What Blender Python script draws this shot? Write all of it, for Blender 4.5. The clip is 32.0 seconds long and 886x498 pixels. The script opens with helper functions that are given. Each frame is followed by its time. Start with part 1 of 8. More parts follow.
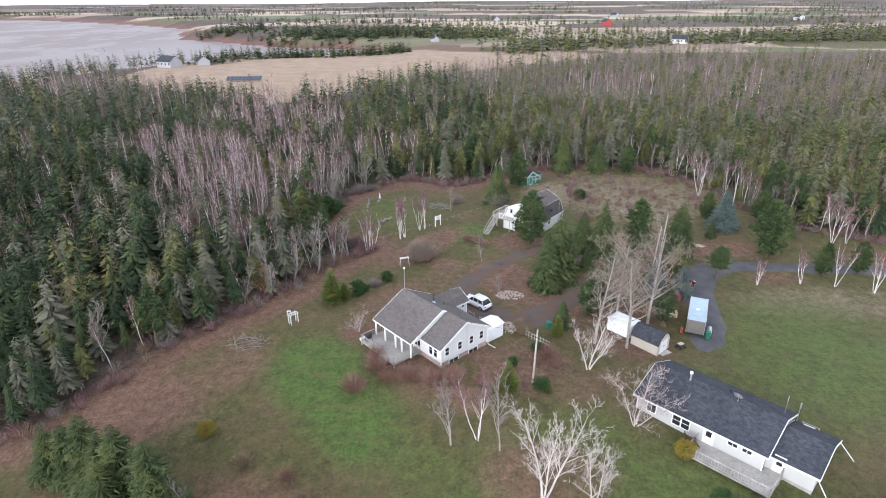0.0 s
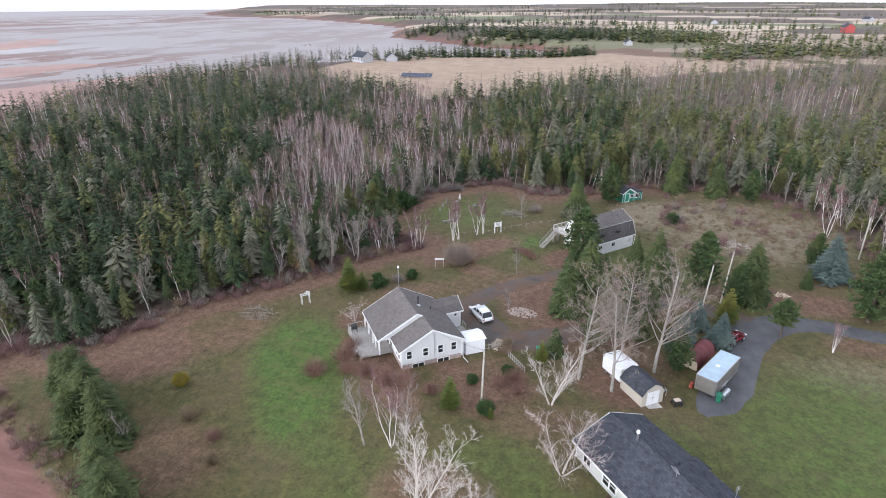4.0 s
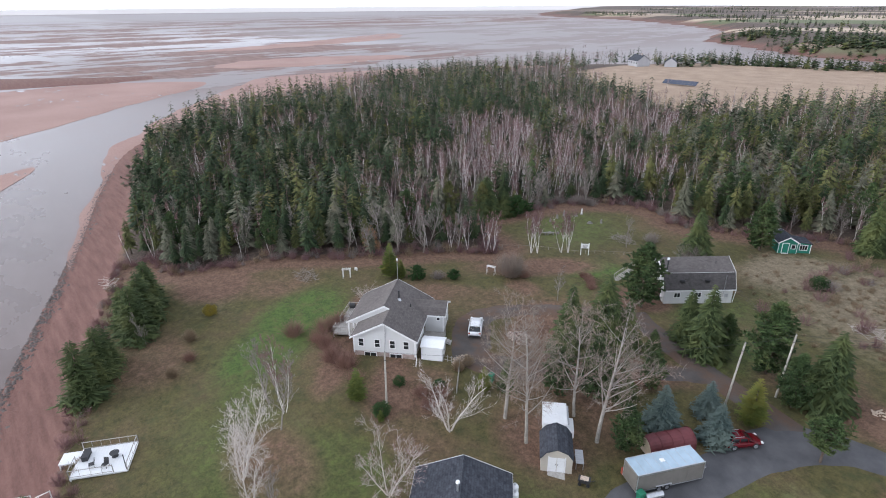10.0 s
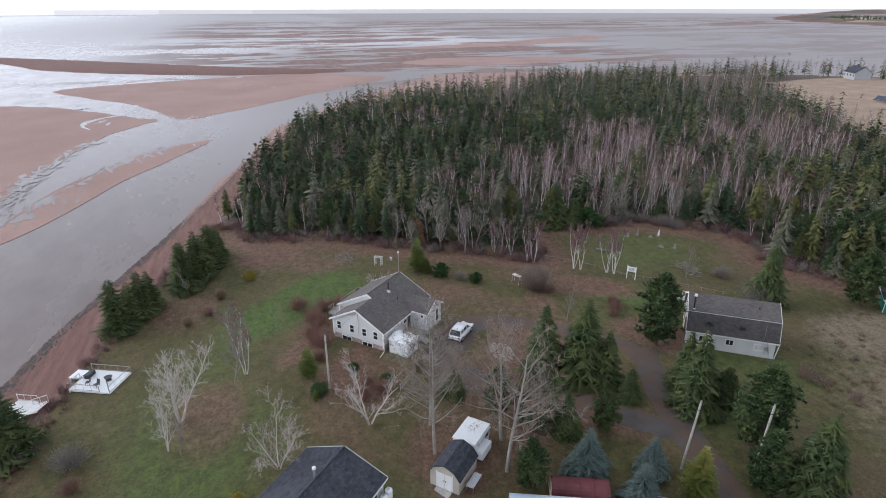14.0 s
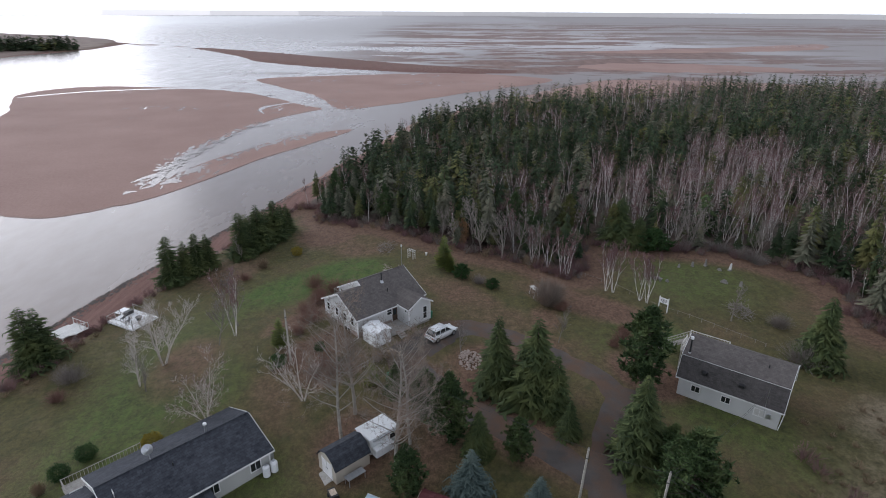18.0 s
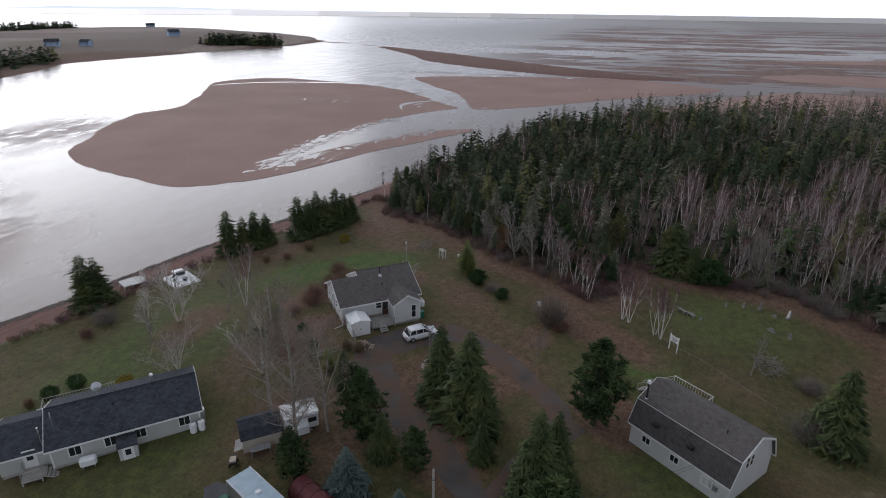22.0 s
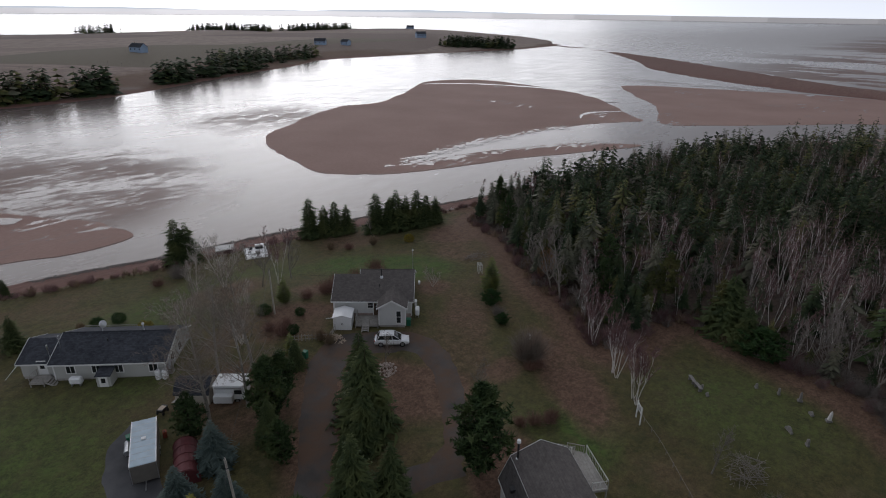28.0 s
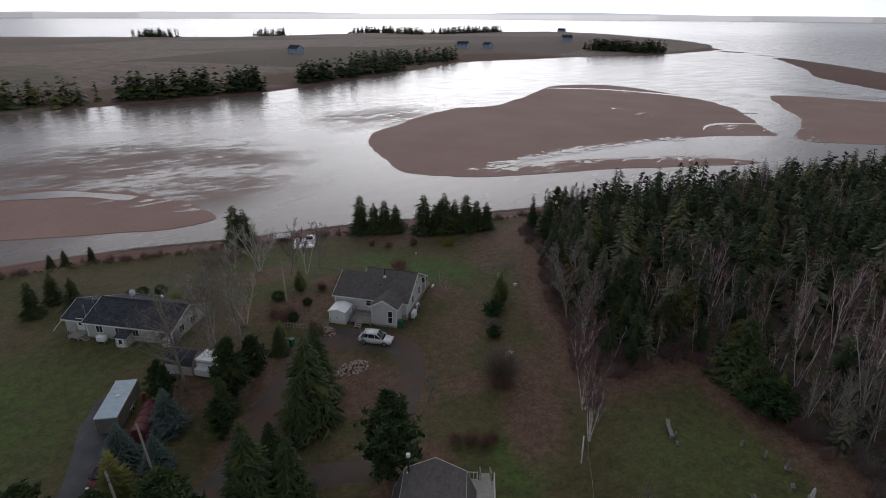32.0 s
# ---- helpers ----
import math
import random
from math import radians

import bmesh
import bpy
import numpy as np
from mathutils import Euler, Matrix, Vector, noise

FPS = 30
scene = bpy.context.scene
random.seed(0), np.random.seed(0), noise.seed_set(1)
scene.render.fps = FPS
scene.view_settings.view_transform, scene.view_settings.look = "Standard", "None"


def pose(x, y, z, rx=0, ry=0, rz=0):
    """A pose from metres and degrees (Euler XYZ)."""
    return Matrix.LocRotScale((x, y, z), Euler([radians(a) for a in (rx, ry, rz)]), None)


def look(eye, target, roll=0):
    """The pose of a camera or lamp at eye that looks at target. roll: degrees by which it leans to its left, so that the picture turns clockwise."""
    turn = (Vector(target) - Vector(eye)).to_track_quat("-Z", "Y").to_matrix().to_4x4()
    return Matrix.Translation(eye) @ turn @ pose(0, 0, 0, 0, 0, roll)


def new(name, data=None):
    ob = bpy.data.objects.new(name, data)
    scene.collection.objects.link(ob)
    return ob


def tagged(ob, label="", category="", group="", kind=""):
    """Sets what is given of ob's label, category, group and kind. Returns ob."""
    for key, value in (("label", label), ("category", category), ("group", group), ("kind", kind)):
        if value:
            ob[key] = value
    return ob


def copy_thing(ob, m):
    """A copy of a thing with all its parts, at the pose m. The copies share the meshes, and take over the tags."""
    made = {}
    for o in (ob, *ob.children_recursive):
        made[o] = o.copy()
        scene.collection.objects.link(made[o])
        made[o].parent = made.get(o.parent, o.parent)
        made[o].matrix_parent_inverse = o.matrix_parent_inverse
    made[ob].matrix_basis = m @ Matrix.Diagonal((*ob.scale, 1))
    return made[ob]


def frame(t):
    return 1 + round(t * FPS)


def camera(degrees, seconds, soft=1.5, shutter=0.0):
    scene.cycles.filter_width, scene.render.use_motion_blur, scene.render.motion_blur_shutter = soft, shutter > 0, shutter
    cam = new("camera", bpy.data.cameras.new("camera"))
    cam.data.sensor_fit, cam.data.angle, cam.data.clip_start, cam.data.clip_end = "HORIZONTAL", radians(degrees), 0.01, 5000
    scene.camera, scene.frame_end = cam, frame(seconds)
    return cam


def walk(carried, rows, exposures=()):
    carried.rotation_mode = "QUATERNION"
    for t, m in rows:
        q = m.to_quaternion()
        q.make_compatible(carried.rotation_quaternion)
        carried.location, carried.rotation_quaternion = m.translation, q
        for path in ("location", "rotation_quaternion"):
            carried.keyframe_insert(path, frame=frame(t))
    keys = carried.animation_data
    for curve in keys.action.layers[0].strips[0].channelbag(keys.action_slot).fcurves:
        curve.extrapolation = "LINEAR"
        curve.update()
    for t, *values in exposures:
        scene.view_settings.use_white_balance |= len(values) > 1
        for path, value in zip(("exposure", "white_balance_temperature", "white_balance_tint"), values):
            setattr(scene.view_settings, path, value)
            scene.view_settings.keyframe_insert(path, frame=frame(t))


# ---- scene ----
cam = camera(74.85, 32.0, soft=1.0)
# seconds, place in metres, turn in degrees
ROWS = [
    (0, 0.0, -0.0, 42.599, 66.541, 0.437, -0.003),
    (1, 5.983, 0.499, 42.64, 66.587, 0.453, 4.631),
    (2, 12.292, 1.559, 42.67, 66.647, 0.409, 9.571),
    (3, 18.811, 3.195, 42.684, 66.704, 0.377, 14.763),
    (3.5, 22.057, 4.261, 42.636, 66.736, 0.366, 17.407),
    (4.5, 28.36, 6.699, 42.608, 66.812, 0.433, 22.613),
    (5.5, 34.446, 9.669, 42.543, 66.892, 0.502, 27.851),
    (6, 37.235, 11.312, 42.479, 66.945, 0.467, 30.383),
    (7, 42.601, 15.003, 42.384, 66.995, 0.448, 35.449),
    (8, 47.588, 19.118, 42.29, 67.044, 0.396, 40.439),
    (9, 52.237, 23.567, 42.253, 67.075, 0.365, 45.388),
    (10, 56.564, 28.565, 42.266, 67.061, 0.388, 50.421),
    (11, 60.431, 33.829, 42.082, 67.108, 0.334, 55.397),
    (12, 63.737, 39.343, 41.901, 67.183, 0.264, 60.301),
    (13, 66.517, 45.178, 41.841, 67.21, 0.219, 65.224),
    (14, 68.851, 51.154, 41.58, 67.293, 0.111, 70.087),
    (14.5, 69.778, 54.231, 41.486, 67.3, 0.111, 72.507),
    (15.5, 71.336, 60.401, 41.235, 67.43, -0.053, 77.36),
    (16.5, 72.368, 66.649, 40.984, 67.527, -0.207, 82.171),
    (17, 72.659, 69.764, 40.933, 67.563, -0.247, 84.543),
    (18, 72.837, 76.046, 40.856, 67.524, -0.288, 89.243),
    (19, 72.555, 82.137, 40.824, 67.531, -0.418, 93.883),
    (20, 71.733, 88.137, 40.737, 67.547, -0.524, 98.434),
    (21, 70.508, 93.687, 40.691, 67.568, -0.577, 102.705),
    (22, 68.916, 99.113, 40.709, 67.614, -0.649, 106.928),
    (23, 66.976, 104.218, 40.905, 67.63, -0.741, 111.017),
    (24, 64.641, 109.148, 41.121, 67.642, -0.708, 114.999),
    (25, 61.828, 113.736, 41.445, 67.603, -0.731, 118.943),
    (25.5, 60.369, 115.995, 41.595, 67.579, -0.735, 120.931),
    (26.5, 57.492, 120.274, 41.83, 67.61, -0.748, 124.783),
    (27.5, 54.356, 124.339, 42.083, 67.632, -0.725, 128.621),
    (28, 52.728, 126.256, 42.163, 67.618, -0.7, 130.447),
    (29, 49.211, 129.939, 42.318, 67.631, -0.598, 134.115),
    (30, 45.472, 133.35, 42.519, 67.636, -0.493, 137.766),
    (31, 41.465, 136.516, 42.636, 67.655, -0.416, 141.447),
    (32, 37.248, 139.442, 42.583, 67.748, -0.305, 145.161),
]
STOPS = [(0, 1.16, 5950, 14), (6, 1.1, 5950, 14), (13, 0.62, 5950, 13), (19, -0.04, 5980, 13), (25, -0.74, 6130, 13), (32, -0.96, 6180, 13)]
walk(cam, [(t, pose(x, y, z, a, b, c)) for t, x, y, z, a, b, c in ROWS], STOPS)

# ---- sky and sun: a high thin overcast, brightest towards the sea ----
SUN_AZ, SUN_EL = 213.0, 16.0        # compass-like: degrees clockwise from +y, degrees up
sky = bpy.data.worlds.new("sky")
scene.world = sky
sky.use_nodes = True
wn, wl = sky.node_tree.nodes, sky.node_tree.links
wn.clear()
w_out, w_bg = wn.new("ShaderNodeOutputWorld"), wn.new("ShaderNodeBackground")
w_sky, w_mix = wn.new("ShaderNodeTexSky"), wn.new("ShaderNodeMix")
w_sky.sky_type, w_sky.sun_disc = "NISHITA", False
w_sky.sun_elevation, w_sky.sun_rotation = radians(SUN_EL), radians(SUN_AZ)
w_sky.air_density, w_sky.dust_density, w_sky.altitude = 1.0, 4.0, 50
w_mix.data_type = "RGBA"
w_mix.inputs[0].default_value = 0.86
# the cloud veil: grey overhead, paling towards the horizon
w_tc, w_sep, w_fall, w_pow, w_veil = (wn.new(n) for n in ("ShaderNodeTexCoord", "ShaderNodeSeparateXYZ", "ShaderNodeMath", "ShaderNodeMath", "ShaderNodeMix"))
wl.new(w_tc.outputs["Generated"], w_sep.inputs[0])
w_fall.operation, w_fall.use_clamp = "SUBTRACT", True
w_fall.inputs[0].default_value = 1.0
wl.new(w_sep.outputs["Z"], w_fall.inputs[1])
w_pow.operation = "POWER"
wl.new(w_fall.outputs[0], w_pow.inputs[0])
w_pow.inputs[1].default_value = 5.0
w_veil.data_type = "RGBA"
w_veil.inputs[6].default_value = (3.45, 3.62, 3.92, 1)
w_veil.inputs[7].default_value = (12.4, 12.9, 13.6, 1)
wl.new(w_pow.outputs[0], w_veil.inputs[0])
w_dot, w_lobe, w_glow = wn.new("ShaderNodeVectorMath"), wn.new("ShaderNodeMath"), wn.new("ShaderNodeMix")
w_dot.operation = "DOT_PRODUCT"      # the veil glows round the hidden sun
w_dot.inputs[1].default_value = (math.sin(radians(SUN_AZ)) * 0.99, math.cos(radians(SUN_AZ)) * 0.998, 0.06)
wl.new(w_tc.outputs["Generated"], w_dot.inputs[0])
w_half = wn.new("ShaderNodeMapRange")
w_half.inputs[1].default_value, w_half.inputs[2].default_value = -1.0, 1.0
wl.new(w_dot.outputs["Value"], w_half.inputs[0])
w_lobe.operation = "POWER"
w_lobe.inputs[1].default_value = 24.0
wl.new(w_half.outputs[0], w_lobe.inputs[0])
w_glow.data_type, w_glow.blend_type = "RGBA", "ADD"
w_low = wn.new("ShaderNodeMath")      # strongest near the horizon
w_low.operation = "MULTIPLY"
wl.new(w_lobe.outputs[0], w_low.inputs[0])
wl.new(w_pow.outputs[0], w_low.inputs[1])
wl.new(w_low.outputs[0], w_glow.inputs[0])
wl.new(w_veil.outputs[2], w_glow.inputs[6])
w_glow.inputs[7].default_value = (30.0, 29.4, 28.6, 1)
wl.new(w_glow.outputs[2], w_mix.inputs[7])
w_pale = wn.new("ShaderNodeHueSaturation")      # cloud veil takes most of the colour
w_pale.inputs["Saturation"].default_value = 0.22
w_pale.inputs["Value"].default_value = 1.0
wl.new(w_sky.outputs[0], w_pale.inputs["Color"])
wl.new(w_pale.outputs[0], w_mix.inputs[6])
wl.new(w_mix.outputs[2], w_bg.inputs[0])
w_bg.inputs[1].default_value = 0.15
wl.new(w_bg.outputs[0], w_out.inputs[0])
sun = new("sun", bpy.data.lights.new("sun", "SUN"))
sun.data.energy, sun.data.angle, sun.data.color = 1.35, radians(64), (1.0, 0.97, 0.93)
az, el = radians(SUN_AZ), radians(SUN_EL)
SUN_DIR = Vector((math.sin(az) * math.cos(el), math.cos(az) * math.cos(el), math.sin(el)))
sun.matrix_world = look(SUN_DIR * 100, (0, 0, 0))


# ---- materials ----
class Mat:
    """A node material under construction."""

    def __init__(self, name, rough=0.85, metal=0.0):
        self.m = bpy.data.materials.new(name)
        self.m.use_nodes = True
        self.n, self.l = self.m.node_tree.nodes, self.m.node_tree.links
        self.b = self.n["Principled BSDF"]
        self.b.inputs["Roughness"].default_value = rough
        self.b.inputs["Metallic"].default_value = metal
        self.geo = self.n.new("ShaderNodeNewGeometry")
        self.obj = self.n.new("ShaderNodeTexCoord")

    def noise(self, scale, detail=4.0, rough=0.55, stretch=(1, 1, 1), turn=0.0, world=True):
        t, mp = self.n.new("ShaderNodeTexNoise"), self.n.new("ShaderNodeMapping")
        mp.inputs["Scale"].default_value = stretch
        mp.inputs["Rotation"].default_value = (0, 0, radians(turn))
        t.inputs["Scale"].default_value, t.inputs["Detail"].default_value = scale, detail
        t.inputs["Roughness"].default_value = rough
        self.l.new(self.geo.outputs["Position"] if world else self.obj.outputs["Object"], mp.inputs[0])
        self.l.new(mp.outputs[0], t.inputs[0])
        return t.outputs[0]

    def ramp(self, src, lo, hi):
        r = self.n.new("ShaderNodeMapRange")
        r.inputs[1].default_value, r.inputs[2].default_value = lo, hi
        r.clamp = True
        self.l.new(src, r.inputs[0])
        return r.outputs[0]

    def math(self, op, a, b):
        m = self.n.new("ShaderNodeMath")
        m.operation = op
        for i, v in enumerate((a, b)):
            if isinstance(v, (int, float)):
                m.inputs[i].default_value = v
            else:
                self.l.new(v, m.inputs[i])
        return m.outputs[0]

    def mix(self, fac, a, b, blend="MIX"):
        m = self.n.new("ShaderNodeMix")
        m.data_type, m.blend_type = "RGBA", blend
        for i, v in ((0, fac), (6, a), (7, b)):
            if isinstance(v, (int, float)):
                m.inputs[i].default_value = v
            elif isinstance(v, tuple):
                m.inputs[i].default_value = (*v, 1)
            else:
                self.l.new(v, m.inputs[i])
        return m.outputs[2]

    def attr(self, name):
        a = self.n.new("ShaderNodeAttribute")
        a.attribute_name = name
        return a.outputs["Fac"]

    def rand(self):
        return self.n.new("ShaderNodeObjectInfo").outputs["Random"]

    def island(self):
        return self.geo.outputs["Random Per Island"]

    def color(self, c):
        if isinstance(c, tuple):
            self.b.inputs["Base Color"].default_value = (*c, 1)
        else:
            self.l.new(c, self.b.inputs["Base Color"])
        return self

    def rough(self, r):
        self.l.new(r, self.b.inputs["Roughness"])
        return self

    def bump(self, h, strength=0.3, dist=0.05):
        bp = self.n.new("ShaderNodeBump")
        bp.inputs["Strength"].default_value, bp.inputs["Distance"].default_value = strength, dist
        self.l.new(h, bp.inputs["Height"])
        self.l.new(bp.outputs[0], self.b.inputs["Normal"])
        return self


def plain(name, c, rough=0.7, metal=0.0, grain=6.0, spread=0.25, bump=0.0):
    """A slightly uneven coat of one colour: blotches and grain."""
    k = Mat(name, rough, metal)
    dark, light = tuple(v * (1 - spread) for v in c), tuple(min(1, v * (1 + spread)) for v in c)
    n1, n2 = k.noise(grain, 5, world=False), k.noise(grain * 0.13, 3, world=False)
    k.color(k.mix(k.ramp(k.math("ADD", n1, n2), 0.7, 1.3), dark, light))
    if bump:
        k.bump(n1, bump, 0.03)
    return k.m


def siding(name, c):
    """Clapboard paint: faint grime on a pale coat."""
    k = Mat(name, 0.55)
    n = k.noise(0.7, 4, stretch=(1, 1, 0.3))
    f = k.noise(14, 4)
    k.color(k.mix(k.ramp(k.math("ADD", n, k.math("MULTIPLY", f, 0.4)), 0.4, 1.0), tuple(v * 0.86 for v in c), c))
    return k.m


def shingle_mat(name, dark, light):
    """Three-tab shingles: courses of tabs of uneven tone, with blotches and grit."""
    k = Mat(name, 0.92)
    sep, com, br = (k.n.new("ShaderNode" + n) for n in ("SeparateXYZ", "CombineXYZ", "TexBrick"))
    k.l.new(k.obj.outputs["Object"], sep.inputs[0])
    k.l.new(sep.outputs["Y"], com.inputs[0])
    k.l.new(k.math("MULTIPLY", sep.outputs["Z"], 2.0), com.inputs[1])
    k.l.new(com.outputs[0], br.inputs["Vector"])
    br.inputs["Color1"].default_value, br.inputs["Color2"].default_value, br.inputs["Mortar"].default_value = (0.25, 0.25, 0.25, 1), (0.75, 0.75, 0.75, 1), (0.1, 0.1, 0.1, 1)
    br.inputs["Scale"].default_value, br.inputs["Mortar Size"].default_value = 1.0, 0.012
    br.inputs["Brick Width"].default_value, br.inputs["Row Height"].default_value = 0.42, 0.2
    g, blot, big = k.noise(40, 3), k.noise(2.2, 4, 0.7), k.noise(0.3, 3)
    tone = k.math("ADD", k.math("MULTIPLY", br.outputs["Color"], 0.42), k.math("ADD", k.math("MULTIPLY", g, 0.3), k.math("ADD", k.math("MULTIPLY", blot, 0.8), k.math("MULTIPLY", big, 0.4))))
    k.color(k.mix(k.ramp(tone, 0.62, 1.35), dark, light))
    k.b.inputs["Specular IOR Level"].default_value = 0.15
    k.bump(k.math("ADD", g, br.outputs["Color"]), 0.3, 0.012)
    return k.m


def foliage(name, dark, light, tip, rough=0.75):
    k = Mat(name, rough)
    isl, big = k.island(), k.noise(0.42, 2, world=True)
    f = k.ramp(k.math("ADD", k.math("MULTIPLY", isl, 0.7), k.math("MULTIPLY", big, 0.9)), 0.35, 1.25)
    base = k.mix(f, dark, light)
    k.color(k.mix(k.ramp(k.noise(0.3, 2), 0.5, 0.72), base, tip))
    k.b.inputs["Specular IOR Level"].default_value = 0.2
    return k.m


M = {}
M["spruce"] = foliage("spruce_needles", (0.013, 0.024, 0.012), (0.05, 0.076, 0.033), (0.075, 0.096, 0.036))
M["yardspruce"] = foliage("yard_spruce_needles", (0.024, 0.04, 0.015), (0.088, 0.112, 0.04), (0.11, 0.125, 0.042))
M["olive"] = foliage("olive_fir_needles", (0.038, 0.048, 0.017), (0.15, 0.158, 0.056), (0.185, 0.17, 0.062))
M["mossy"] = foliage("lichen_grey_needles", (0.05, 0.056, 0.036), (0.175, 0.175, 0.12), (0.2, 0.18, 0.125))
M["pine"] = foliage("pine_needles", (0.022, 0.042, 0.018), (0.08, 0.122, 0.043), (0.105, 0.13, 0.046))
M["rusttwig"] = foliage("rust_brown_twigs", (0.13, 0.066, 0.052), (0.31, 0.19, 0.155), (0.26, 0.15, 0.11))
M["withered"] = foliage("withered_leaves", (0.2, 0.1, 0.05), (0.42, 0.27, 0.16), (0.36, 0.2, 0.1))
M["paletwig"] = foliage("pale_twigs", (0.3, 0.26, 0.235), (0.52, 0.47, 0.43), (0.45, 0.4, 0.37))
M["blue"] = foliage("blue_spruce_needles", (0.045, 0.07, 0.064), (0.13, 0.168, 0.15), (0.13, 0.165, 0.14))
M["cedar"] = foliage("cedar_scales", (0.06, 0.085, 0.016), (0.16, 0.19, 0.045), (0.2, 0.19, 0.04))
M["shrub"] = foliage("evergreen_shrub_leaves", (0.02, 0.05, 0.016), (0.05, 0.1, 0.03), (0.06, 0.1, 0.03))
M["golden"] = foliage("golden_shrub_leaves", (0.17, 0.13, 0.02), (0.3, 0.24, 0.035), (0.25, 0.2, 0.03))
M["paletan"] = foliage("pale_tan_twigs", (0.15, 0.125, 0.1), (0.3, 0.25, 0.21), (0.3, 0.21, 0.165))
M["redbrush"] = foliage("reddish_twigs", (0.12, 0.066, 0.068), (0.27, 0.165, 0.163), (0.25, 0.155, 0.145))
M["greybrush"] = foliage("grey_twigs", (0.13, 0.112, 0.1), (0.3, 0.265, 0.235), (0.27, 0.23, 0.21))
M["tanbrush"] = foliage("tan_twigs", (0.16, 0.115, 0.07), (0.31, 0.24, 0.16), (0.28, 0.2, 0.13))
k = Mat("birch_bark", 0.8)
k.color(k.mix(k.ramp(k.noise(3.0, 4, stretch=(1, 1, 3)), 0.6, 0.72), (0.74, 0.7, 0.66), (0.2, 0.17, 0.15)))
M["birch"] = k.m
M["poplar"] = plain("poplar_bark", (0.31, 0.285, 0.25), 0.9, grain=9, spread=0.35)
M["bark"] = plain("conifer_bark", (0.12, 0.09, 0.07), 0.95, grain=9, spread=0.4)
M["greybark"] = plain("dead_grey_bark", (0.27, 0.24, 0.21), 0.95, grain=9, spread=0.4)
M["deadtree"] = plain("pale_bark", (0.55, 0.5, 0.45), 0.9, grain=7, spread=0.25)

# the ground's cover: lawn, dry grass, leaf litter, forest floor, red sand, ploughed fields
k = Mat("ground_cover", 0.95)
fine, mid, big = k.noise(9, 6, 0.7), k.noise(0.9, 5, 0.6), k.noise(0.12, 4)
huge = k.noise(0.02, 3)
fine = k.math("ADD", k.math("MULTIPLY", k.math("SUBTRACT", fine, 0.5), 1.5), k.math("ADD", 0.5, k.math("MULTIPLY", k.math("SUBTRACT", k.noise(2.6, 5, 0.7), 0.5), 1.5)))
lawn = k.mix(k.ramp(k.math("ADD", k.math("MULTIPLY", fine, 0.7), mid), 0.55, 1.15), (0.042, 0.04, 0.011), (0.13, 0.113, 0.037))
lawn = k.mix(k.math("MULTIPLY", k.ramp(big, 0.46, 0.66), 0.6), lawn, k.mix(k.ramp(fine, 0.3, 0.75), (0.105, 0.066, 0.037), (0.19, 0.122, 0.07)))
turf = k.noise(0.42, 7, 0.72)
lawn = k.mix(k.math("MULTIPLY", k.ramp(turf, 0.5, 0.68), 0.7), lawn, (0.06, 0.068, 0.022))
lawn = k.mix(k.math("MULTIPLY", k.ramp(k.noise(0.31, 7, 0.72, turn=50), 0.56, 0.74), 0.6), lawn, (0.17, 0.135, 0.07))
lush = k.mix(k.ramp(k.math("ADD", fine, mid), 0.7, 1.3), (0.036, 0.064, 0.01), (0.095, 0.148, 0.027))
lush = k.mix(k.math("MULTIPLY", k.ramp(turf, 0.5, 0.66), 0.55), lush, (0.125, 0.102, 0.042))
litter = k.mix(k.ramp(k.math("ADD", fine, mid), 0.7, 1.35), (0.085, 0.045, 0.029), (0.215, 0.13, 0.082))
floor_ = k.mix(k.ramp(k.math("ADD", fine, mid), 0.7, 1.3), (0.05, 0.035, 0.026), (0.14, 0.1, 0.075))
dry = k.mix(k.ramp(k.math("ADD", fine, mid), 0.7, 1.3), (0.105, 0.085, 0.05), (0.27, 0.215, 0.14))
drag = k.noise(0.5, 5, 0.6, stretch=(0.25, 2.2, 1), turn=18)
sand = k.mix(k.ramp(k.math("ADD", k.math("MULTIPLY", fine, 0.3), drag), 0.45, 0.95), (0.13, 0.062, 0.048), (0.235, 0.123, 0.096))
cells = k.n.new("ShaderNodeTexVoronoi")
cmap = k.n.new("ShaderNodeMapping")
cmap.inputs["Scale"].default_value, cmap.inputs["Rotation"].default_value = (0.0042, 0.0075, 0), (0, 0, radians(20))
cells.inputs["Scale"].default_value = 1.0
k.l.new(k.geo.outputs["Position"], cmap.inputs[0])
k.l.new(cmap.outputs[0], cells.inputs[0])
csep = k.n.new("ShaderNodeSeparateColor")
k.l.new(cells.outputs["Color"], csep.inputs[0])
field = k.mix(k.ramp(csep.outputs[0], 0.2, 0.9), (0.27, 0.2, 0.145), (0.5, 0.4, 0.29))
field = k.mix(k.ramp(csep.outputs[1], 0.68, 0.7), field, (0.13, 0.15, 0.065))
field = k.mix(k.ramp(k.math("ADD", huge, k.math("MULTIPLY", big, 0.5)), 0.6, 0.9), k.mix(0.8, (0.0, 0.0, 0.0), field), field)
hay = k.mix(k.ramp(k.math("ADD", big, k.math("MULTIPLY", mid, 0.6)), 0.55, 1.05), (0.27, 0.19, 0.13), (0.4, 0.295, 0.205))
plough = k.mix(k.ramp(csep.outputs[2], 0.35, 0.65), (0.19, 0.14, 0.115), k.mix(k.ramp(big, 0.4, 0.6), (0.22, 0.165, 0.135), (0.29, 0.22, 0.18)))
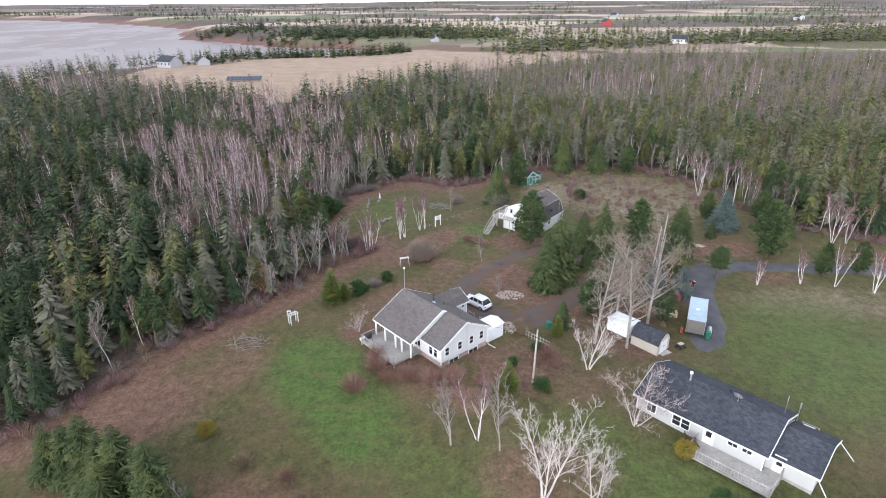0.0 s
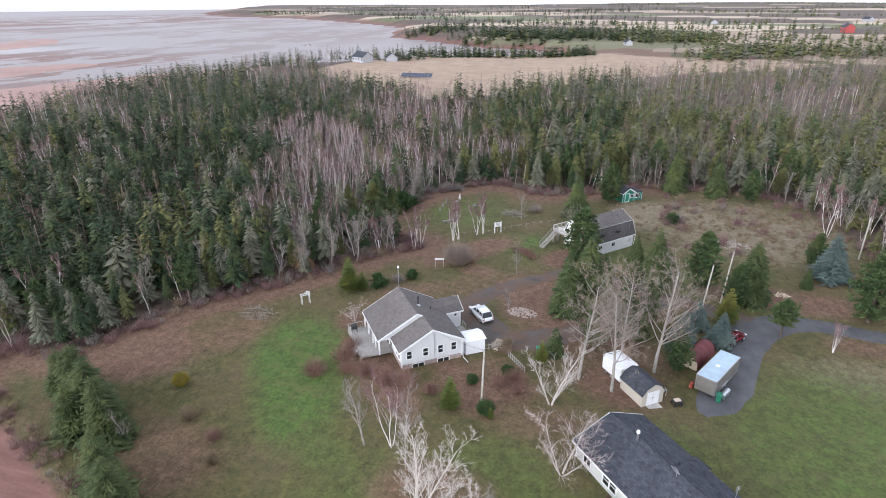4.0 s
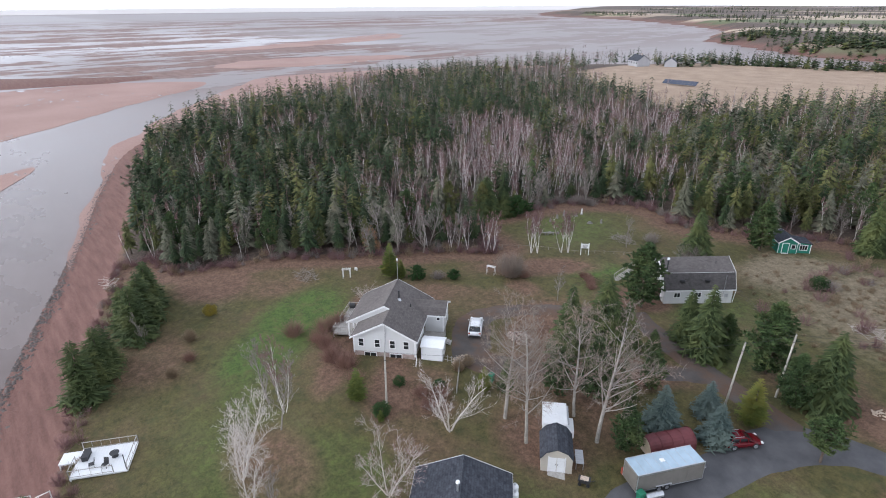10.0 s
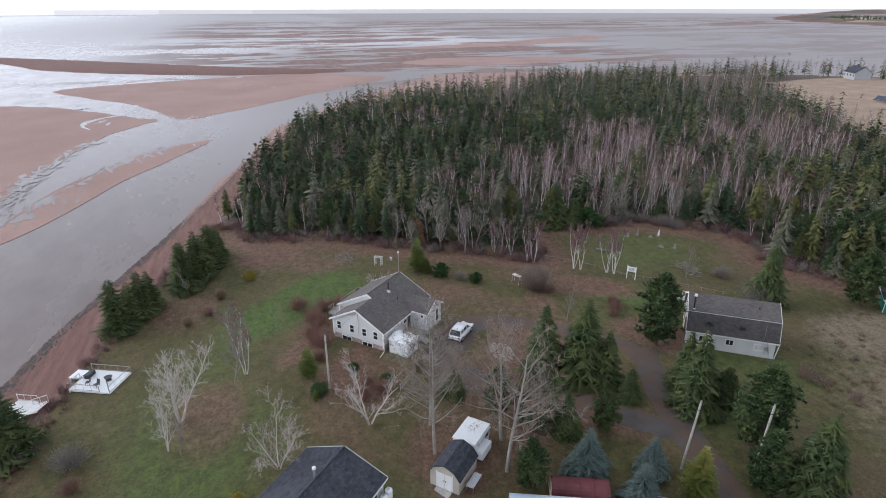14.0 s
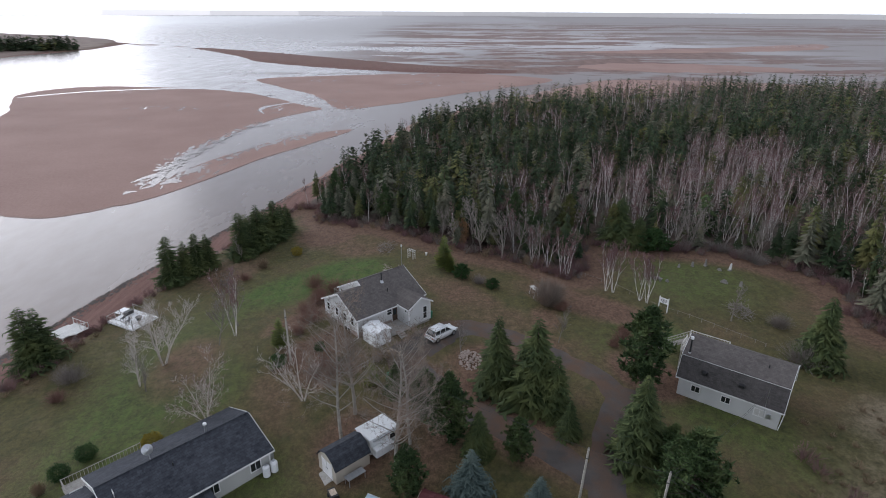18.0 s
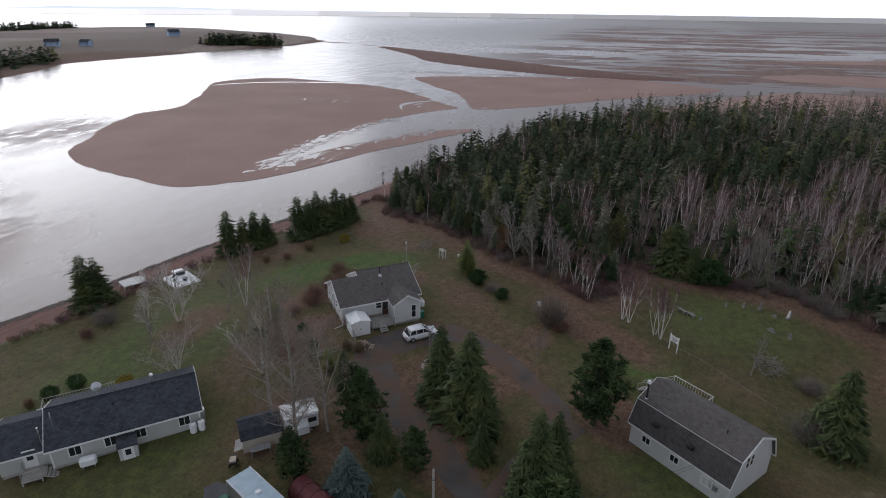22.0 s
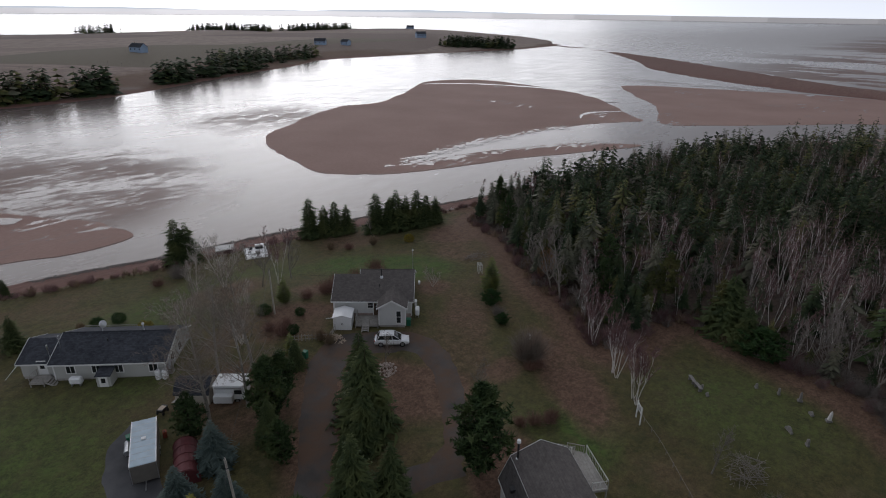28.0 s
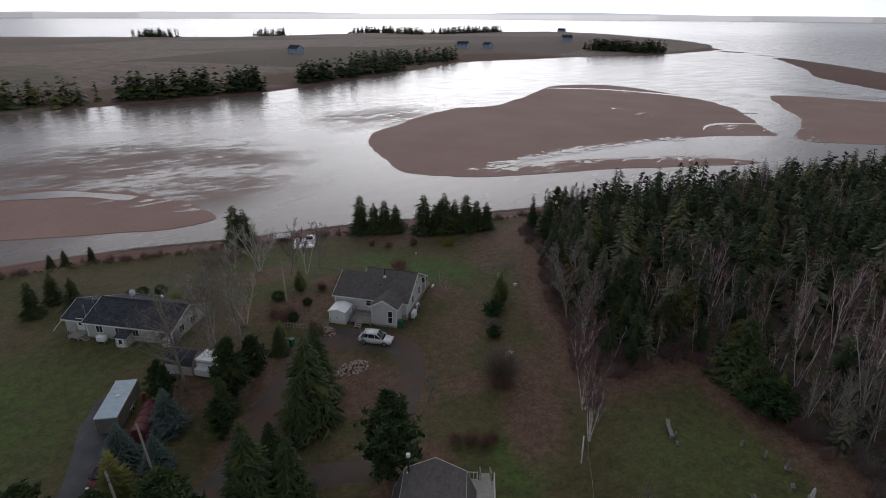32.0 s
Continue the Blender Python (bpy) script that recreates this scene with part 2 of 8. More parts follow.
plough = k.mix(k.math("MULTIPLY", k.ramp(csep.outputs[1], 0.9, 0.92), 0.35), plough, (0.1, 0.115, 0.05))
jig = k.math("MULTIPLY", k.math("SUBTRACT", k.math("ADD", mid, big), 1.0), 0.9)


def cover(base, name, over):
    a = k.math("ADD", k.attr(name), k.math("MULTIPLY", jig, k.math("MULTIPLY", k.attr(name), k.math("SUBTRACT", 1.6, k.attr(name)))))
    return k.mix(k.ramp(a, 0.25, 0.75), base, over)


c = cover(lawn, "dry", dry)
c = cover(c, "lush", lush)
c = cover(c, "litter", litter)
c = cover(c, "woods", floor_)
c = cover(c, "field", field)
c = cover(c, "plough", plough)
c = cover(c, "hay", hay)
c = cover(c, "shore", sand)
k.color(c)
k.bump(k.math("ADD", fine, k.math("MULTIPLY", mid, 2.0)), 0.5, 0.12)
M["ground"] = k.m

# sea water over shoals: sky-bright, with streaks of wet sand that stand clear of it
k = Mat("tidal_water", 0.12)
rip = k.noise(0.5, 5, 0.65, stretch=(1, 2.2, 1), turn=35)
rip2 = k.noise(0.06, 4, 0.6, stretch=(1, 2.5, 1), turn=40)
bar = k.math("ADD", k.math("MULTIPLY", k.noise(0.0042, 9, 0.66, stretch=(1.9, 0.8, 1), turn=28), 0.7), k.math("MULTIPLY", k.noise(0.02, 8, 0.7, stretch=(2.4, 0.7, 1), turn=35), 0.3))
shoal = k.math("MULTIPLY", k.ramp(bar, 0.492, 0.512), k.attr("shoal"))
flat_ = k.math("ADD", k.math("MULTIPLY", k.noise(0.018, 6, 0.6, stretch=(1, 2.0, 1), turn=20), 0.5), k.math("MULTIPLY", k.noise(0.16, 9, 0.78, stretch=(1, 2.6, 1), turn=24), 0.6))
shoal = k.math("MAXIMUM", shoal, k.math("MULTIPLY", k.ramp(flat_, 0.5, 0.57), k.attr("flats")))
k.color(k.mix(shoal, k.mix(k.ramp(rip2, 0.3, 0.7), (0.15, 0.115, 0.102), (0.2, 0.16, 0.146)), k.mix(k.ramp(rip2, 0.3, 0.7), (0.17, 0.105, 0.088), (0.27, 0.18, 0.15))))
k.rough(k.math("ADD", k.math("MULTIPLY", shoal, 0.4), k.math("ADD", k.math("ADD", 0.15, k.math("MULTIPLY", k.attr("ruffle"), 0.2)), k.math("MULTIPLY", rip2, 0.16))))
k.b.inputs["IOR"].default_value = 1.33
k.bump(rip, 0.08, 0.1)
M["water"] = k.m
k = Mat("wet_red_sand", 0.5)
rip = k.noise(0.9, 5, 0.6, stretch=(1, 3, 1), turn=20)
wet = k.noise(0.028, 6, 0.62, stretch=(1, 2.6, 1), turn=-58)
film = k.math("MAXIMUM", k.ramp(wet, 0.7, 0.73), k.math("MULTIPLY", k.ramp(k.noise(0.09, 7, 0.7, stretch=(1, 3.4, 1), turn=-62), 0.56, 0.6), k.ramp(k.noise(0.011, 3), 0.52, 0.6)))
k.color(k.mix(film, k.mix(k.ramp(k.math("ADD", rip, k.noise(0.03, 4)), 0.6, 1.3), (0.26, 0.152, 0.124), (0.39, 0.25, 0.207)), (0.17, 0.13, 0.115)))
k.rough(k.ramp(film, 1.35, -0.15))
k.bump(rip, 0.15, 0.1)
M["sandbar"] = k.m


# ---- mesh helpers ----
def link(name, bm, mat, parent=None, label="", smooth=False):
    me = bpy.data.meshes.new(name)
    bm.to_mesh(me)
    bm.free()
    if smooth:
        me.shade_smooth()
    for m in (mat if isinstance(mat, (list, tuple)) else [mat]):
        me.materials.append(m)
    ob = new(name, me)
    if parent:
        ob.parent = parent
    if label:
        ob["label"] = label
    return ob


part = link


def raw(name, V, F, mats, mi=None, parent=None):
    """A mesh from arrays of corners and triangles."""
    me = bpy.data.meshes.new(name)
    V, F = np.asarray(V, np.float32), np.asarray(F, np.int32)
    me.vertices.add(len(V))
    me.vertices.foreach_set("co", V.ravel())
    me.loops.add(F.size)
    me.loops.foreach_set("vertex_index", F.ravel())
    me.polygons.add(len(F))
    me.polygons.foreach_set("loop_start", np.arange(0, F.size, F.shape[1], dtype=np.int32))
    me.polygons.foreach_set("loop_total", np.full(len(F), F.shape[1], np.int32))
    for m in mats:
        me.materials.append(m)
    if mi is not None:
        me.polygons.foreach_set("material_index", np.asarray(mi, np.int32))
    me.update(calc_edges=True)
    ob = new(name, me)
    if parent:
        ob.parent = parent
    return ob


def box(x0, x1, y0, y1, z0, z1, bevel=0.0, bm=None):
    bm = bm or bmesh.new()
    r = bmesh.ops.create_cube(bm, size=1.0)
    for v in r["verts"]:
        v.co = Vector(((x0 + x1) / 2 + v.co.x * (x1 - x0), (y0 + y1) / 2 + v.co.y * (y1 - y0), (z0 + z1) / 2 + v.co.z * (z1 - z0)))
    if bevel:
        bmesh.ops.bevel(bm, geom=list({e for v in r["verts"] for e in v.link_edges}), offset=bevel, segments=1, affect="EDGES")
    return bm


def prism(pts, axis, lo, hi, bm=None):
    """A flat outline (in the two other axes) drawn out along an axis."""
    bm = bm or bmesh.new()
    def at(p, d):
        return {"x": (d, p[0], p[1]), "y": (p[0], d, p[1]), "z": (p[0], p[1], d)}[axis]
    a = [bm.verts.new(at(p, lo)) for p in pts]
    b = [bm.verts.new(at(p, hi)) for p in pts]
    n = len(pts)
    bm.faces.new(a)
    bm.faces.new(b[::-1])
    for i in range(n):
        bm.faces.new((a[i], b[i], b[(i + 1) % n], a[(i + 1) % n]))
    bmesh.ops.recalc_face_normals(bm, faces=bm.faces)
    return bm


def rod(p, q_, r, r2=None, sides=8, bm=None):
    """A bar between two points."""
    bm = bm or bmesh.new()
    p, q_ = Vector(p), Vector(q_)
    d = q_ - p
    m = Matrix.Translation((p + q_) / 2) @ d.to_track_quat("Z", "Y").to_matrix().to_4x4()
    bmesh.ops.create_cone(bm, cap_ends=True, segments=sides, radius1=r, radius2=r if r2 is None else r2, depth=d.length, matrix=m)
    return bm


def ss(x, a=0.0, b=1.0):
    t = np.clip((np.asarray(x, float) - a) / (b - a), 0, 1)
    return t * t * (3 - 2 * t)


def smooth_line(pts, steps=6, closed=False):
    """Catmull-Rom through the points."""
    P = np.array(pts, float)
    n = len(P)
    out = []
    for i in range(n if closed else n - 1):
        if closed:
            p0, p1, p2, p3 = P[(i - 1) % n], P[i], P[(i + 1) % n], P[(i + 2) % n]
        else:
            p0, p1, p2, p3 = P[max(i - 1, 0)], P[i], P[i + 1], P[min(i + 2, n - 1)]
        for s in np.arange(steps) / steps:
            out.append(0.5 * (2 * p1 + (p2 - p0) * s + (2 * p0 - 5 * p1 + 4 * p2 - p3) * s * s + (3 * p1 - p0 - 3 * p2 + p3) * s ** 3))
    if not closed:
        out.append(P[-1])
    return np.array(out)


def inside(X, Y, poly):
    r = np.zeros(np.shape(X), bool)
    n = len(poly)
    for i in range(n):
        (x1, y1), (x2, y2) = poly[i], poly[(i + 1) % n]
        c_ = ((y1 > Y) != (y2 > Y)) & (X < (x2 - x1) * (Y - y1) / ((y2 - y1) if y2 != y1 else 1e-9) + x1)
        r ^= c_
    return r


def dist_line(X, Y, pts, closed=False):
    d = np.full(np.shape(X), 1e9)
    n = len(pts)
    for i in range(n if closed else n - 1):
        (x1, y1), (x2, y2) = pts[i], pts[(i + 1) % n]
        ex, ey = x2 - x1, y2 - y1
        t = np.clip(((X - x1) * ex + (Y - y1) * ey) / max(ex * ex + ey * ey, 1e-9), 0, 1)
        d = np.minimum(d, np.hypot(X - x1 - t * ex, Y - y1 - t * ey))
    return d


def signed(X, Y, poly):
    """Distance to an outline: more than 0 inside it."""
    d = dist_line(X, Y, poly, True)
    return np.where(inside(X, Y, poly), d, -d)


# ---- the lie of the land ----
SEA = -4.3
COAST = smooth_line([(420, -60), (180, -18), (90, -2), (49, 4), (29, 7.5), (17, 11), (6, 14.5), (-8, 17.5), (-23, 21.4), (-43, 28), (-64, 35), (-94, 44), (-124, 53),
                     (-170, 71), (-213, 106), (-240, 175), (-260, 228), (-268, 280), (-262, 350), (-240, 410), (-205, 452), (-178, 482), (-119, 503), (-76, 516), (-45, 548), (-72, 592), (-117, 628), (-160, 642),
                     (-200, 675), (-280, 752), (-338, 797), (-350, 850), (-397, 948), (-415, 1050), (-580, 1240), (-860, 1500), (-1080, 1690), (-1491, 1903), (-2000, 2500), (-2600, 3600)], 5)
LAND = [tuple(p) for p in COAST] + [(-2600, 4900), (4900, 4900), (4900, -300), (1500, -200)]
HEAD = [tuple(p) for p in smooth_line([(300, -260), (120, -222), (50, -214), (-14, -218), (-80, -226), (-178, -275), (-270, -318), (-330, -352), (-430, -346), (-560, -336), (-640, -322),
        (-740, -345), (-900, -440), (-1050, -650), (-1040, -860), (-900, -980), (-550, -1050), (-266, -985), (-92, -1070), (200, -1150), (420, -700)], 5, True)]
SPIT = [tuple(p) for p in smooth_line([(-770, -400), (-700, -250), (-560, -130), (-480, -80), (-410, 20), (-385, 105), (-405, 150), (-430, 110), (-480, 40), (-560, -50), (-660, -170), (-800, -380)], 5, True)]
CLEARING = [tuple(p) for p in smooth_line([(-56, 46), (-46, 52), (-37.5, 66.5), (-31, 74.5), (-23.5, 83.5), (-19, 92.5), (-14, 98.5), (-20, 101.5), (-29, 104), (-26.5, 113), (-23.5, 122), (-18.5, 132),
            (-6.5, 140), (2, 137), (14, 143), (24, 150), (40, 152), (54, 149), (62, 134), (66, 116), (75, 104), (95, 99), (140, 92), (220, 60), (180, -40), (60, -20), (-20, 10)], 4, True)]


def land_height(X, Y):
    X, Y = np.asarray(X, float), np.asarray(Y, float)
    d = signed(X, Y, LAND)
    up = -2.3 + 2.3 * ss(d, 10, 47)
    up = up - 0.04 * np.clip(X - 4, 0, 50) * ss(118 - Y, 0, 50) * ss(d, 8, 38)
    up = up + 0.7 * ss(Y, 95, 130) * ss(12 - X, 0, 25)
    up = up + 0.2 * np.sin(X * 0.11 + 1) * np.sin(Y * 0.13) * ss(d, 12, 47) + 6 * ss(Y, 250, 900) + 10 * ss(Y, 900, 3500) * (1 + 0.5 * np.sin(X * 0.002 + 1))
    bank = SEA + (up - SEA) * ss(d, 8.2, 11.4) + 0.9 * ss(d, -1, 9) * (1 - ss(d, 8.2, 11.4))
    z = np.where(d > 0, bank, SEA + 0.22 * np.clip(d, -12, 0))
    dh = signed(X, Y, HEAD)
    z = np.where(dh > -10, np.maximum(z, SEA + 0.12 * np.clip(dh, -12, 9) + 9 * ss(dh, 4, 160)), z)
    ds = signed(X, Y, SPIT)
    return np.where(ds > -10, np.maximum(z, SEA + 0.1 * np.clip(ds, -12, 12)), z)


def spaced(lo, a, b, hi, step, grow):
    v = list(np.arange(a, b, step))
    s = step
    while v[-1] < hi:
        s *= grow
        v.append(v[-1] + s)
    s = step
    while v[0] > lo:
        s *= grow
        v.insert(0, v[0] - s)
    return np.array(v)


gx, gy = spaced(-2700, -75, 75, 4800, 1.3, 1.055), spaced(-1250, 5, 150, 4800, 1.3, 1.055)
GX, GY = np.meshgrid(gx, gy)
GZ = land_height(GX, GY)


def on_ground(X, Y):
    """Height of the built ground sheet."""
    i = np.clip(np.searchsorted(gx, X) - 1, 0, len(gx) - 2)
    j = np.clip(np.searchsorted(gy, Y) - 1, 0, len(gy) - 2)
    u, v = (X - gx[i]) / (gx[i + 1] - gx[i]), (Y - gy[j]) / (gy[j + 1] - gy[j])
    return (GZ[j, i] * (1 - u) + GZ[j, i + 1] * u) * (1 - v) + (GZ[j + 1, i] * (1 - u) + GZ[j + 1, i + 1] * u) * v


def gz(x, y):
    return float(on_ground(np.array([x]), np.array([y]))[0])


nx, ny = len(gx), len(gy)
idx = np.arange(nx * ny).reshape(ny, nx)
quads = np.stack([idx[:-1, :-1], idx[:-1, 1:], idx[1:, 1:], idx[1:, :-1]], -1).reshape(-1, 4)
ground = raw("ground", np.stack([GX, GY, GZ], -1).reshape(-1, 3), quads, [M["ground"]])
ground.data.shade_smooth()
tagged(ground, "patchy late-autumn lawn, leaf litter and red shore", "ground", kind="structure")


def blob(x, y, rx, ry, turn=0.0, soft=0.5):
    c_, s_ = math.cos(radians(turn)), math.sin(radians(turn))
    u, v = (GX - x) * c_ + (GY - y) * s_, -(GX - x) * s_ + (GY - y) * c_
    return 1 - ss(np.hypot(u / rx, v / ry), 1 - soft, 1 + soft)


d_clear, d_land, d_head = signed(GX, GY, CLEARING), signed(GX, GY, LAND), signed(GX, GY, HEAD)
HAY = [(-125, 290), (-70, 258), (-20, 325), (25, 385), (90, 430), (130, 470), (90, 500), (-24, 508), (-100, 470), (-165, 448), (-192, 400), (-190, 345)]
d_hay = signed(GX, GY, HAY)
patch = np.sin(GX * 0.006 + 2 * np.sin(GY * 0.004)) * np.sin(GY * 0.011 + np.sin(GX * 0.005))
A = {}
A["shore"] = np.maximum(1 - ss(d_land, 9.6, 11.2), 0) * (d_head < 3)
A["woods"] = ss(-d_clear, -1.0, 2.5) * (d_land > 11) * (GY < 470)
A["hay"] = ss(d_hay, -3, 3) * (d_land > 12)
A["field"] = np.maximum(0 * d_hay, ((GY > 470) & (patch > -0.15 + 0.8 * ss(GY, 1300, 2400))) * 1.0) * (d_land > 12)
A["woods"] = np.maximum(A["woods"] * (d_hay < 0), ((GY > 640) & (patch <= -0.15 + 0.8 * ss(GY, 1300, 2400))) * 1.0)
A["litter"] = np.clip(np.maximum.reduce([0.9 * (1 - ss(d_clear, 2, 9)) * (GX < 30), 0.9 * blob(-38, 55, 9, 7), 0.8 * blob(-30, 78, 16, 4.5, 56), 0.8 * blob(-4, 99, 12, 4, 50),
    0.9 * blob(18, 79, 10, 4, 45), 0.9 * blob(11, 86, 6, 9, 45), 0.95 * blob(14, 102, 6, 4, 30), 0.8 * blob(25, 68, 6, 5), 0.8 * blob(8, 60, 7, 3, -45), 0.6 * blob(10, 44, 8, 5), 0.7 * blob(0, 92, 4, 2.5),
    0.75 * blob(47, 98, 14, 4), 0.8 * blob(24, 85, 8, 4, 40), 0.7 * blob(56, 88, 6, 2.5), 0.6 * blob(-20, 40, 9, 6), 0.8 * blob(-1, 58.5, 8, 2.6, -48), 0.7 * blob(-12, 70, 3.5, 3), 0.65 * blob(9, 64, 5, 3, 40), 0.5 * blob(-2, 84, 9, 4, 45), 0.55 * blob(-30, 60, 12, 6, 55), 0.6 * blob(24, 74, 9, 6), 0.75 * blob(11, 81, 5, 4), 0.8 * blob(12.5, 61, 5, 3, 40), 0.6 * blob(-8, 80, 10, 3.5, 48), 0.5 * blob(14, 58, 9, 4)]), 0, 1)
A["lush"] = np.clip(np.maximum.reduce([0.95 * blob(-15.5, 60, 9.5, 6, 125, 0.7), 0.9 * blob(-11, 53, 9, 5.5, -55, 0.8), 0.6 * blob(-3, 46, 7, 3.5, -30, 0.8), 0.7 * blob(3, 105, 8, 4, 40), 0.5 * blob(15, 50, 7, 4), 0.6 * blob(16, 42, 22, 9, 0, 0.8), 0.6 * blob(52, 66, 16, 17, 0, 0.6), 0.5 * blob(-11, 118, 11, 12, 0, 0.7), 0.55 * blob(18, 106, 18, 6, 30, 0.8), 0.4 * blob(-8, 114, 9, 8, 0, 0.8), 0.55 * blob(48, 62, 14, 14), 0.5 * blob(31, 56, 8, 10, -40, 0.8), 0.6 * blob(31, 99, 5, 6)]), 0, 1)
A["dry"] = np.clip(np.maximum.reduce([0.72 * blob(44, 128, 20, 18, 20), 0.8 * blob(26, 130, 8, 10), 0.3 * blob(-30, 52, 8, 7), 0.5 * blob(60, 80, 16, 6)]), 0, 1)
scrub = ss(d_head, 10, 20) * (1 - ss(d_head, 38, 80)) * ss(GX, -520, -400)
A["plough"] = ss(d_head, 5, 14) * (1 - 0.85 * scrub)
A["litter"] = np.maximum(A["litter"], 0.9 * scrub)
A["dry"] = np.maximum(A["dry"], ss(d_head, 2, 6))
A["dry"] = np.maximum(A["dry"], ss(signed(GX, GY, SPIT), 4, 14))
for name, v in A.items():
    at = ground.data.attributes.new(name, "FLOAT", "POINT")
    at.data.foreach_set("value", v.astype(np.float32).ravel())

wx, wy = spaced(-4700, -300, 200, 300, 20, 1.12), spaced(-4700, -300, 500, 4700, 20, 1.12)
WX, WY = np.meshgrid(wx, wy)
nx, ny = len(wx), len(wy)
idx = np.arange(nx * ny).reshape(ny, nx)
water = raw("water", np.stack([WX, WY, np.full(WX.shape, SEA)], -1).reshape(-1, 3), np.stack([idx[:-1, :-1], idx[:-1, 1:], idx[1:, 1:], idx[1:, :-1]], -1).reshape(-1, 4), [M["water"]])
at = water.data.attributes.new("shoal", "FLOAT", "POINT")
at.data.foreach_set("value", (ss(-WX, 260, 420) * ss(WX, -2600, -1200) * ss(WY, -100, 100) * (1 - 0.75 * ss(WY, 380, 520) * ss(WX, -1500, -900))).astype(np.float32).ravel())
at = water.data.attributes.new("flats", "FLOAT", "POINT")
at.data.foreach_set("value", np.maximum(1 - ss(np.hypot((WX - 20) / 66, (WY + 56) / 64), 0.6, 1.0), 0.8 * (1 - ss(np.hypot((WX + 100) / 42, (WY + 112) / 24), 0.5, 1.0))).astype(np.float32).ravel())
at = water.data.attributes.new("ruffle", "FLOAT", "POINT")      # where the wind roughens the bay
at.data.foreach_set("value", np.maximum.reduce([ss(WX, -900, -450) * ss(WY, -20, 150), ss(WY, 300, 600), 0.75 * ss(-WX, 150, 1500) * ss(WY, -900, 350)]).astype(np.float32).ravel())
tagged(water, "pale tidal water over sand flats", "water", kind="structure")


def sandbar(pts, lift=0.06, seed=0, rough=3.0):
    """A low bank of red sand, with a frayed rim."""
    rng = random.Random(seed)
    L = smooth_line(pts, 14, True)
    out = []
    for x, y in L:
        n = noise.noise(Vector((x * 0.06, y * 0.06, seed))) * rough + noise.noise(Vector((x * 0.25, y * 0.25, seed + 5))) * rough * 0.4
        m = noise.noise(Vector((x * 0.06, y * 0.06, seed + 9))) * rough
        out.append((x + n, y + m))
    bm = bmesh.new()
    vs = [bm.verts.new((x, y, SEA + lift + 0.003 * seed)) for x, y in out]
    f = bm.faces.new(vs)
    if f.normal.z < 0 or sum(out[i][0] * out[(i + 1) % len(out)][1] - out[(i + 1) % len(out)][0] * out[i][1] for i in range(len(out))) < 0:
        f.normal_flip()
    lo = [bm.verts.new((x * 1.0, y, SEA - 0.3)) for x, y in out]
    for i in range(len(out)):
        j = (i + 1) % len(out)
        bm.faces.new((vs[i], vs[j], lo[j], lo[i]))
    bmesh.ops.triangulate(bm, faces=[f])
    ob = link("sandbar", bm, M["sandbar"])
    return tagged(ob, "flat bank of wet red sand in the tidal water", "sandbar", kind="structure")


sandbar([(-74.7, -73), (-60.7, -43), (-56.9, -28), (-55, -14.5), (-58.7, -7.5), (-66.8, -1), (-76, 0), (-88, -4), (-102, -7), (-118, -7), (-143, -3),
         (-168, 1), (-192, 7), (-206, 16), (-217, 20), (-234, 3), (-257, -16), (-284, -47), (-295, -85), (-299, -134), (-264, -156), (-201, -122), (-167, -108), (-144, -111), (-116, -99), (-97, -88)], seed=1, rough=1.6)
sandbar([(-64, -3), (-72, 4.5), (-90, 11.5), (-113, 20), (-136, 31), (-157, 41), (-163, 40), (-148, 22), (-130, 12), (-110, 4), (-88, -1), (-74, -4)], seed=8, rough=0.8)
sandbar([(-215, 30), (-243, 17), (-268, 6), (-308, -26), (-340, -46), (-358, -28), (-370, 10), (-382, 50), (-388, 95), (-376, 125), (-350, 158), (-325, 147), (-298, 118), (-257, 78), (-220, 43)], seed=2, rough=2.0)
sandbar([(-60, 37), (-94, 43), (-127, 54), (-172, 66), (-197, 82), (-245, 112), (-302, 158), (-345, 205), (-330, 300), (-290, 380), (-240, 420), (-215, 390), (-240, 330), (-250, 250), (-225, 170), (-190, 110), (-150, 80), (-100, 58)], lift=0.1, seed=11, rough=3)
sandbar([(-640, 250), (-720, 430), (-830, 640), (-700, 560), (-620, 330)], seed=3, rough=8)
sandbar([(-440, 200), (-400, 260), (-420, 380), (-470, 330), (-480, 240)], seed=4, rough=8)
sandbar([(90, -58), (48, -56), (20, -36), (6, -10), (12, 1), (49, -12), (100, -30)], seed=6, rough=3)


def creek(pts, widths, seed=0):
    """A shallow run of water left on the sand."""
    L = smooth_line([(*p, w) for p, w in zip(pts, widths)], 8)
    V = []
    for i in range(len(L)):
        a, b = L[max(i - 1, 0)], L[min(i + 1, len(L) - 1)]
        t = np.array((b[0] - a[0], b[1] - a[1]))
        t /= max(np.linalg.norm(t), 1e-9)
        w = L[i][2] / 2 * (1 + 0.7 * noise.noise(Vector((L[i][0] * 0.08, L[i][1] * 0.08, seed))))
        V += [(L[i][0] - t[1] * w, L[i][1] + t[0] * w, SEA + 0.12 + 0.0015 * seed), (L[i][0] + t[1] * w, L[i][1] - t[0] * w, SEA + 0.12 + 0.0015 * seed)]
    Q = [(2 * i, 2 * i + 1, 2 * i + 3, 2 * i + 2) for i in range(len(L) - 1)]
    return tagged(raw("water", V, Q, [M["water"]]), "bright shallow creek across the wet sand", "water", kind="structure")


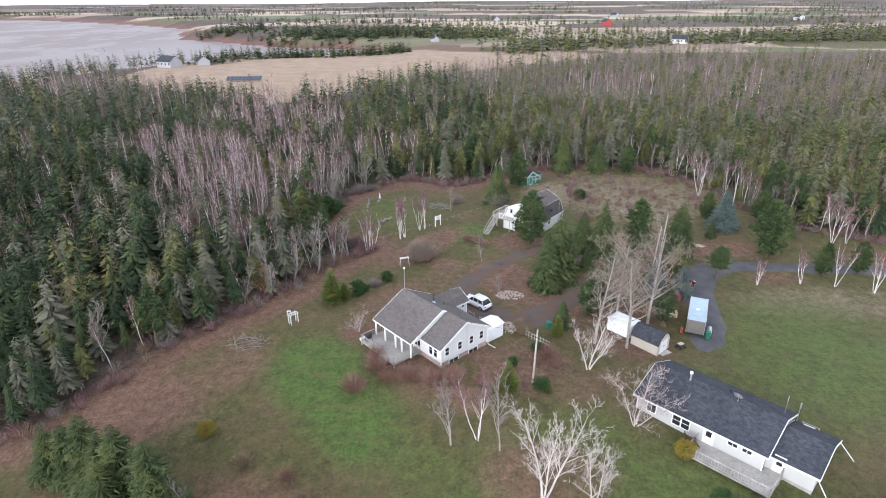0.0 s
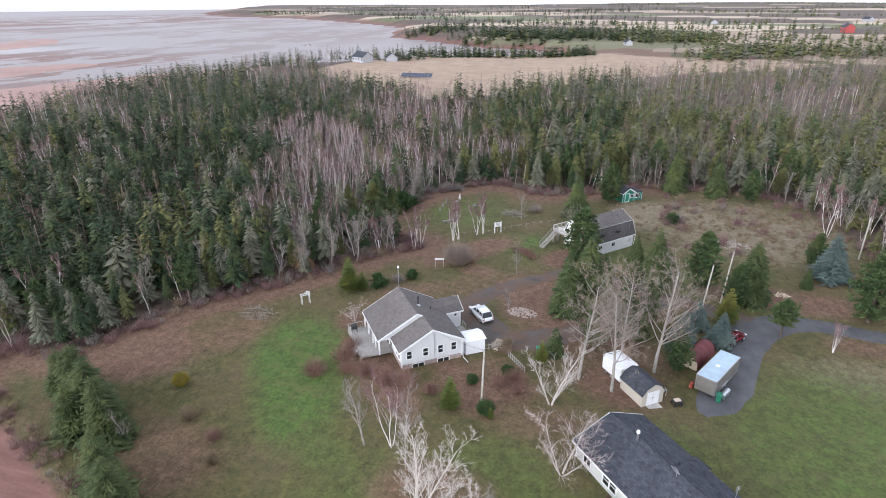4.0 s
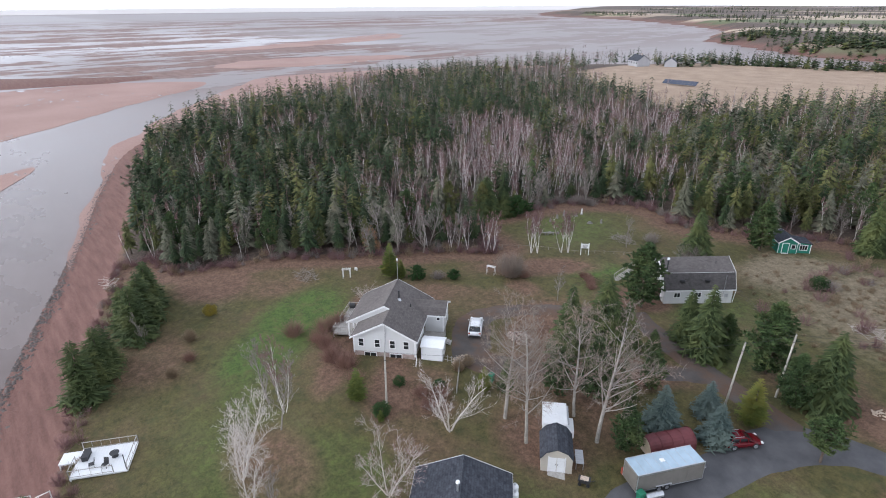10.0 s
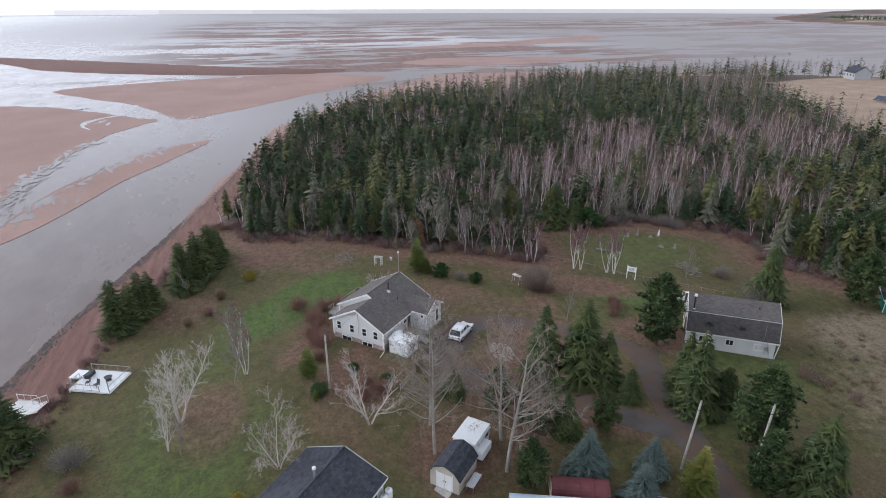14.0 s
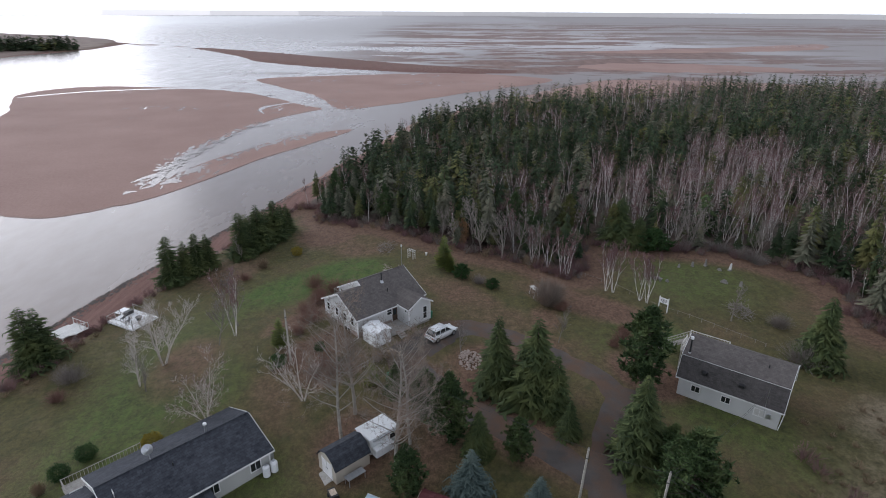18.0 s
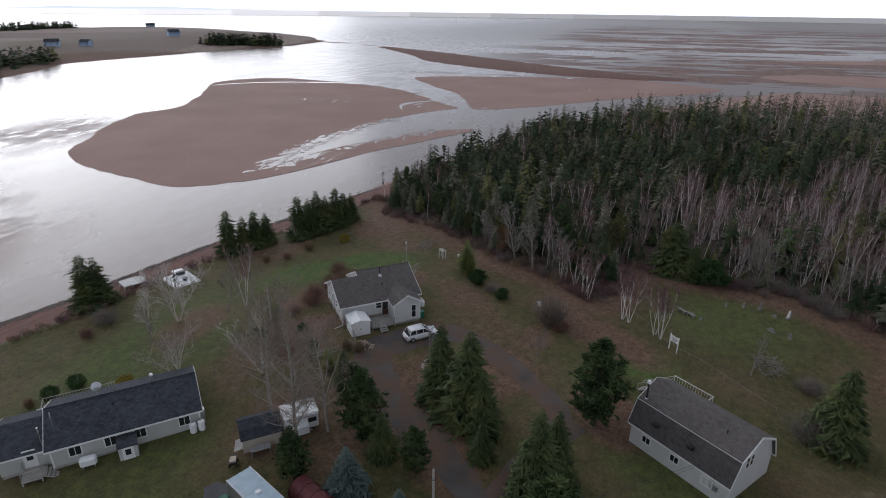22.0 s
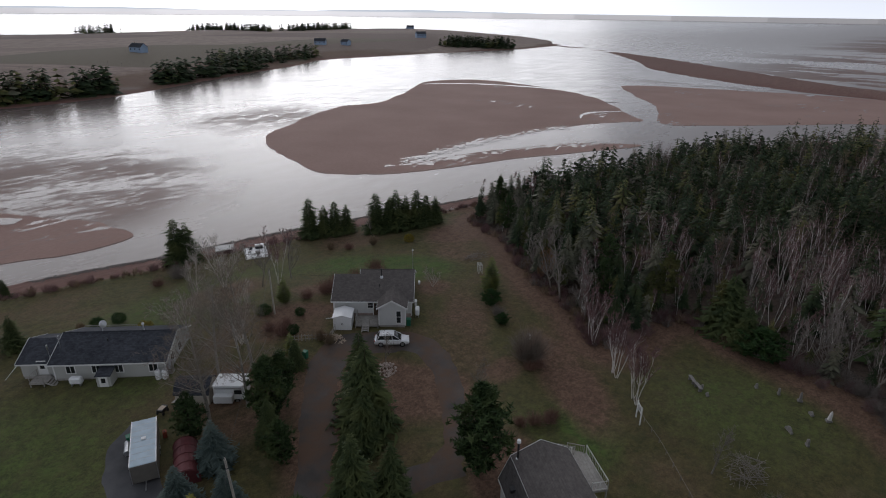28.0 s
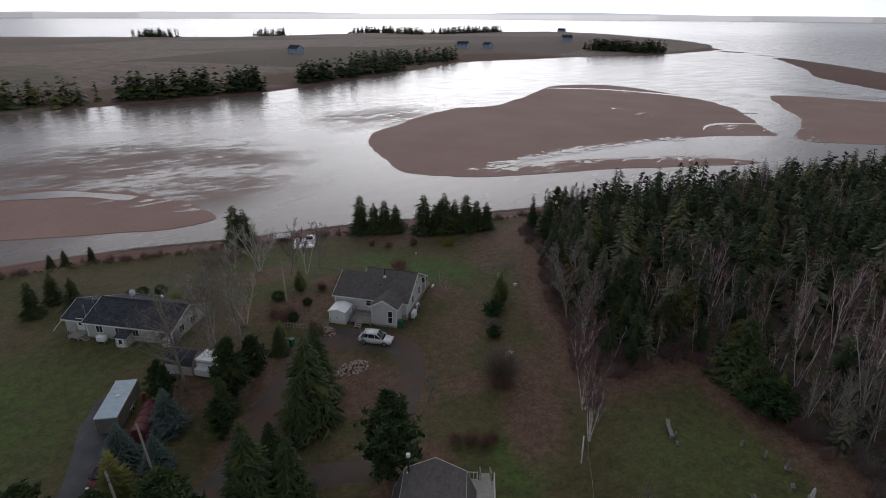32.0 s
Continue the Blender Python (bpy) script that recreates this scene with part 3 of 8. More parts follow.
creek([(-249, -149), (-274, -126), (-288, -90), (-290, -62), (-278, -36), (-262, -16)], (1.5, 4, 5, 6, 7, 9), 1)
creek([(-234, 2), (-224, -6), (-212, -8), (-200, -3)], (3, 2.5, 2.0, 0.6), 2)
creek([(20, -30), (34, -44), (52, -50), (80, -52)], (3, 6, 5, 6), 30)


def puddles(n, line, spread, seed):
    """Small pools left on the sand where the ebb runs off it."""
    rg = random.Random(seed)
    P = smooth_line(line, 10)
    V, F = [], []
    for i in range(n):
        (x, y), z = P[rg.randrange(len(P))], SEA + 0.115 + 0.00012 * i
        x, y = x + rg.gauss(0, spread), y + rg.gauss(0, spread * 0.7)
        a, L_, w = rg.uniform(-0.5, 0.3), 0.4 + rg.expovariate(0.8), 0.18 + rg.expovariate(3.2)
        b = len(V)
        V.append((x, y, z))
        p1, p2 = rg.uniform(0, 6), rg.uniform(0, 6)
        for j in range(14):
            t = 6.283 * j / 14
            r = 1 + 0.3 * math.sin(2 * t + p1) + 0.25 * math.sin(3 * t + p2)
            u, v = math.cos(t) * L_ * r, math.sin(t) * w * r
            V.append((x + u * math.cos(a) - v * math.sin(a), y + u * math.sin(a) + v * math.cos(a), z))
        F += [(b, b + 1 + j, b + 1 + (j + 1) % 14) for j in range(14)]
    return tagged(raw("puddles", V, F, [M["water"]]), "bright pools left on the wet red sand", "puddles", kind="stuff")


puddles(230, [(-82, -3), (-100, -6), (-120, -6), (-145, -4), (-176, 1)], 2.6, 3)
puddles(120, [(-84, 1), (-100, 4), (-120, 10), (-138, 18), (-152, 28)], 1.8, 4)
# ---- trees: shapes ----
class Soup:
    """Triangles gathered as arrays."""

    def __init__(self):
        self.v, self.f, self.m, self.n = [], [], [], 0

    def add(self, V, F, m=0):
        V, F = np.asarray(V, float).reshape(-1, 3), np.asarray(F, int).reshape(-1, 3)
        self.v.append(V)
        self.f.append(F + self.n)
        self.m.append(np.full(len(F), m))
        self.n += len(V)

    def get(self):
        return np.concatenate(self.v), np.concatenate(self.f), np.concatenate(self.m)


def tube(soup, p, q_, r0, r1, sides, m=0):
    p, q_ = np.array(p, float), np.array(q_, float)
    d = q_ - p
    d /= max(np.linalg.norm(d), 1e-9)
    a = np.cross(d, (0, 0, 1) if abs(d[2]) < 0.9 else (1, 0, 0))
    a /= np.linalg.norm(a)
    b = np.cross(d, a)
    t = np.arange(sides) * 2 * math.pi / sides
    ring = np.cos(t)[:, None] * a + np.sin(t)[:, None] * b
    V = np.concatenate([p + ring * r0, q_ + ring * r1])
    i = np.arange(sides)
    j = (i + 1) % sides
    soup.add(V, np.concatenate([np.stack([i, j, sides + j], 1), np.stack([i, sides + j, sides + i], 1)]), m)


def unit(rng):
    v = np.array([rng.gauss(0, 1) for _ in range(3)])
    return v / np.linalg.norm(v)


def conifer(seed, h, r, levels, blades, fingers=2, droop=0.35, low=0.1, trunk_sides=6, ragged=0.25, m0=0, m1=1, power=0.85, slim=(0.15, 0.25)):
    """A spruce: a tapered trunk and whorls of drooping, frayed boughs."""
    rng = random.Random(seed)
    s = Soup()
    tube(s, (0, 0, -0.4), (0, 0, h * 0.93), h * 0.018 + 0.03, 0.015, trunk_sides, m0)
    for i in range(levels):
        f = (i + rng.uniform(-0.3, 0.3)) / levels
        f = min(max(f, 0), 0.985)
        z = h * (low + (1 - low) * f)
        R = r * (1 - f) ** power * rng.uniform(1 - ragged, 1 + ragged * 0.6) + 0.05 * r
        n = max(4, round(blades * (0.55 + 0.45 * (1 - f))))
        t0 = rng.uniform(0, 6.3)
        for j in range(n):
            if rng.random() < 0.07:
                continue
            t = t0 + 6.283 * j / n + rng.uniform(-0.25, 0.25)
            L = R * rng.uniform(0.72, 1.15)
            zz = z + rng.uniform(-0.5, 0.5) * h / levels
            dx, dy = math.cos(t), math.sin(t)
            w = L * rng.uniform(*slim)
            dz = -droop * L * rng.uniform(0.6, 1.3)
            up = 0.10 * L
            root = (0, 0, zz + 0.12 * L)
            mid = 0.55 * L
            tip = (dx * L, dy * L, zz + dz + up * 0.3)
            a = (dx * mid - dy * w, dy * mid + dx * w, zz + dz * 0.62)
            b = (dx * mid + dy * w, dy * mid - dx * w, zz + dz * 0.62)
            c_ = (dx * mid, dy * mid, zz + dz * 0.4 + up)
            s.add([root, a, c_, b, tip], [(0, 1, 2), (0, 2, 3), (2, 1, 4), (2, 4, 3)], m1)
            for k_ in range(fingers):
                g = rng.uniform(0.35, 0.95)
                sd = rng.choice((-1, 1))
                bx, by = dx * L * g, dy * L * g
                q0 = (bx, by, zz + dz * g * 0.8 + up * 0.4)
                q1 = (bx + dx * 0.1 * L, by + dy * 0.1 * L, zz + dz * g)
                e = L * rng.uniform(0.2, 0.36)
                q2 = (bx + dx * 0.2 * L - sd * dy * e, by + dy * 0.2 * L + sd * dx * e, zz + dz * g * 1.15 - 0.06 * L)
                s.add([q0, q1, q2], [(0, 1, 2)], m1)
    return s.get()


def pine(seed, h, r, n=75, m0=0, m1=1, low=0.22):
    """A pine: upswept limbs that end in tufts of needles."""
    rng = random.Random(seed)
    s = Soup()
    tube(s, (0, 0, -0.4), (0, 0, h * 0.9), h * 0.02 + 0.04, 0.03, 7, m0)
    for i in range(n):
        f = (i + rng.random()) / n
        z = h * (low + (0.97 - low) * f)
        R = r * (math.sin(math.pi * min(1, 0.18 + 0.85 * f)) ** 0.75) * rng.uniform(0.55, 1.1)
        t = rng.uniform(0, 6.283)
        tip = np.array((math.cos(t) * R, math.sin(t) * R, z + R * rng.uniform(-0.05, 0.35)))
        root = np.array((0, 0, z - 0.1 * R))
        tube(s, root, tip, 0.035, 0.012, 3, m0)
        for g in (0.45, 0.65, 0.82, 1.0):
            c_ = root + (tip - root) * g + unit(rng) * 0.12 * r
            e = r * rng.uniform(0.17, 0.3)
            for k_ in range(7):
                d = unit(rng)
                d[2] = d[2] * 0.6 + 0.25
                sd = np.cross(d, unit(rng))
                sd /= max(np.linalg.norm(sd), 1e-6)
                s.add([c_ - d * e * 0.3 + sd * e * 0.22, c_ - d * e * 0.3 - sd * e * 0.22, c_ + d * e], [(0, 1, 2)], m1)
    return s.get()


def bare(seed, h, r, stems=1, fork=0.35, wide=0.55, twigs=6, m0=0, m1=1, up=0.25, depth=3, lean=0.12, first=0.35, kids=(7, 6, 5), reach=(0.3, 0.55), haze=0.75, fine=9, wob=0.1, w=0.0, lite=False, thin=0.55):
    """A leafless broadleaf tree: stems, limbs, branches and a haze of twigs."""
    rng = random.Random(seed)
    s = Soup()

    def grow(p, d, L, rad, lv):
        seg = (5, 2, 2, 2)[min(lv, 3)] if lite else (6, 5, 3, 2)[min(lv, 3)]
        sides = (4, 3, 3, 3)[min(lv, 3)] if lite else (7, 5, 4, 3)[min(lv, 3)]
        pts = [p]
        rr = [rad]
        for i in range(seg):
            d = d + unit(rng) * (wob + 0.07 * lv) + np.array((0, 0, up * (0.35 if lv else 0.1)))
            d /= np.linalg.norm(d)
            pts.append(pts[-1] + d * L / seg)
            rr.append(rad * (1 - 0.8 * (i + 1) / seg))
            tube(s, pts[-2], pts[-1], rr[-2], rr[-1], sides, m0 if lv < fine else m1)
        if lv >= depth:
            for i in range(twigs):
                g = rng.uniform(0.1, 1.0)
                b = p + (pts[-1] - p) * g
                e = (d * 0.9 + unit(rng) * haze)
                e = e / np.linalg.norm(e) * L * rng.uniform(0.35, 0.75)
                sd = np.cross(e, unit(rng))
                sd = sd / max(np.linalg.norm(sd), 1e-6) * (w or (0.011 if depth > 1 else 0.017))
                s.add([b + sd, b - sd, b + e], [(0, 1, 2)], m1)
            return
        n = kids[min(lv, len(kids) - 1)]
        for i in range(n):
            g = rng.uniform(first if lv == 0 else 0.2, 1.0)
            k_ = min(int(g * seg), seg - 1)
            b = pts[k_] + (pts[k_ + 1] - pts[k_]) * (g * seg - k_)
            side = np.cross(d, unit(rng))
            side /= max(np.linalg.norm(side), 1e-6)
            e = d * (1 - wide) + side * wide + np.array((0, 0, up))
            grow(b, e / np.linalg.norm(e), L * (rng.uniform(*reach) if lv == 0 else rng.uniform(0.3, 0.55)) * (1.15 - 0.5 * g if lv == 0 else 1), max(rr[k_] * thin, 0.012), lv + 1)

    for i in range(stems):
        t = 6.283 * i / stems + rng.uniform(-0.5, 0.5)
        a = lean if stems == 1 else fork * rng.uniform(0.5, 1.1)
        d = np.array((math.cos(t) * a, math.sin(t) * a, 1.0))
        grow(np.array((math.cos(t) * 0.1 * (stems > 1), math.sin(t) * 0.1 * (stems > 1), -0.3)), d / np.linalg.norm(d), h * rng.uniform(0.78, 1.0), r * rng.uniform(0.75, 1), 0)
    return s.get()


def twig_mound(seed, r, h, n=420, m=0, w=0.018, fill=0.35):
    """A leafless bush: canes and twigs that rise and spread from the foot."""
    rng = random.Random(seed)
    s = Soup()
    for i in range(n):
        t, a = rng.uniform(0, 6.283), rng.uniform(0.05, 1) ** 0.7
        far_ = rng.uniform(0.5, 1.18)
        root = np.array((math.cos(t) * r * 0.35 * rng.random(), math.sin(t) * r * 0.35 * rng.random(), -0.1))
        top = np.array((math.cos(t) * r * a * far_, math.sin(t) * r * a * far_, h * math.sqrt(max(0.05, 1 - a * a * 0.85)) * far_ * rng.uniform(0.85, 1.1)))
        b = root + (top - root) * rng.uniform(0, 1 - fill)
        sd = np.cross(top - b, unit(rng))
        sd = sd / max(np.linalg.norm(sd), 1e-6) * w * rng.uniform(0.6, 1.4)
        s.add([b + sd, b - sd, top], [(0, 1, 2)], m)
        e = top + unit(rng) * r * 0.18
        s.add([b * 0.3 + top * 0.7 + sd, b * 0.3 + top * 0.7 - sd, e], [(0, 1, 2)], m)
    return s.get()


def leafy(seed, r, h, n=900, m=0, leaf=0.16, z0=0.0):
    """A dense shrub: leaf sprays over a lumpy body."""
    rng = random.Random(seed)
    s = Soup()
    for i in range(n):
        d = unit(rng)
        d[2] = d[2] * 0.95 + 0.05
        k_ = rng.uniform(0.15, 1.0) ** 0.45 * (1 + 0.28 * noise.noise(Vector(d) * 2.1 + Vector((seed * 1.7, 0, 0))))
        c_ = np.array((d[0] * r * k_, d[1] * r * k_, z0 + max(0.02, h * 0.45 + d[2] * h * 0.55 * k_)))
        e = d + unit(rng) * 0.8
        e = e / np.linalg.norm(e) * leaf * rng.uniform(0.6, 1.5)
        sd = np.cross(e, unit(rng))
        sd = sd / max(np.linalg.norm(sd), 1e-6) * leaf * 0.45
        s.add([c_ - sd, c_ + sd, c_ + e], [(0, 1, 2)], m)
    return s.get()


def split(P, mats):
    """Mesh data for each material of a shape."""
    V, F, m = P
    out = []
    for i, (nm, mt) in enumerate(mats):
        f = F[m == i]
        if len(f) == 0:
            continue
        used, inv = np.unique(f, return_inverse=True)
        o = raw(nm, V[used], inv.reshape(-1, 3), [mt])
        me = o.data
        bpy.data.objects.remove(o)
        out.append((nm, me))
    return out


PROTO = {}


def proto(key, P, mats):
    PROTO[key] = (split(P, mats), P[0][:, 2].max())


def plant(key, name, x, y, h, label, category="tree", group="", turn=None, lean=0.0, wide=1.0, z=None):
    """A tree or bush of its own at a place: an empty at its foot that carries trunk and crown."""
    parts, tall = PROTO[key]
    k_ = h / tall
    e = new(name)
    t = random.uniform(0, 360) if turn is None else turn
    e.matrix_world = pose(x, y, gz(x, y) if z is None else z, lean, 0, t) @ Matrix.Diagonal((k_ * wide, k_ * wide, k_, 1))
    for nm, me in parts:
        o = new(nm, me)
        o.parent = e
    return tagged(e, label, category, group)


BK, SP, YS = ("trunk", M["bark"]), ("crown", M["spruce"]), ("crown", M["yardspruce"])
for i in range(4):
    proto("spruce%d" % i, conifer(10 + i, 10, 3.0 + 0.3 * (i % 2), 32, 22, 3, ragged=0.25, power=(0.75, 0.65)[i % 2], low=0.04, slim=(0.075, 0.13)), (BK, YS))
    proto("edge%d" % i, conifer(20 + i, 12, 1.9 + 0.2 * i, 26, 12, 2, low=0.24, ragged=0.45, droop=0.4, slim=(0.1, 0.17), power=(0.85, 0.6, 0.7, 0.55)[i]), (BK, ("crown", M[("spruce", "olive", "spruce", "mossy")[i]])))
for i in range(2):
    proto("pine%d" % i, pine(30 + i, 10, 2.9, 170, low=0.1), (BK, ("crown", M["pine"])))
    proto("rimpine%d" % i, pine(34 + i, 11, 2.3, 100, low=0.3), (BK, ("crown", M[("olive", "pine")[i]])))
    proto("blue%d" % i, conifer(40 + i, 5, 1.95, 26, 24, 3, droop=0.05, low=0.05, ragged=0.14, slim=(0.08, 0.14)), (BK, ("crown", M["blue"])))
    proto("cedar%d" % i, conifer(50 + i, 6, 1.7, 28, 14, 3, droop=-0.35, low=0.04, ragged=0.25, power=0.6), (BK, ("crown", M["cedar"])))
    proto("shorefir%d" % i, conifer(60 + i, 9, 2.5, 34, 22, 4, droop=0.08, low=0.05, ragged=0.5, power=0.62, slim=(0.05, 0.09)), (BK, YS))
TW = ("crown", M["greybrush"])
for i in range(3):
    proto("white%d" % i, bare(70 + i, 9, 0.13, 2 + i % 2, 0.3, 0.5, 4, kids=(13, 6, 4), up=0.2, wob=0.14, first=0.2, reach=(0.26, 0.46), w=0.012, thin=0.45), (("trunk", M["deadtree"]), ("crown", M["paletwig"])))
    proto("poplar%d" % i, bare(80 + i, 17, 0.27, 1, 0.2, 0.66, 12, up=0.18, lean=0.02, first=0.28, kids=(25, 7, 3), reach=(0.25, 0.5), wob=0.06, w=0.012, thin=0.38, haze=1.0, fine=2), (("trunk", M["poplar"]), ("crown", M["paletan"])))
    proto("birch%d" % i, bare(90 + i, 9, 0.066, 3 + i % 2, 0.22, 0.4, 11, up=0.3, wob=0.13, kids=(9, 4, 3), fine=2, first=0.4, haze=0.9, reach=(0.22, 0.42), w=0.018), (("trunk", M["birch"]), ("crown", M["redbrush"])))
    proto("rimbirch%d" % i, bare(94 + i, 9, 0.07, 1 + i % 2, 0.13, 0.34, 12, up=0.32, kids=(9, 4, 3), fine=2, first=0.45, haze=0.9, reach=(0.2, 0.36), w=0.018, lean=0.2), (("trunk", M["birch"]), ("crown", M["redbrush"])))
    proto("grey%d" % i, bare(100 + i, 9, 0.13, 1, 0.3, 0.5, 6, up=0.3, first=0.2, kids=(15, 5, 3), fine=2, haze=0.9, reach=(0.2, 0.42), wob=0.13, w=0.017), (("trunk", M["greybark"]), ("crown", M["greybrush"])))
proto("wide0", bare(110, 8, 0.1, 5, 0.7, 0.55, 5, kids=(9, 6, 4), up=0.16, wob=0.15, thin=0.42, w=0.012, first=0.2), (("trunk", M["deadtree"]), ("crown", M["redbrush"])))
proto("wide1", bare(112, 8.5, 0.13, 3, 0.34, 0.5, 4, kids=(9, 6, 3), up=0.22, wob=0.13, thin=0.42, first=0.15, reach=(0.3, 0.5)), (("trunk", M["deadtree"]), ("crown", M["paletwig"])))
for i in range(2):
    proto("redmound%d" % i, twig_mound(120 + i, 2.3, 2.2, 750, w=0.014), (("crown", M["rusttwig"]),))
    proto("greymound%d" % i, twig_mound(124 + i, 2.6, 2.4, 1000, w=0.012), (("crown", M["greybrush"]),))
    proto("tanmound%d" % i, twig_mound(128 + i, 1.0, 1.5, 900, w=0.012), (("crown", M["tanbrush"]),))
    proto("shrub%d" % i, leafy(132 + i, 1.25, 1.9, 2600, leaf=0.13), (("crown", M["shrub"]),))
    proto("oak%d" % i, leafy(136 + i, 1.5, 4.5, 1500, leaf=0.2, z0=0.6), (("crown", M["withered"]),))
proto("lollipop0", pine(39, 6, 2.1, 110, low=0.36), (BK, ("crown", M["pine"])))
proto("yew0", pine(38, 3, 2.0, 80, low=0.04), (BK, ("crown", M["shrub"])))
proto("lilac0", twig_mound(126, 2.6, 3.2, 1700, w=0.016, fill=0.5), (("crown", M["paletan"]),))
proto("golden0", leafy(140, 1.15, 1.7, 2200, leaf=0.12), (("crown", M["golden"]),))

# ---- trees: the yard's own ----
POPL = "tall leafless poplar with a pale grey trunk beside the sheds"
for i, (x, y, h, t) in enumerate([(20.3, 67.2, 16.5, 20), (24.4, 66.3, 17, 140), (25.0, 73.5, 16.0, 250), (29.1, 72.2, 17.4, 80)]):
    plant("poplar%d" % (i % 3), "poplar_tree", x, y, h, POPL, group="poplars by the sheds", turn=t)
for i, (x, y, h, t) in enumerate([(13.7, 40.2, 8.4, 10), (9.2, 41.2, 10.8, 120)]):
    plant("white%d" % i, "bare_tree", x, y, h, "bare white-barked tree with many stems on the lawn", group="white trees on the lawn", turn=t)
plant("wide1", "dead_tree", 18.0, 61.0, 8.6, "bleached bare tree with crooked spreading limbs", turn=60)
plant("wide0", "dead_tree", 20.9, 51.0, 7.6, "pale bare tree with wide branches beside the bungalow", turn=150)
for i, (x, y, h) in enumerate([(3.4, 48.6, 10.2), (0.5, 48.1, 9), (5.6, 47.1, 10.4), (14.9, 41.5, 6.2)]):
    plant(("birch%d", "grey%d", "grey%d", "grey%d")[i] % (i % 3), "birch_tree", x, y, h, ("slim white birch with two stems on the lawn", "slim grey leafless tree on the lawn")[i > 0], group="slim trees on the lawn")
for i, (x, y, h) in enumerate([(45.5, 87.2, 6.2), (51.7, 85.6, 5.0), (59.2, 86.2, 6.4), (64.4, 85.3, 8.4), (69.3, 82.9, 8.0), (72.9, 100.4, 9.9), (75.7, 100.7, 8.0), (72.6, 116.5, 7.0), (68.5, 122.5, 6.5), (59.1, 128.4, 11.6)]):
    plant("birch%d" % (i % 3) if i else "lollipop0", ("birch_tree", "pine_tree")[i == 0], x, y, h, ("white birch beside the asphalt lane" if i < 5 else "leaning white birch in the rough field") if i else "small green pine beside the asphalt lane", group="birches along the lane" if i else "")
for i, (x, y, h) in enumerate([(-14.1, 96.9, 8.3), (-8.5, 102.9, 8.8), (-7.7, 103.8, 8.5), (-4.9, 107.1, 8.6), (-4.0, 107.9, 8.6), (-17.5, 95.4, 7), (-13.3, 97.8, 8), (-19.5, 93.0, 7.4)]):
    plant("birch%d" % (i % 3), "birch_tree", x, y, h, "white birch on the edge of the old graveyard", group="birches by the graveyard")
plant("grey0", "bare_tree", -25.0, 40.8, 5.4, "grey leafless apple tree beside the shore firs")
plant("grey1", "bare_tree", 8.5, 79.5, 4.5, "small leafless tree beside the drive")
plant("grey2", "bare_tree", 6.5, 92.5, 6.0, "thin leafless tree behind the spruces")
plant("wide0", "bare_tree", -12.0, 69.5, 3.6, "small tan leafless tree beside the porch")
plant("grey1", "bare_tree", 1.5, 118.0, 6.0, "thin leafless tree in the graveyard")
CON = [("spruce0", 16.2, 83.3, 9.8), ("spruce1", 18.8, 87.2, 11.0), ("spruce2", 20.9, 89.2, 7.6), ("spruce3", 24.4, 90.0, 4.4), ("pine1", 24.7, 77.5, 8.6), ("pine0", 21.2, 75.0, 6.6), ("spruce3", 26.6, 80.4, 5.3), ("pine0", 27.9, 84.2, 5.6),
       ("pine1", 31.8, 73.4, 6.2), ("pine0", 16.0, 100.4, 11.0), ("spruce2", 25.0, 97.2, 8.0), ("spruce0", 28.3, 95.9, 10.2), ("pine1", 29.8, 98.4, 6.0), ("pine0", 35.4, 97.9, 10.4), ("pine1", 40.1, 93.6, 7.4), ("spruce1", 42.4, 96.9, 9.8),
       ("spruce3", 11.8, 124.0, 9.4), ("pine1", 17.8, 136.0, 9.8), ("pine0", 58.0, 95.4, 11.4), ("pine1", 64.5, 89.0, 6.2), ("pine0", 70.7, 89.4, 6.2), ("spruce2", 51.4, 103.6, 3.6), ("spruce0", 31.3, 149.6, 10.4), ("spruce3", 40.7, 149.0, 8.5),
       ("pine0", 47.6, 146.8, 8.1), ("spruce1", 16.6, 71.4, 4.2), ("pine1", 54.0, 112.0, 6.5), ("pine1", 64.0, 110.0, 7.5), ("spruce2", 66.0, 104.0, 6.5)]
for i, (kd, x, y, h) in enumerate(CON):
    sp = kd.startswith("spruce")
    plant(kd, "spruce_tree" if sp else "pine_tree", x, y, h, "dark green spruce with drooping boughs beside the drive" if sp else "bushy green pine beside the drive", group="spruces in the yard" if sp else "pines in the yard")
for i, (x, y, h) in enumerate([(32.3, 79.3, 5.7), (34.5, 85.2, 4.5), (37.3, 81.8, 5.1), (55.3, 107.6, 8.2)]):
    plant("blue%d" % (i % 2), "blue_spruce", x, y, h, "silvery blue spruce of conical shape", group="blue spruces")
for i, (x, y, h, z_) in enumerate([(38.4, 87.3, 6.0, 0), (-17.1, 77.6, 6.0, 0), (15.4, 68.6, 3.4, 0), (-15.4, 78.6, 3.4, 0)]):
    plant("cedar%d" % (i % 2), "cedar_tree", x, y, h, "yellow-green cedar with upright sprays", group="cedars")
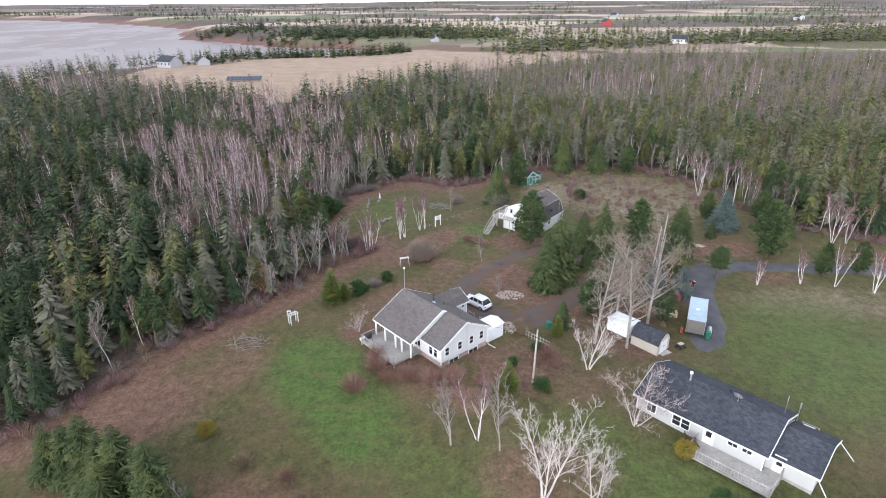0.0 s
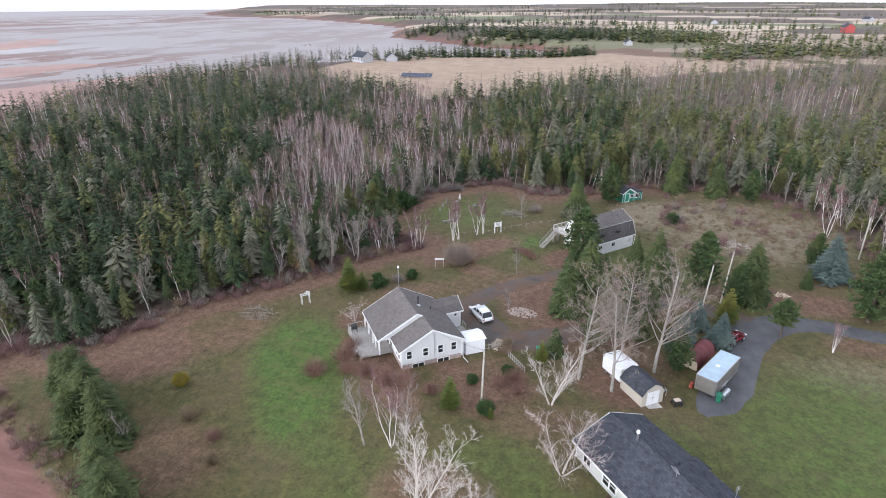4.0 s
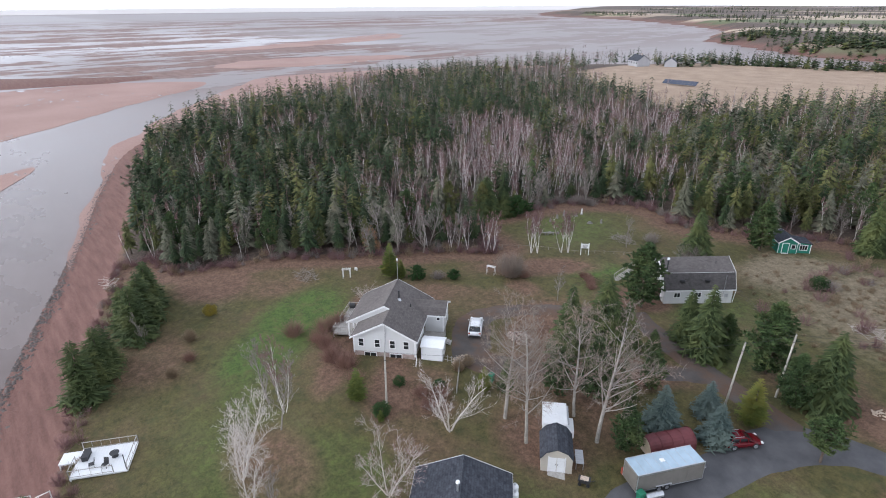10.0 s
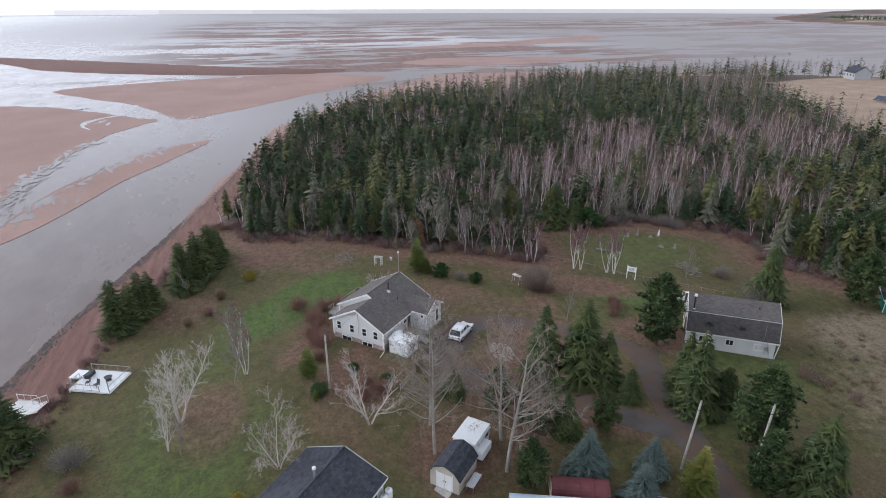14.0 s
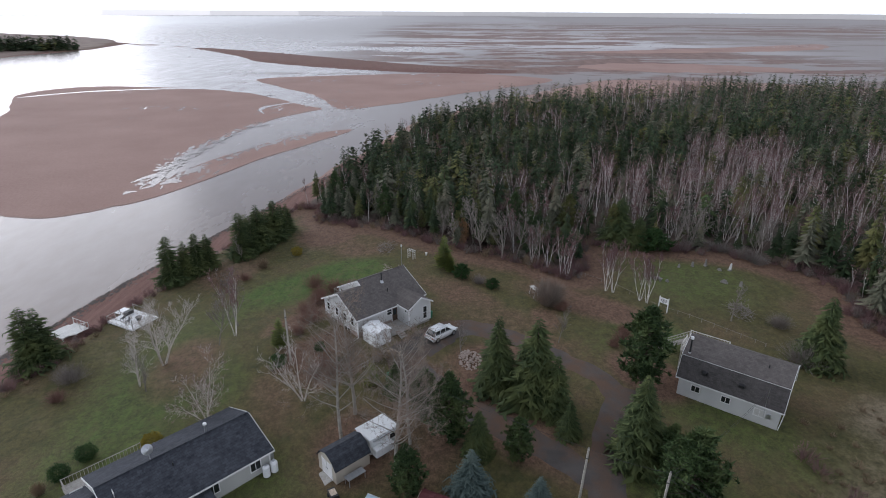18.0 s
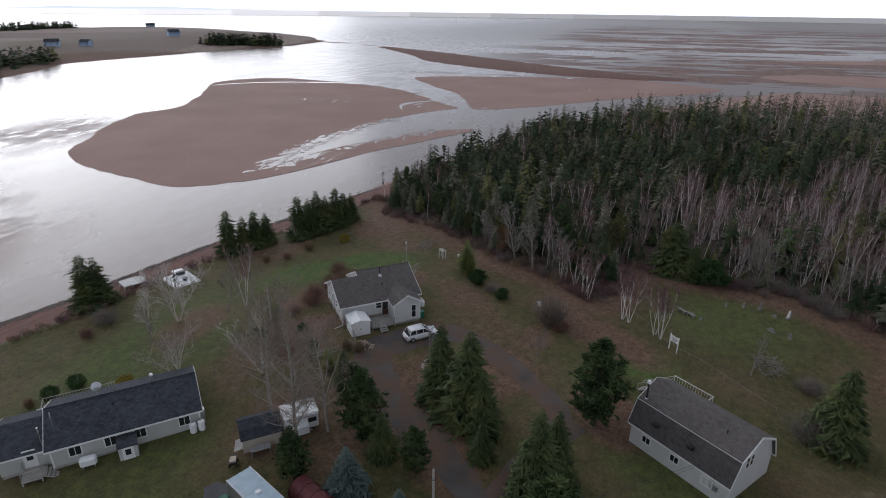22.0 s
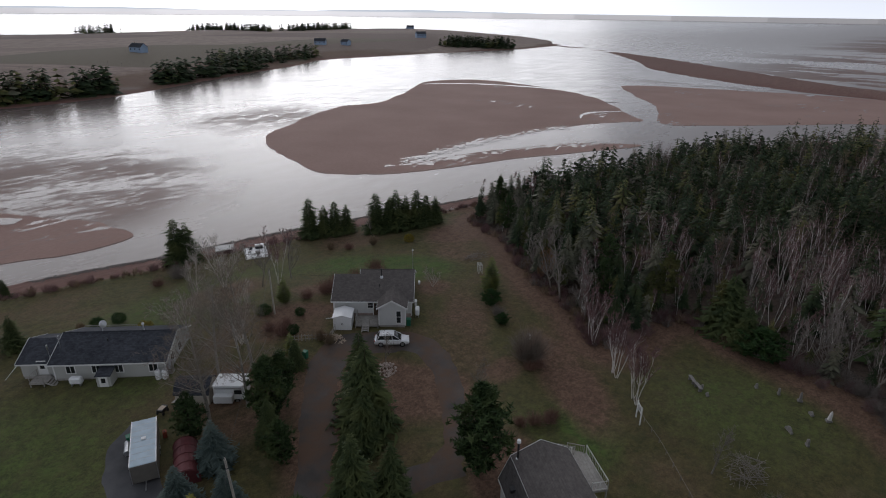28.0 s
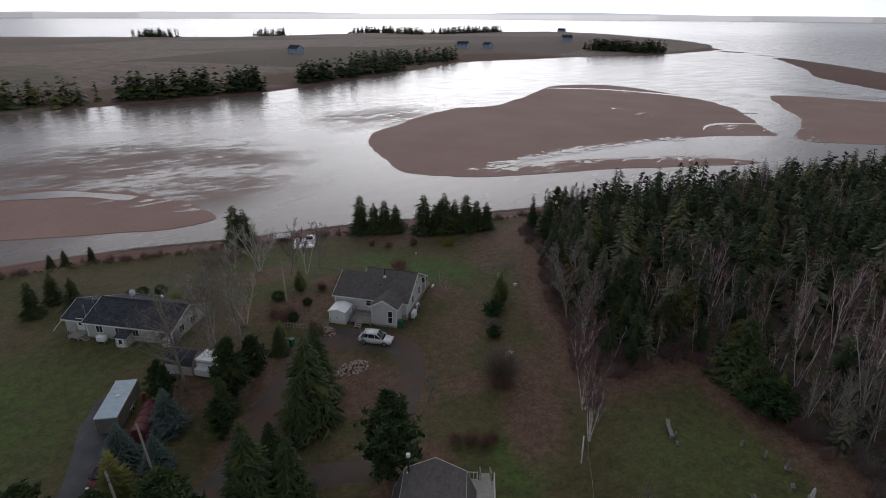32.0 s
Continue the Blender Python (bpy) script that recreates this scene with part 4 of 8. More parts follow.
for i, (x, y, h) in enumerate([(8.6, 24.0, 9.2), (6.8, 24.4, 8.2), (-16.2, 31.6, 8.6), (-18.6, 33.2, 6.8), (-20.6, 34.4, 7.4), (-22.8, 35.4, 6.4), (-27.0, 40.2, 8.8), (-31.0, 42.2, 9.0), (-35.4, 44.2, 8.4), (-40.2, 45.4, 6.2), (-29.0, 41.6, 6.8), (-33.2, 43.0, 7.4), (-37.8, 44.8, 6.8), (-31.6, 39.8, 7.0), (38.4, 13.6, 3.4), (40.8, 13.2, 3.0), (34.0, 15.0, 3.6), (38.3, 37.0, 5.4), (44, 36.5, 6), (41, 33, 5.5)]):
    plant("shorefir%d" % (i % 2), "fir_tree", x, y, h, "dark fir standing on the bank above the beach", group="firs along the shore", wide=1.15)
for kd, nm, x, y, h, lab in [("golden0", "garden_shrub", -26.4, 50.5, 1.7, "round yellow-green shrub alone on the lawn"),
        ("cedar0", "garden_shrub", 7.4, 55.9, 4.4, "tall yellow-green shrub below the house"), ("shrub0", "garden_shrub", 11.4, 56.6, 1.7, "green shrub at the foot of the utility pole"), ("cedar1", "garden_shrub", 12.1, 56.0, 1.5, "yellowish shrub at the foot of the utility pole"),
        ("shrub1", "garden_shrub", 8.4, 61.2, 1.3, "low green shrub along the house wall"), ("shrub0", "garden_shrub", 12.0, 64.5, 1.4, "low green shrub by the garden fence"), ("golden0", "round_shrub", 24.8, 46.8, 1.8, "round lime-green clipped shrub beside the deck"),
        ("shrub1", "garden_shrub", 26.0, 40.6, 1.8, "wide dark green hedge shrub by the bungalow"), ("shrub0", "garden_shrub", 28.6, 39.4, 1.6, "wide dark green hedge shrub by the bungalow"), ("tanmound0", "garden_shrub", 30.6, 38.6, 1.6, "orange-brown shrub by the bungalow deck"),
        ("yew0", "garden_shrub", -13.4, 80.4, 2.7, "dark green evergreen shrub at the edge of the woods"), ("greymound0", "bare_shrub", -11.2, 83.2, 2.0, "grey leafless shrub at the edge of the woods"), ("yew0", "garden_shrub", -9.6, 85.2, 1.9, "low dark green shrub at the edge of the woods"), ("oak0", "oak_sapling", -28.6, 81.0, 5.2, "young oak with withered tan leaves at the woods edge"), ("oak1", "oak_sapling", -26.6, 81.2, 2.6, "small oak with withered orange leaves at the woods edge"),
        ("redmound0", "bare_shrub", -11.0, 56.9, 3.0, "reddish leafless bush on the green lawn"), ("redmound1", "bare_shrub", -4.8, 58.6, 2.8, "rust-brown leafless bush beside the porch"), ("redmound0", "bare_shrub", -1.6, 57.6, 2.8, "rust-brown leafless bush below the house"), ("redmound1", "bare_shrub", 1.0, 58.2, 2.6, "rust-brown leafless bush below the house"),
        ("redmound0", "bare_shrub", -7.2, 58.4, 2.2, "rust-brown leafless bush beside the porch"), ("redmound1", "bare_shrub", 11.5, 62.2, 1.8, "rust-brown leafless bush in the garden bed"), ("lilac0", "bare_shrub", -4.2, 93.2, 5.4, "large grey leafless lilac bush on the lawn"), ("tanmound1", "bare_shrub", 10.4, 70.5, 1.8, "spiky tan leafless shrub beside the garden shed"), ("redmound0", "bare_shrub", -9.0, 63.0, 2.6, "rust-brown leafless bush beside the porch"), ("redmound1", "bare_shrub", -8.6, 60.6, 2.8, "rust-brown leafless bush beside the porch"), ("redmound0", "bare_shrub", 4.4, 57.6, 2.0, "rust-brown leafless bush below the house"), ("redmound1", "bare_shrub", 13.2, 63.6, 2.2, "rust-brown leafless hedge by the garden fence"), ("redmound0", "bare_shrub", 13.8, 61.4, 1.9, "rust-brown leafless hedge by the garden fence"),
        ("tanmound0", "bare_shrub", -13.8, 41.1, 1.8, "tan leafless bush on the lawn"), ("tanmound1", "bare_shrub", -20.9, 45.7, 2.2, "tan leafless bush on the lawn"), ("redmound0", "bare_shrub", -16.0, 44.0, 1.8, "pale leafless bush on the lawn"), ("tanmound0", "bare_shrub", 10.6, 68.8, 2.0, "tan leafless bush by the back gate"),
        ("redmound1", "bare_shrub", 4.2, 101.8, 1.4, "rust-red leafless bush on the lawn"), ("greymound1", "bare_shrub", 3.0, 124.0, 2.6, "grey leafless thicket in the graveyard"), ("greymound1", "bare_shrub", 12.0, 122.0, 4.2, "large grey leafless bush behind the garage"), ("greymound0", "bare_shrub", 32.2, 127.5, 2.6, "brown leafless bush in the rough field"),
        ("shrub1", "garden_shrub", 31.0, 126.5, 2.4, "olive shrub in the rough field"), ("greymound1", "bare_shrub", -27.6, 40.2, 2.6, "grey leafless thicket beside the shore firs"), ("redmound0", "bare_shrub", 16, 31.5, 2.0, "reddish leafless bush on the bank"), ("greymound0", "bare_shrub", 12, 30.8, 3.2, "grey leafless thicket on the bank")]:
    plant(kd, nm, x, y, h, lab, "shrub")

for i, (x, y, h) in enumerate([(-24.5, 84.5, 10.5), (-21.5, 88.0, 9.2), (-27.0, 80.2, 8.0), (-30.5, 77.4, 7.4), (-18.6, 93.6, 8.6), (-23.4, 91.0, 10.2), (-33.8, 73.0, 7.8), (-28.8, 83.4, 9.6)]):
    plant("grey%d" % (i % 3), "bare_tree", x, y, h, "large grey leafless tree in front of the spruces", group="grey trees by the woods", wide=1.25)
for x, y, h in [(-28.6, 110.6, 9.0), (-26.2, 113.6, 6.0), (-24.8, 116.0, 4.4)]:
    plant("yew0" if h < 5 else "spruce3", "spruce_tree", x, y, h, "dark low-branched spruce at the rim of the graveyard", group="spruces by the graveyard", wide=1.3)
for i, (x, y, h) in enumerate([(-24.8, 119.6, 8.2), (-25.0, 122.6, 9.4), (-25.8, 125.6, 8.0), (-23.6, 128.4, 9.8), (-18.8, 131.4, 8.8)]):
    plant("grey%d" % (i % 3), "bare_tree", x, y, h, "grey leafless tree at the rim of the graveyard", group="grey trees by the graveyard", wide=1.2)
for i, (x, y, h) in enumerate([(-24.0, 121.2, 2.2), (-24.6, 124.4, 2.6), (-22.8, 127.6, 2.4), (-19.6, 130.2, 2.6), (-17.0, 131.4, 2.2)]):
    plant("greymound%d" % (i % 2), "bare_shrub", x, y, h, "grey leafless thicket at the rim of the graveyard", "shrub", group="thickets by the graveyard", wide=1.3)
for i, (x, y, h) in enumerate([(7.6, 99.6, 1.5), (6.4, 100.8, 1.6), (5.2, 101.8, 1.5), (-2.4, 94.6, 1.5), (-3.6, 95.2, 1.4)]):
    plant("redmound%d" % (i % 2), "bare_shrub", x, y, h, "rust-red leafless bush on the lawn", "shrub", group="rust bushes on the lawn", wide=1.1)

# ---- the woods ----
rng = np.random.default_rng(7)


def scatter(step, x0, x1, y0, y1):
    X, Y = np.meshgrid(np.arange(x0, x1, step), np.arange(y0, y1, step))
    return (X + rng.uniform(-0.48, 0.48, X.shape) * step).ravel(), (Y + rng.uniform(-0.48, 0.48, Y.shape) * step).ravel()


def wooded(X, Y):
    dc, dl = signed(X, Y, CLEARING), signed(X, Y, LAND)
    hay = signed(X, Y, HAY)
    return (dc < -0.4) & (dl > 11.5) & (hay < -3), dc


def bunch(name, shapes, X, Y, S, mats, label, mixed=True, lean=0.0):
    """Many trees joined: for woods that nobody could count."""
    Z = on_ground(X, Y)
    out = Soup()
    pick = rng.integers(0, len(shapes), len(X))
    T = rng.uniform(0, 6.283, len(X))
    tone = rng.uniform(0, 0.999, len(X))
    near_rim = 0.17 * (1 - ss(-signed(X, Y, CLEARING), 2, 22)) * lean        # trees at the rim lean towards the open ground
    away = np.hypot(X + 2, Y - 112)
    lx, ly = near_rim * (-2 - X) / away, near_rim * (112 - Y) / away
    for i, (V, F, m) in enumerate(shapes):
        for j in np.nonzero(pick == i)[0]:
            c_, s_ = math.cos(T[j]), math.sin(T[j])
            W = V * S[j]
            W = np.stack([W[:, 0] * c_ - W[:, 1] * s_ + X[j] + W[:, 2] * lx[j], W[:, 0] * s_ + W[:, 1] * c_ + Y[j] + W[:, 2] * ly[j], W[:, 2] + Z[j]], 1)
            out.v.append(W)
            out.f.append(F + out.n)
            hue = ((9, 8, 8, 10, 8, 9, 8) if X[j] > 15 else (1, 1, 1, 1, 1, 9, 8) if X[j] < -60 else (1, 1, 1, 8, 1, 9, 8) if X[j] < -35 else (1, 1, 1, 8, 8, 9, 10))[int(tone[j] * 7)]
            out.m.append(np.where(m == 1, hue, np.where(m == 5, ((5, 6, 3, 6) if X[j] > 10 else (5, 5, 3, 6))[int(tone[j] * 40) % 4], m)) if mixed else m)
            out.n += len(W)
    V, F, m = out.get()
    ob = raw(name, V, F, mats, m)
    return tagged(ob, label, "woods", kind="stuff")


def birchy(X, Y):
    """How far the stand is of birch rather than spruce."""
    n = np.array([noise.noise(Vector((x * 0.022, y * 0.022, 3.3))) + 0.5 * noise.noise(Vector((x * 0.09, y * 0.09, 1.3))) for x, y in zip(X, Y)])
    stand = 0.35 * np.exp(-(((X + 44) / 20) ** 2 + ((Y - 126) / 34) ** 2)) + 0.7 * np.exp(-(dist_line(X, Y, [(-40, 104), (-36, 120), (-32, 136), (-22, 150), (-4, 164)]) / 13) ** 2) + 0.5 * np.exp(-(dist_line(X, Y, [(-58, 150), (-84, 172), (-74, 198), (-44, 196)]) / 15) ** 2) + 0.12 * ss(Y, 150, 300) * ss(-X, -20, 40)
    return n * 0.75 + stand


NEARM = [M["bark"], M["spruce"], M["birch"], M["redbrush"], M["greybark"], M["greybrush"], M["tanbrush"], M["shrub"], M["olive"], M["mossy"], M["pine"]]
near_con = [conifer(200 + i, 11, 2.5 + 0.3 * (i % 3), 18, 8, 0, low=0.1, ragged=0.5, trunk_sides=4, power=(0.72, 0.5, 0.6, 0.55)[i % 4], slim=(0.14, 0.25)) for i in range(7)] + [pine(210 + i, 10, 2.5, 18, low=0.2) for i in range(3)]
far_con = [conifer(220 + i, 11, 2.8, 8, 6, 0, low=0.2, ragged=0.4, trunk_sides=3, power=0.6) for i in range(6)] + [conifer(226 + i, 9.5, 2.7, 7, 6, 0, low=0.2, ragged=0.35, trunk_sides=3, droop=-0.1, power=0.55) for i in range(3)]
near_bir = [bare(240 + i, 10.5, 0.1, 1 + (i % 3), 0.17, 0.38, 15, 2, 3, up=0.42, depth=1, lean=0.06, first=0.38, kids=((12,), (8,), (6,))[i % 3], reach=(0.24, 0.42), haze=1.2, wob=0.09, w=0.022, lite=True) for i in range(6)]


def snag(seed, h):
    """A dead spruce: a grey stem with bare level boughs."""
    rng = random.Random(seed)
    s = Soup()
    tube(s, (0, 0, -0.3), (0, 0, h), 0.11, 0.03, 4, 4)
    for i in range(46):
        f = rng.uniform(0.25, 0.99)
        t, L = rng.uniform(0, 6.283), (1.9 * (1 - f) ** 0.6 + 0.25) * rng.uniform(0.5, 1.1)
        tip = np.array((math.cos(t) * L, math.sin(t) * L, h * f - 0.12 * L))
        b, u_ = np.array((0, 0, h * f)), np.array((-math.sin(t), math.cos(t), 0)) * 0.05
        s.add([b + u_, b - u_, tip, b + (0, 0, 0.07)], [(0, 1, 2), (0, 3, 2)], 9 if i % 3 else 5)
        e = b * 0.4 + tip * 0.6
        s.add([e + (0, 0, 0.05), e - (0, 0, 0.05), e + u_ * rng.choice((-11, 11)) + (tip - b) * 0.2], [(0, 1, 2)], 5)
    return s.get()


near_gry = [snag(246 + i, 8.5 + i) for i in range(2)] + [bare(250 + i, 9.5, 0.08, 1, 0.12, 0.5, 18, 4, 5, up=0.25, depth=1, lean=0.1, first=0.25, kids=(15,), reach=(0.16, 0.32), haze=1.25, wob=0.1, fine=1, w=0.02, lite=True) for i in range(6)]
far_bir = [bare(260 + i, 10.5, 0.08, 1 + i % 2, 0.12, 0.3, 16, 2, 3, up=0.35, depth=1, lean=0.06, first=0.4, kids=(6,), reach=(0.18, 0.34), haze=1.25, wob=0.06, w=0.028, lite=True) for i in range(4)]
far_gry = [bare(270 + i, 10.0, 0.08, 1, 0.12, 0.5, 11, 4, 5, up=0.3, depth=1, lean=0.06, first=0.25, kids=(6,), reach=(0.16, 0.32), haze=1.25, wob=0.1, fine=1, w=0.03, lite=True) for i in range(4)]

X, Y = scatter(2.8, -275, 140, 40, 300)
ok, dc = wooded(X, Y)
far = np.hypot(X + 5, Y - 85)
ok &= (far < 150) & (X < 0.75 * Y + 10)
X, Y, dc = X[ok], Y[ok], dc[ok]
B = birchy(X, Y)
u = rng.uniform(0, 1, len(X))
kind = np.where(B + 0.35 * (u - 0.5) > 0.36, 1, 0)
kind = np.where((kind == 1) & (rng.uniform(0, 1, len(X)) < np.where(X > 10, 0.75, 0.25)), 2, kind)
kind = np.where((kind == 0) & (rng.uniform(0, 1, len(X)) < np.where(X > 10, 0.28, 0.15)), 2, kind)
kind = np.where((kind == 0) & (rng.uniform(0, 1, len(X)) < 0.05), 1, kind)
mingle = rng.uniform(0, 1, len(X))
kind = np.where((kind == 1) & (mingle < 0.22), 0, kind)
rim = (dc > -3.2)
kind = np.where(rim & (rng.uniform(0, 1, len(X)) < 0.28), 1, kind)
order = np.argsort(-dc + 0.02 * np.hypot(X, Y - 80))
own = np.zeros(len(X), bool)
own[order[:300]] = True
hgt = rng.uniform(0.55, 1.08, len(X)) * (0.8 + 0.2 * ss(-dc, 0, 8))
for j in np.nonzero(own)[0]:
    t = int(kind[j])
    plant(("edge%d" % (j % 4) if j % 5 else "rimpine%d" % (j % 2), "rimbirch%d" % (j % 3), "grey%d" % (j % 3))[t], ("spruce_tree", "birch_tree", "bare_tree")[t], X[j], Y[j], float(hgt[j]) * (11, 9.5, 9)[t],
          ("ragged evergreen on the edge of the woods", "leaning white birch on the edge of the woods", "grey leafless tree on the edge of the woods")[t], group=("spruces along the woods", "birches along the woods", "bare trees along the woods")[t])
for t, shapes, lab in ((0, near_con, "dense dark spruce wood"), (1, near_bir, "leafless white birch wood with purplish twigs"), (2, near_gry, "leafless grey wood")):
    s = (kind == t) & ~own
    bunch("woods", shapes, X[s], Y[s], hgt[s], NEARM, lab, lean=1.0 if t else 0.3)

X, Y = scatter(4.3, -275, 420, 60, 480)
ok, dc = wooded(X, Y)
far = np.hypot(X + 5, Y - 85)
ok &= (far >= 150) & (far < 430) & (X < 0.8 * Y + 15)
ok &= (far < 280) | (rng.uniform(0, 1, len(X)) < 0.55)
X, Y = X[ok], Y[ok]
B = birchy(X, Y)
kind = np.where(B + 0.35 * (rng.uniform(0, 1, len(X)) - 0.5) > 0.3, 1, 0)
kind = np.where((kind == 1) & (rng.uniform(0, 1, len(X)) < 0.75), 2, kind)
kind = np.where((kind == 0) & (rng.uniform(0, 1, len(X)) < np.where(X > 10, 0.24 + 0.42 * ss(Y, 150, 240), 0.22)), 2, kind)
hgt = rng.uniform(0.65, 1.15, len(X))
for t, shapes, lab in ((0, far_con, "distant dark spruce wood"), (1, far_bir, "distant leafless birch wood"), (2, far_gry, "distant leafless grey wood")):
    s = kind == t
    bunch("woods", shapes, X[s], Y[s], hgt[s] * 1.05, NEARM, lab)

X, Y = scatter(4.6, -110, 90, 60, 200)
ok, dc = wooded(X, Y)
ok &= (birchy(X, Y) > 0.2)
bunch("woods", near_con[:7], X[ok], Y[ok], rng.uniform(0.18, 0.55, ok.sum()), NEARM, "young spruces under the leafless wood")

# underbrush along the rim of the woods, on the bank and in the rough field
brush = [twig_mound(330 + i, 1.2, 1.4, 110, 3 + 2 * (i % 2), 0.02) for i in range(4)]
tuft = [twig_mound(340 + i, 0.7, 0.6, 60, 6, 0.022) for i in range(3)]
rim_ = smooth_line(CLEARING[:88], 2)
X = np.repeat(rim_[:, 0], 5) + rng.normal(0, 1.5, len(rim_) * 5)
Y = np.repeat(rim_[:, 1], 5) + rng.normal(0, 1.5, len(rim_) * 5)
s = (signed(X, Y, LAND) > 11.5) & (signed(X, Y, CLEARING) < 1.6)
bunch("underbrush", brush, X[s], Y[s], rng.uniform(0.4, 1.2, s.sum()), NEARM, "brown leafless underbrush along the woods")
X, Y = rng.uniform(-60, 60, 6500), rng.uniform(10, 60, 6500)
dl = signed(X, Y, LAND)
s = (dl > 9.8) & (dl < 12.4)
bunch("underbrush", tuft + brush[:3], X[s], Y[s], rng.uniform(0.3, 1.1, s.sum()), NEARM, "tan grass and brush on the bank above the beach")
X, Y = rng.normal(44, 11, 420), rng.normal(128, 10, 420)
s = (signed(X, Y, CLEARING) > 1) & (Y > 108)
bunch("tall_grass", tuft, X[s], Y[s], rng.uniform(0.4, 1.3, s.sum()), NEARM, "dead tan grass and weeds in the rough field")
X, Y = rng.uniform(28, 60, 60), rng.uniform(112, 146, 60)
bunch("underbrush", brush, X, Y, rng.uniform(0.6, 1.5, 60), NEARM, "leafless brush in the rough field")
# ---- buildings: materials ----
M["white"] = siding("white_clapboard", (0.68, 0.68, 0.665))
M["grey_side"] = siding("pale_grey_clapboard", (0.53, 0.53, 0.505))
M["beige"] = siding("beige_clapboard", (0.55, 0.5, 0.42))
M["trim"] = plain("white_trim_paint", (0.8, 0.8, 0.79), 0.5, spread=0.06)
M["roof_brown"] = shingle_mat("brown_shingles", (0.08, 0.072, 0.068), (0.19, 0.17, 0.161))
M["roof_dark"] = shingle_mat("charcoal_shingles", (0.022, 0.025, 0.032), (0.1, 0.106, 0.122))
M["roof_slate"] = shingle_mat("grey_brown_shingles", (0.05, 0.047, 0.046), (0.15, 0.138, 0.133))
M["concrete"] = plain("concrete", (0.36, 0.34, 0.31), 0.9, grain=3, spread=0.25, bump=0.1)
M["foundation"] = plain("brownish_parged_foundation", (0.37, 0.29, 0.26), 0.9, grain=2.5, spread=0.3, bump=0.1)
M["deckwood"] = plain("weathered_grey_boards", (0.36, 0.34, 0.31), 0.85, grain=5, spread=0.25)
M["palewood"] = plain("pale_painted_boards", (0.66, 0.65, 0.62), 0.7, grain=5, spread=0.15)
M["darkwood"] = plain("dark_stained_wood", (0.09, 0.055, 0.035), 0.8, grain=5, spread=0.3)
M["pole"] = plain("weathered_pole_wood", (0.42, 0.39, 0.34), 0.9, grain=6, spread=0.25)
M["black"] = plain("black_metal", (0.03, 0.03, 0.032), 0.5, spread=0.2)
M["steel"] = plain("galvanised_steel", (0.55, 0.56, 0.58), 0.35, 0.8, spread=0.15)
M["plastic"] = plain("white_plastic", (0.82, 0.83, 0.83), 0.4, spread=0.05)
M["green"] = plain("green_plastic", (0.02, 0.16, 0.09), 0.5, spread=0.2)
M["greenpaint"] = plain("green_barn_paint", (0.015, 0.19, 0.13), 0.6, spread=0.2)
M["maroon"] = plain("maroon_canvas", (0.13, 0.032, 0.035), 0.65, grain=2, spread=0.25)
M["cream"] = plain("cream_canvas", (0.66, 0.56, 0.42), 0.8, grain=2, spread=0.15)
M["trailer"] = plain("taupe_trailer_panel", (0.2, 0.185, 0.165), 0.4, 0.2, grain=1.5, spread=0.15)
M["trailroof"] = plain("pale_blue_sheet_roof", (0.37, 0.48, 0.56), 0.3, grain=1.2, spread=0.15)
M["carwhite"] = plain("white_car_paint", (0.82, 0.83, 0.84), 0.22, spread=0.03)
M["carred"] = plain("dark_red_car_paint", (0.13, 0.007, 0.012), 0.2, spread=0.05)
M["tyre"] = plain("tyre_rubber", (0.02, 0.02, 0.02), 0.85, spread=0.2)
M["stone"] = plain("grey_gravestone", (0.24, 0.225, 0.21), 0.8, grain=8, spread=0.3, bump=0.2)
M["marble"] = plain("white_marble", (0.72, 0.71, 0.69), 0.6, grain=8, spread=0.12)
M["rock"] = plain("fieldstone", (0.44, 0.36, 0.31), 0.9, grain=5, spread=0.35, bump=0.3)
M["log"] = plain("split_firewood", (0.56, 0.46, 0.36), 0.9, grain=6, spread=0.35)
M["rust"] = plain("rust_red_paint", (0.33, 0.07, 0.04), 0.7, spread=0.3)
k = Mat("window_glass", 0.06)
k.color((0.025, 0.028, 0.03))
k.b.inputs["Specular IOR Level"].default_value = 0.6
M["glass"] = k.m
k = Mat("asphalt", 0.92)
f1, f2 = k.noise(22, 4), k.noise(0.5, 4)
k.color(k.mix(k.ramp(k.math("ADD", k.math("MULTIPLY", f1, 0.5), f2), 0.45, 1.05), (0.058, 0.058, 0.062), (0.12, 0.119, 0.124)))
k.bump(f1, 0.2, 0.01)
M["asphalt"] = k.m
k = Mat("gravel_drive", 0.95)
f1, f2 = k.noise(15, 5), k.noise(0.35, 4)
g = k.mix(k.ramp(k.math("ADD", k.math("MULTIPLY", f1, 0.6), f2), 0.5, 1.1), (0.055, 0.048, 0.044), (0.125, 0.11, 0.1))
k.color(k.mix(k.ramp(k.noise(0.22, 5, 0.65), 0.4, 0.62), g, k.mix(f1, (0.085, 0.052, 0.035), (0.165, 0.1, 0.066))))
k.bump(f1, 0.4, 0.03)
M["gravel"] = k.m


# ---- buildings: pieces ----
def thing(name, m, label, category, group=""):
    e = new(name)
    e.matrix_world = m
    return tagged(e, label, category, group)


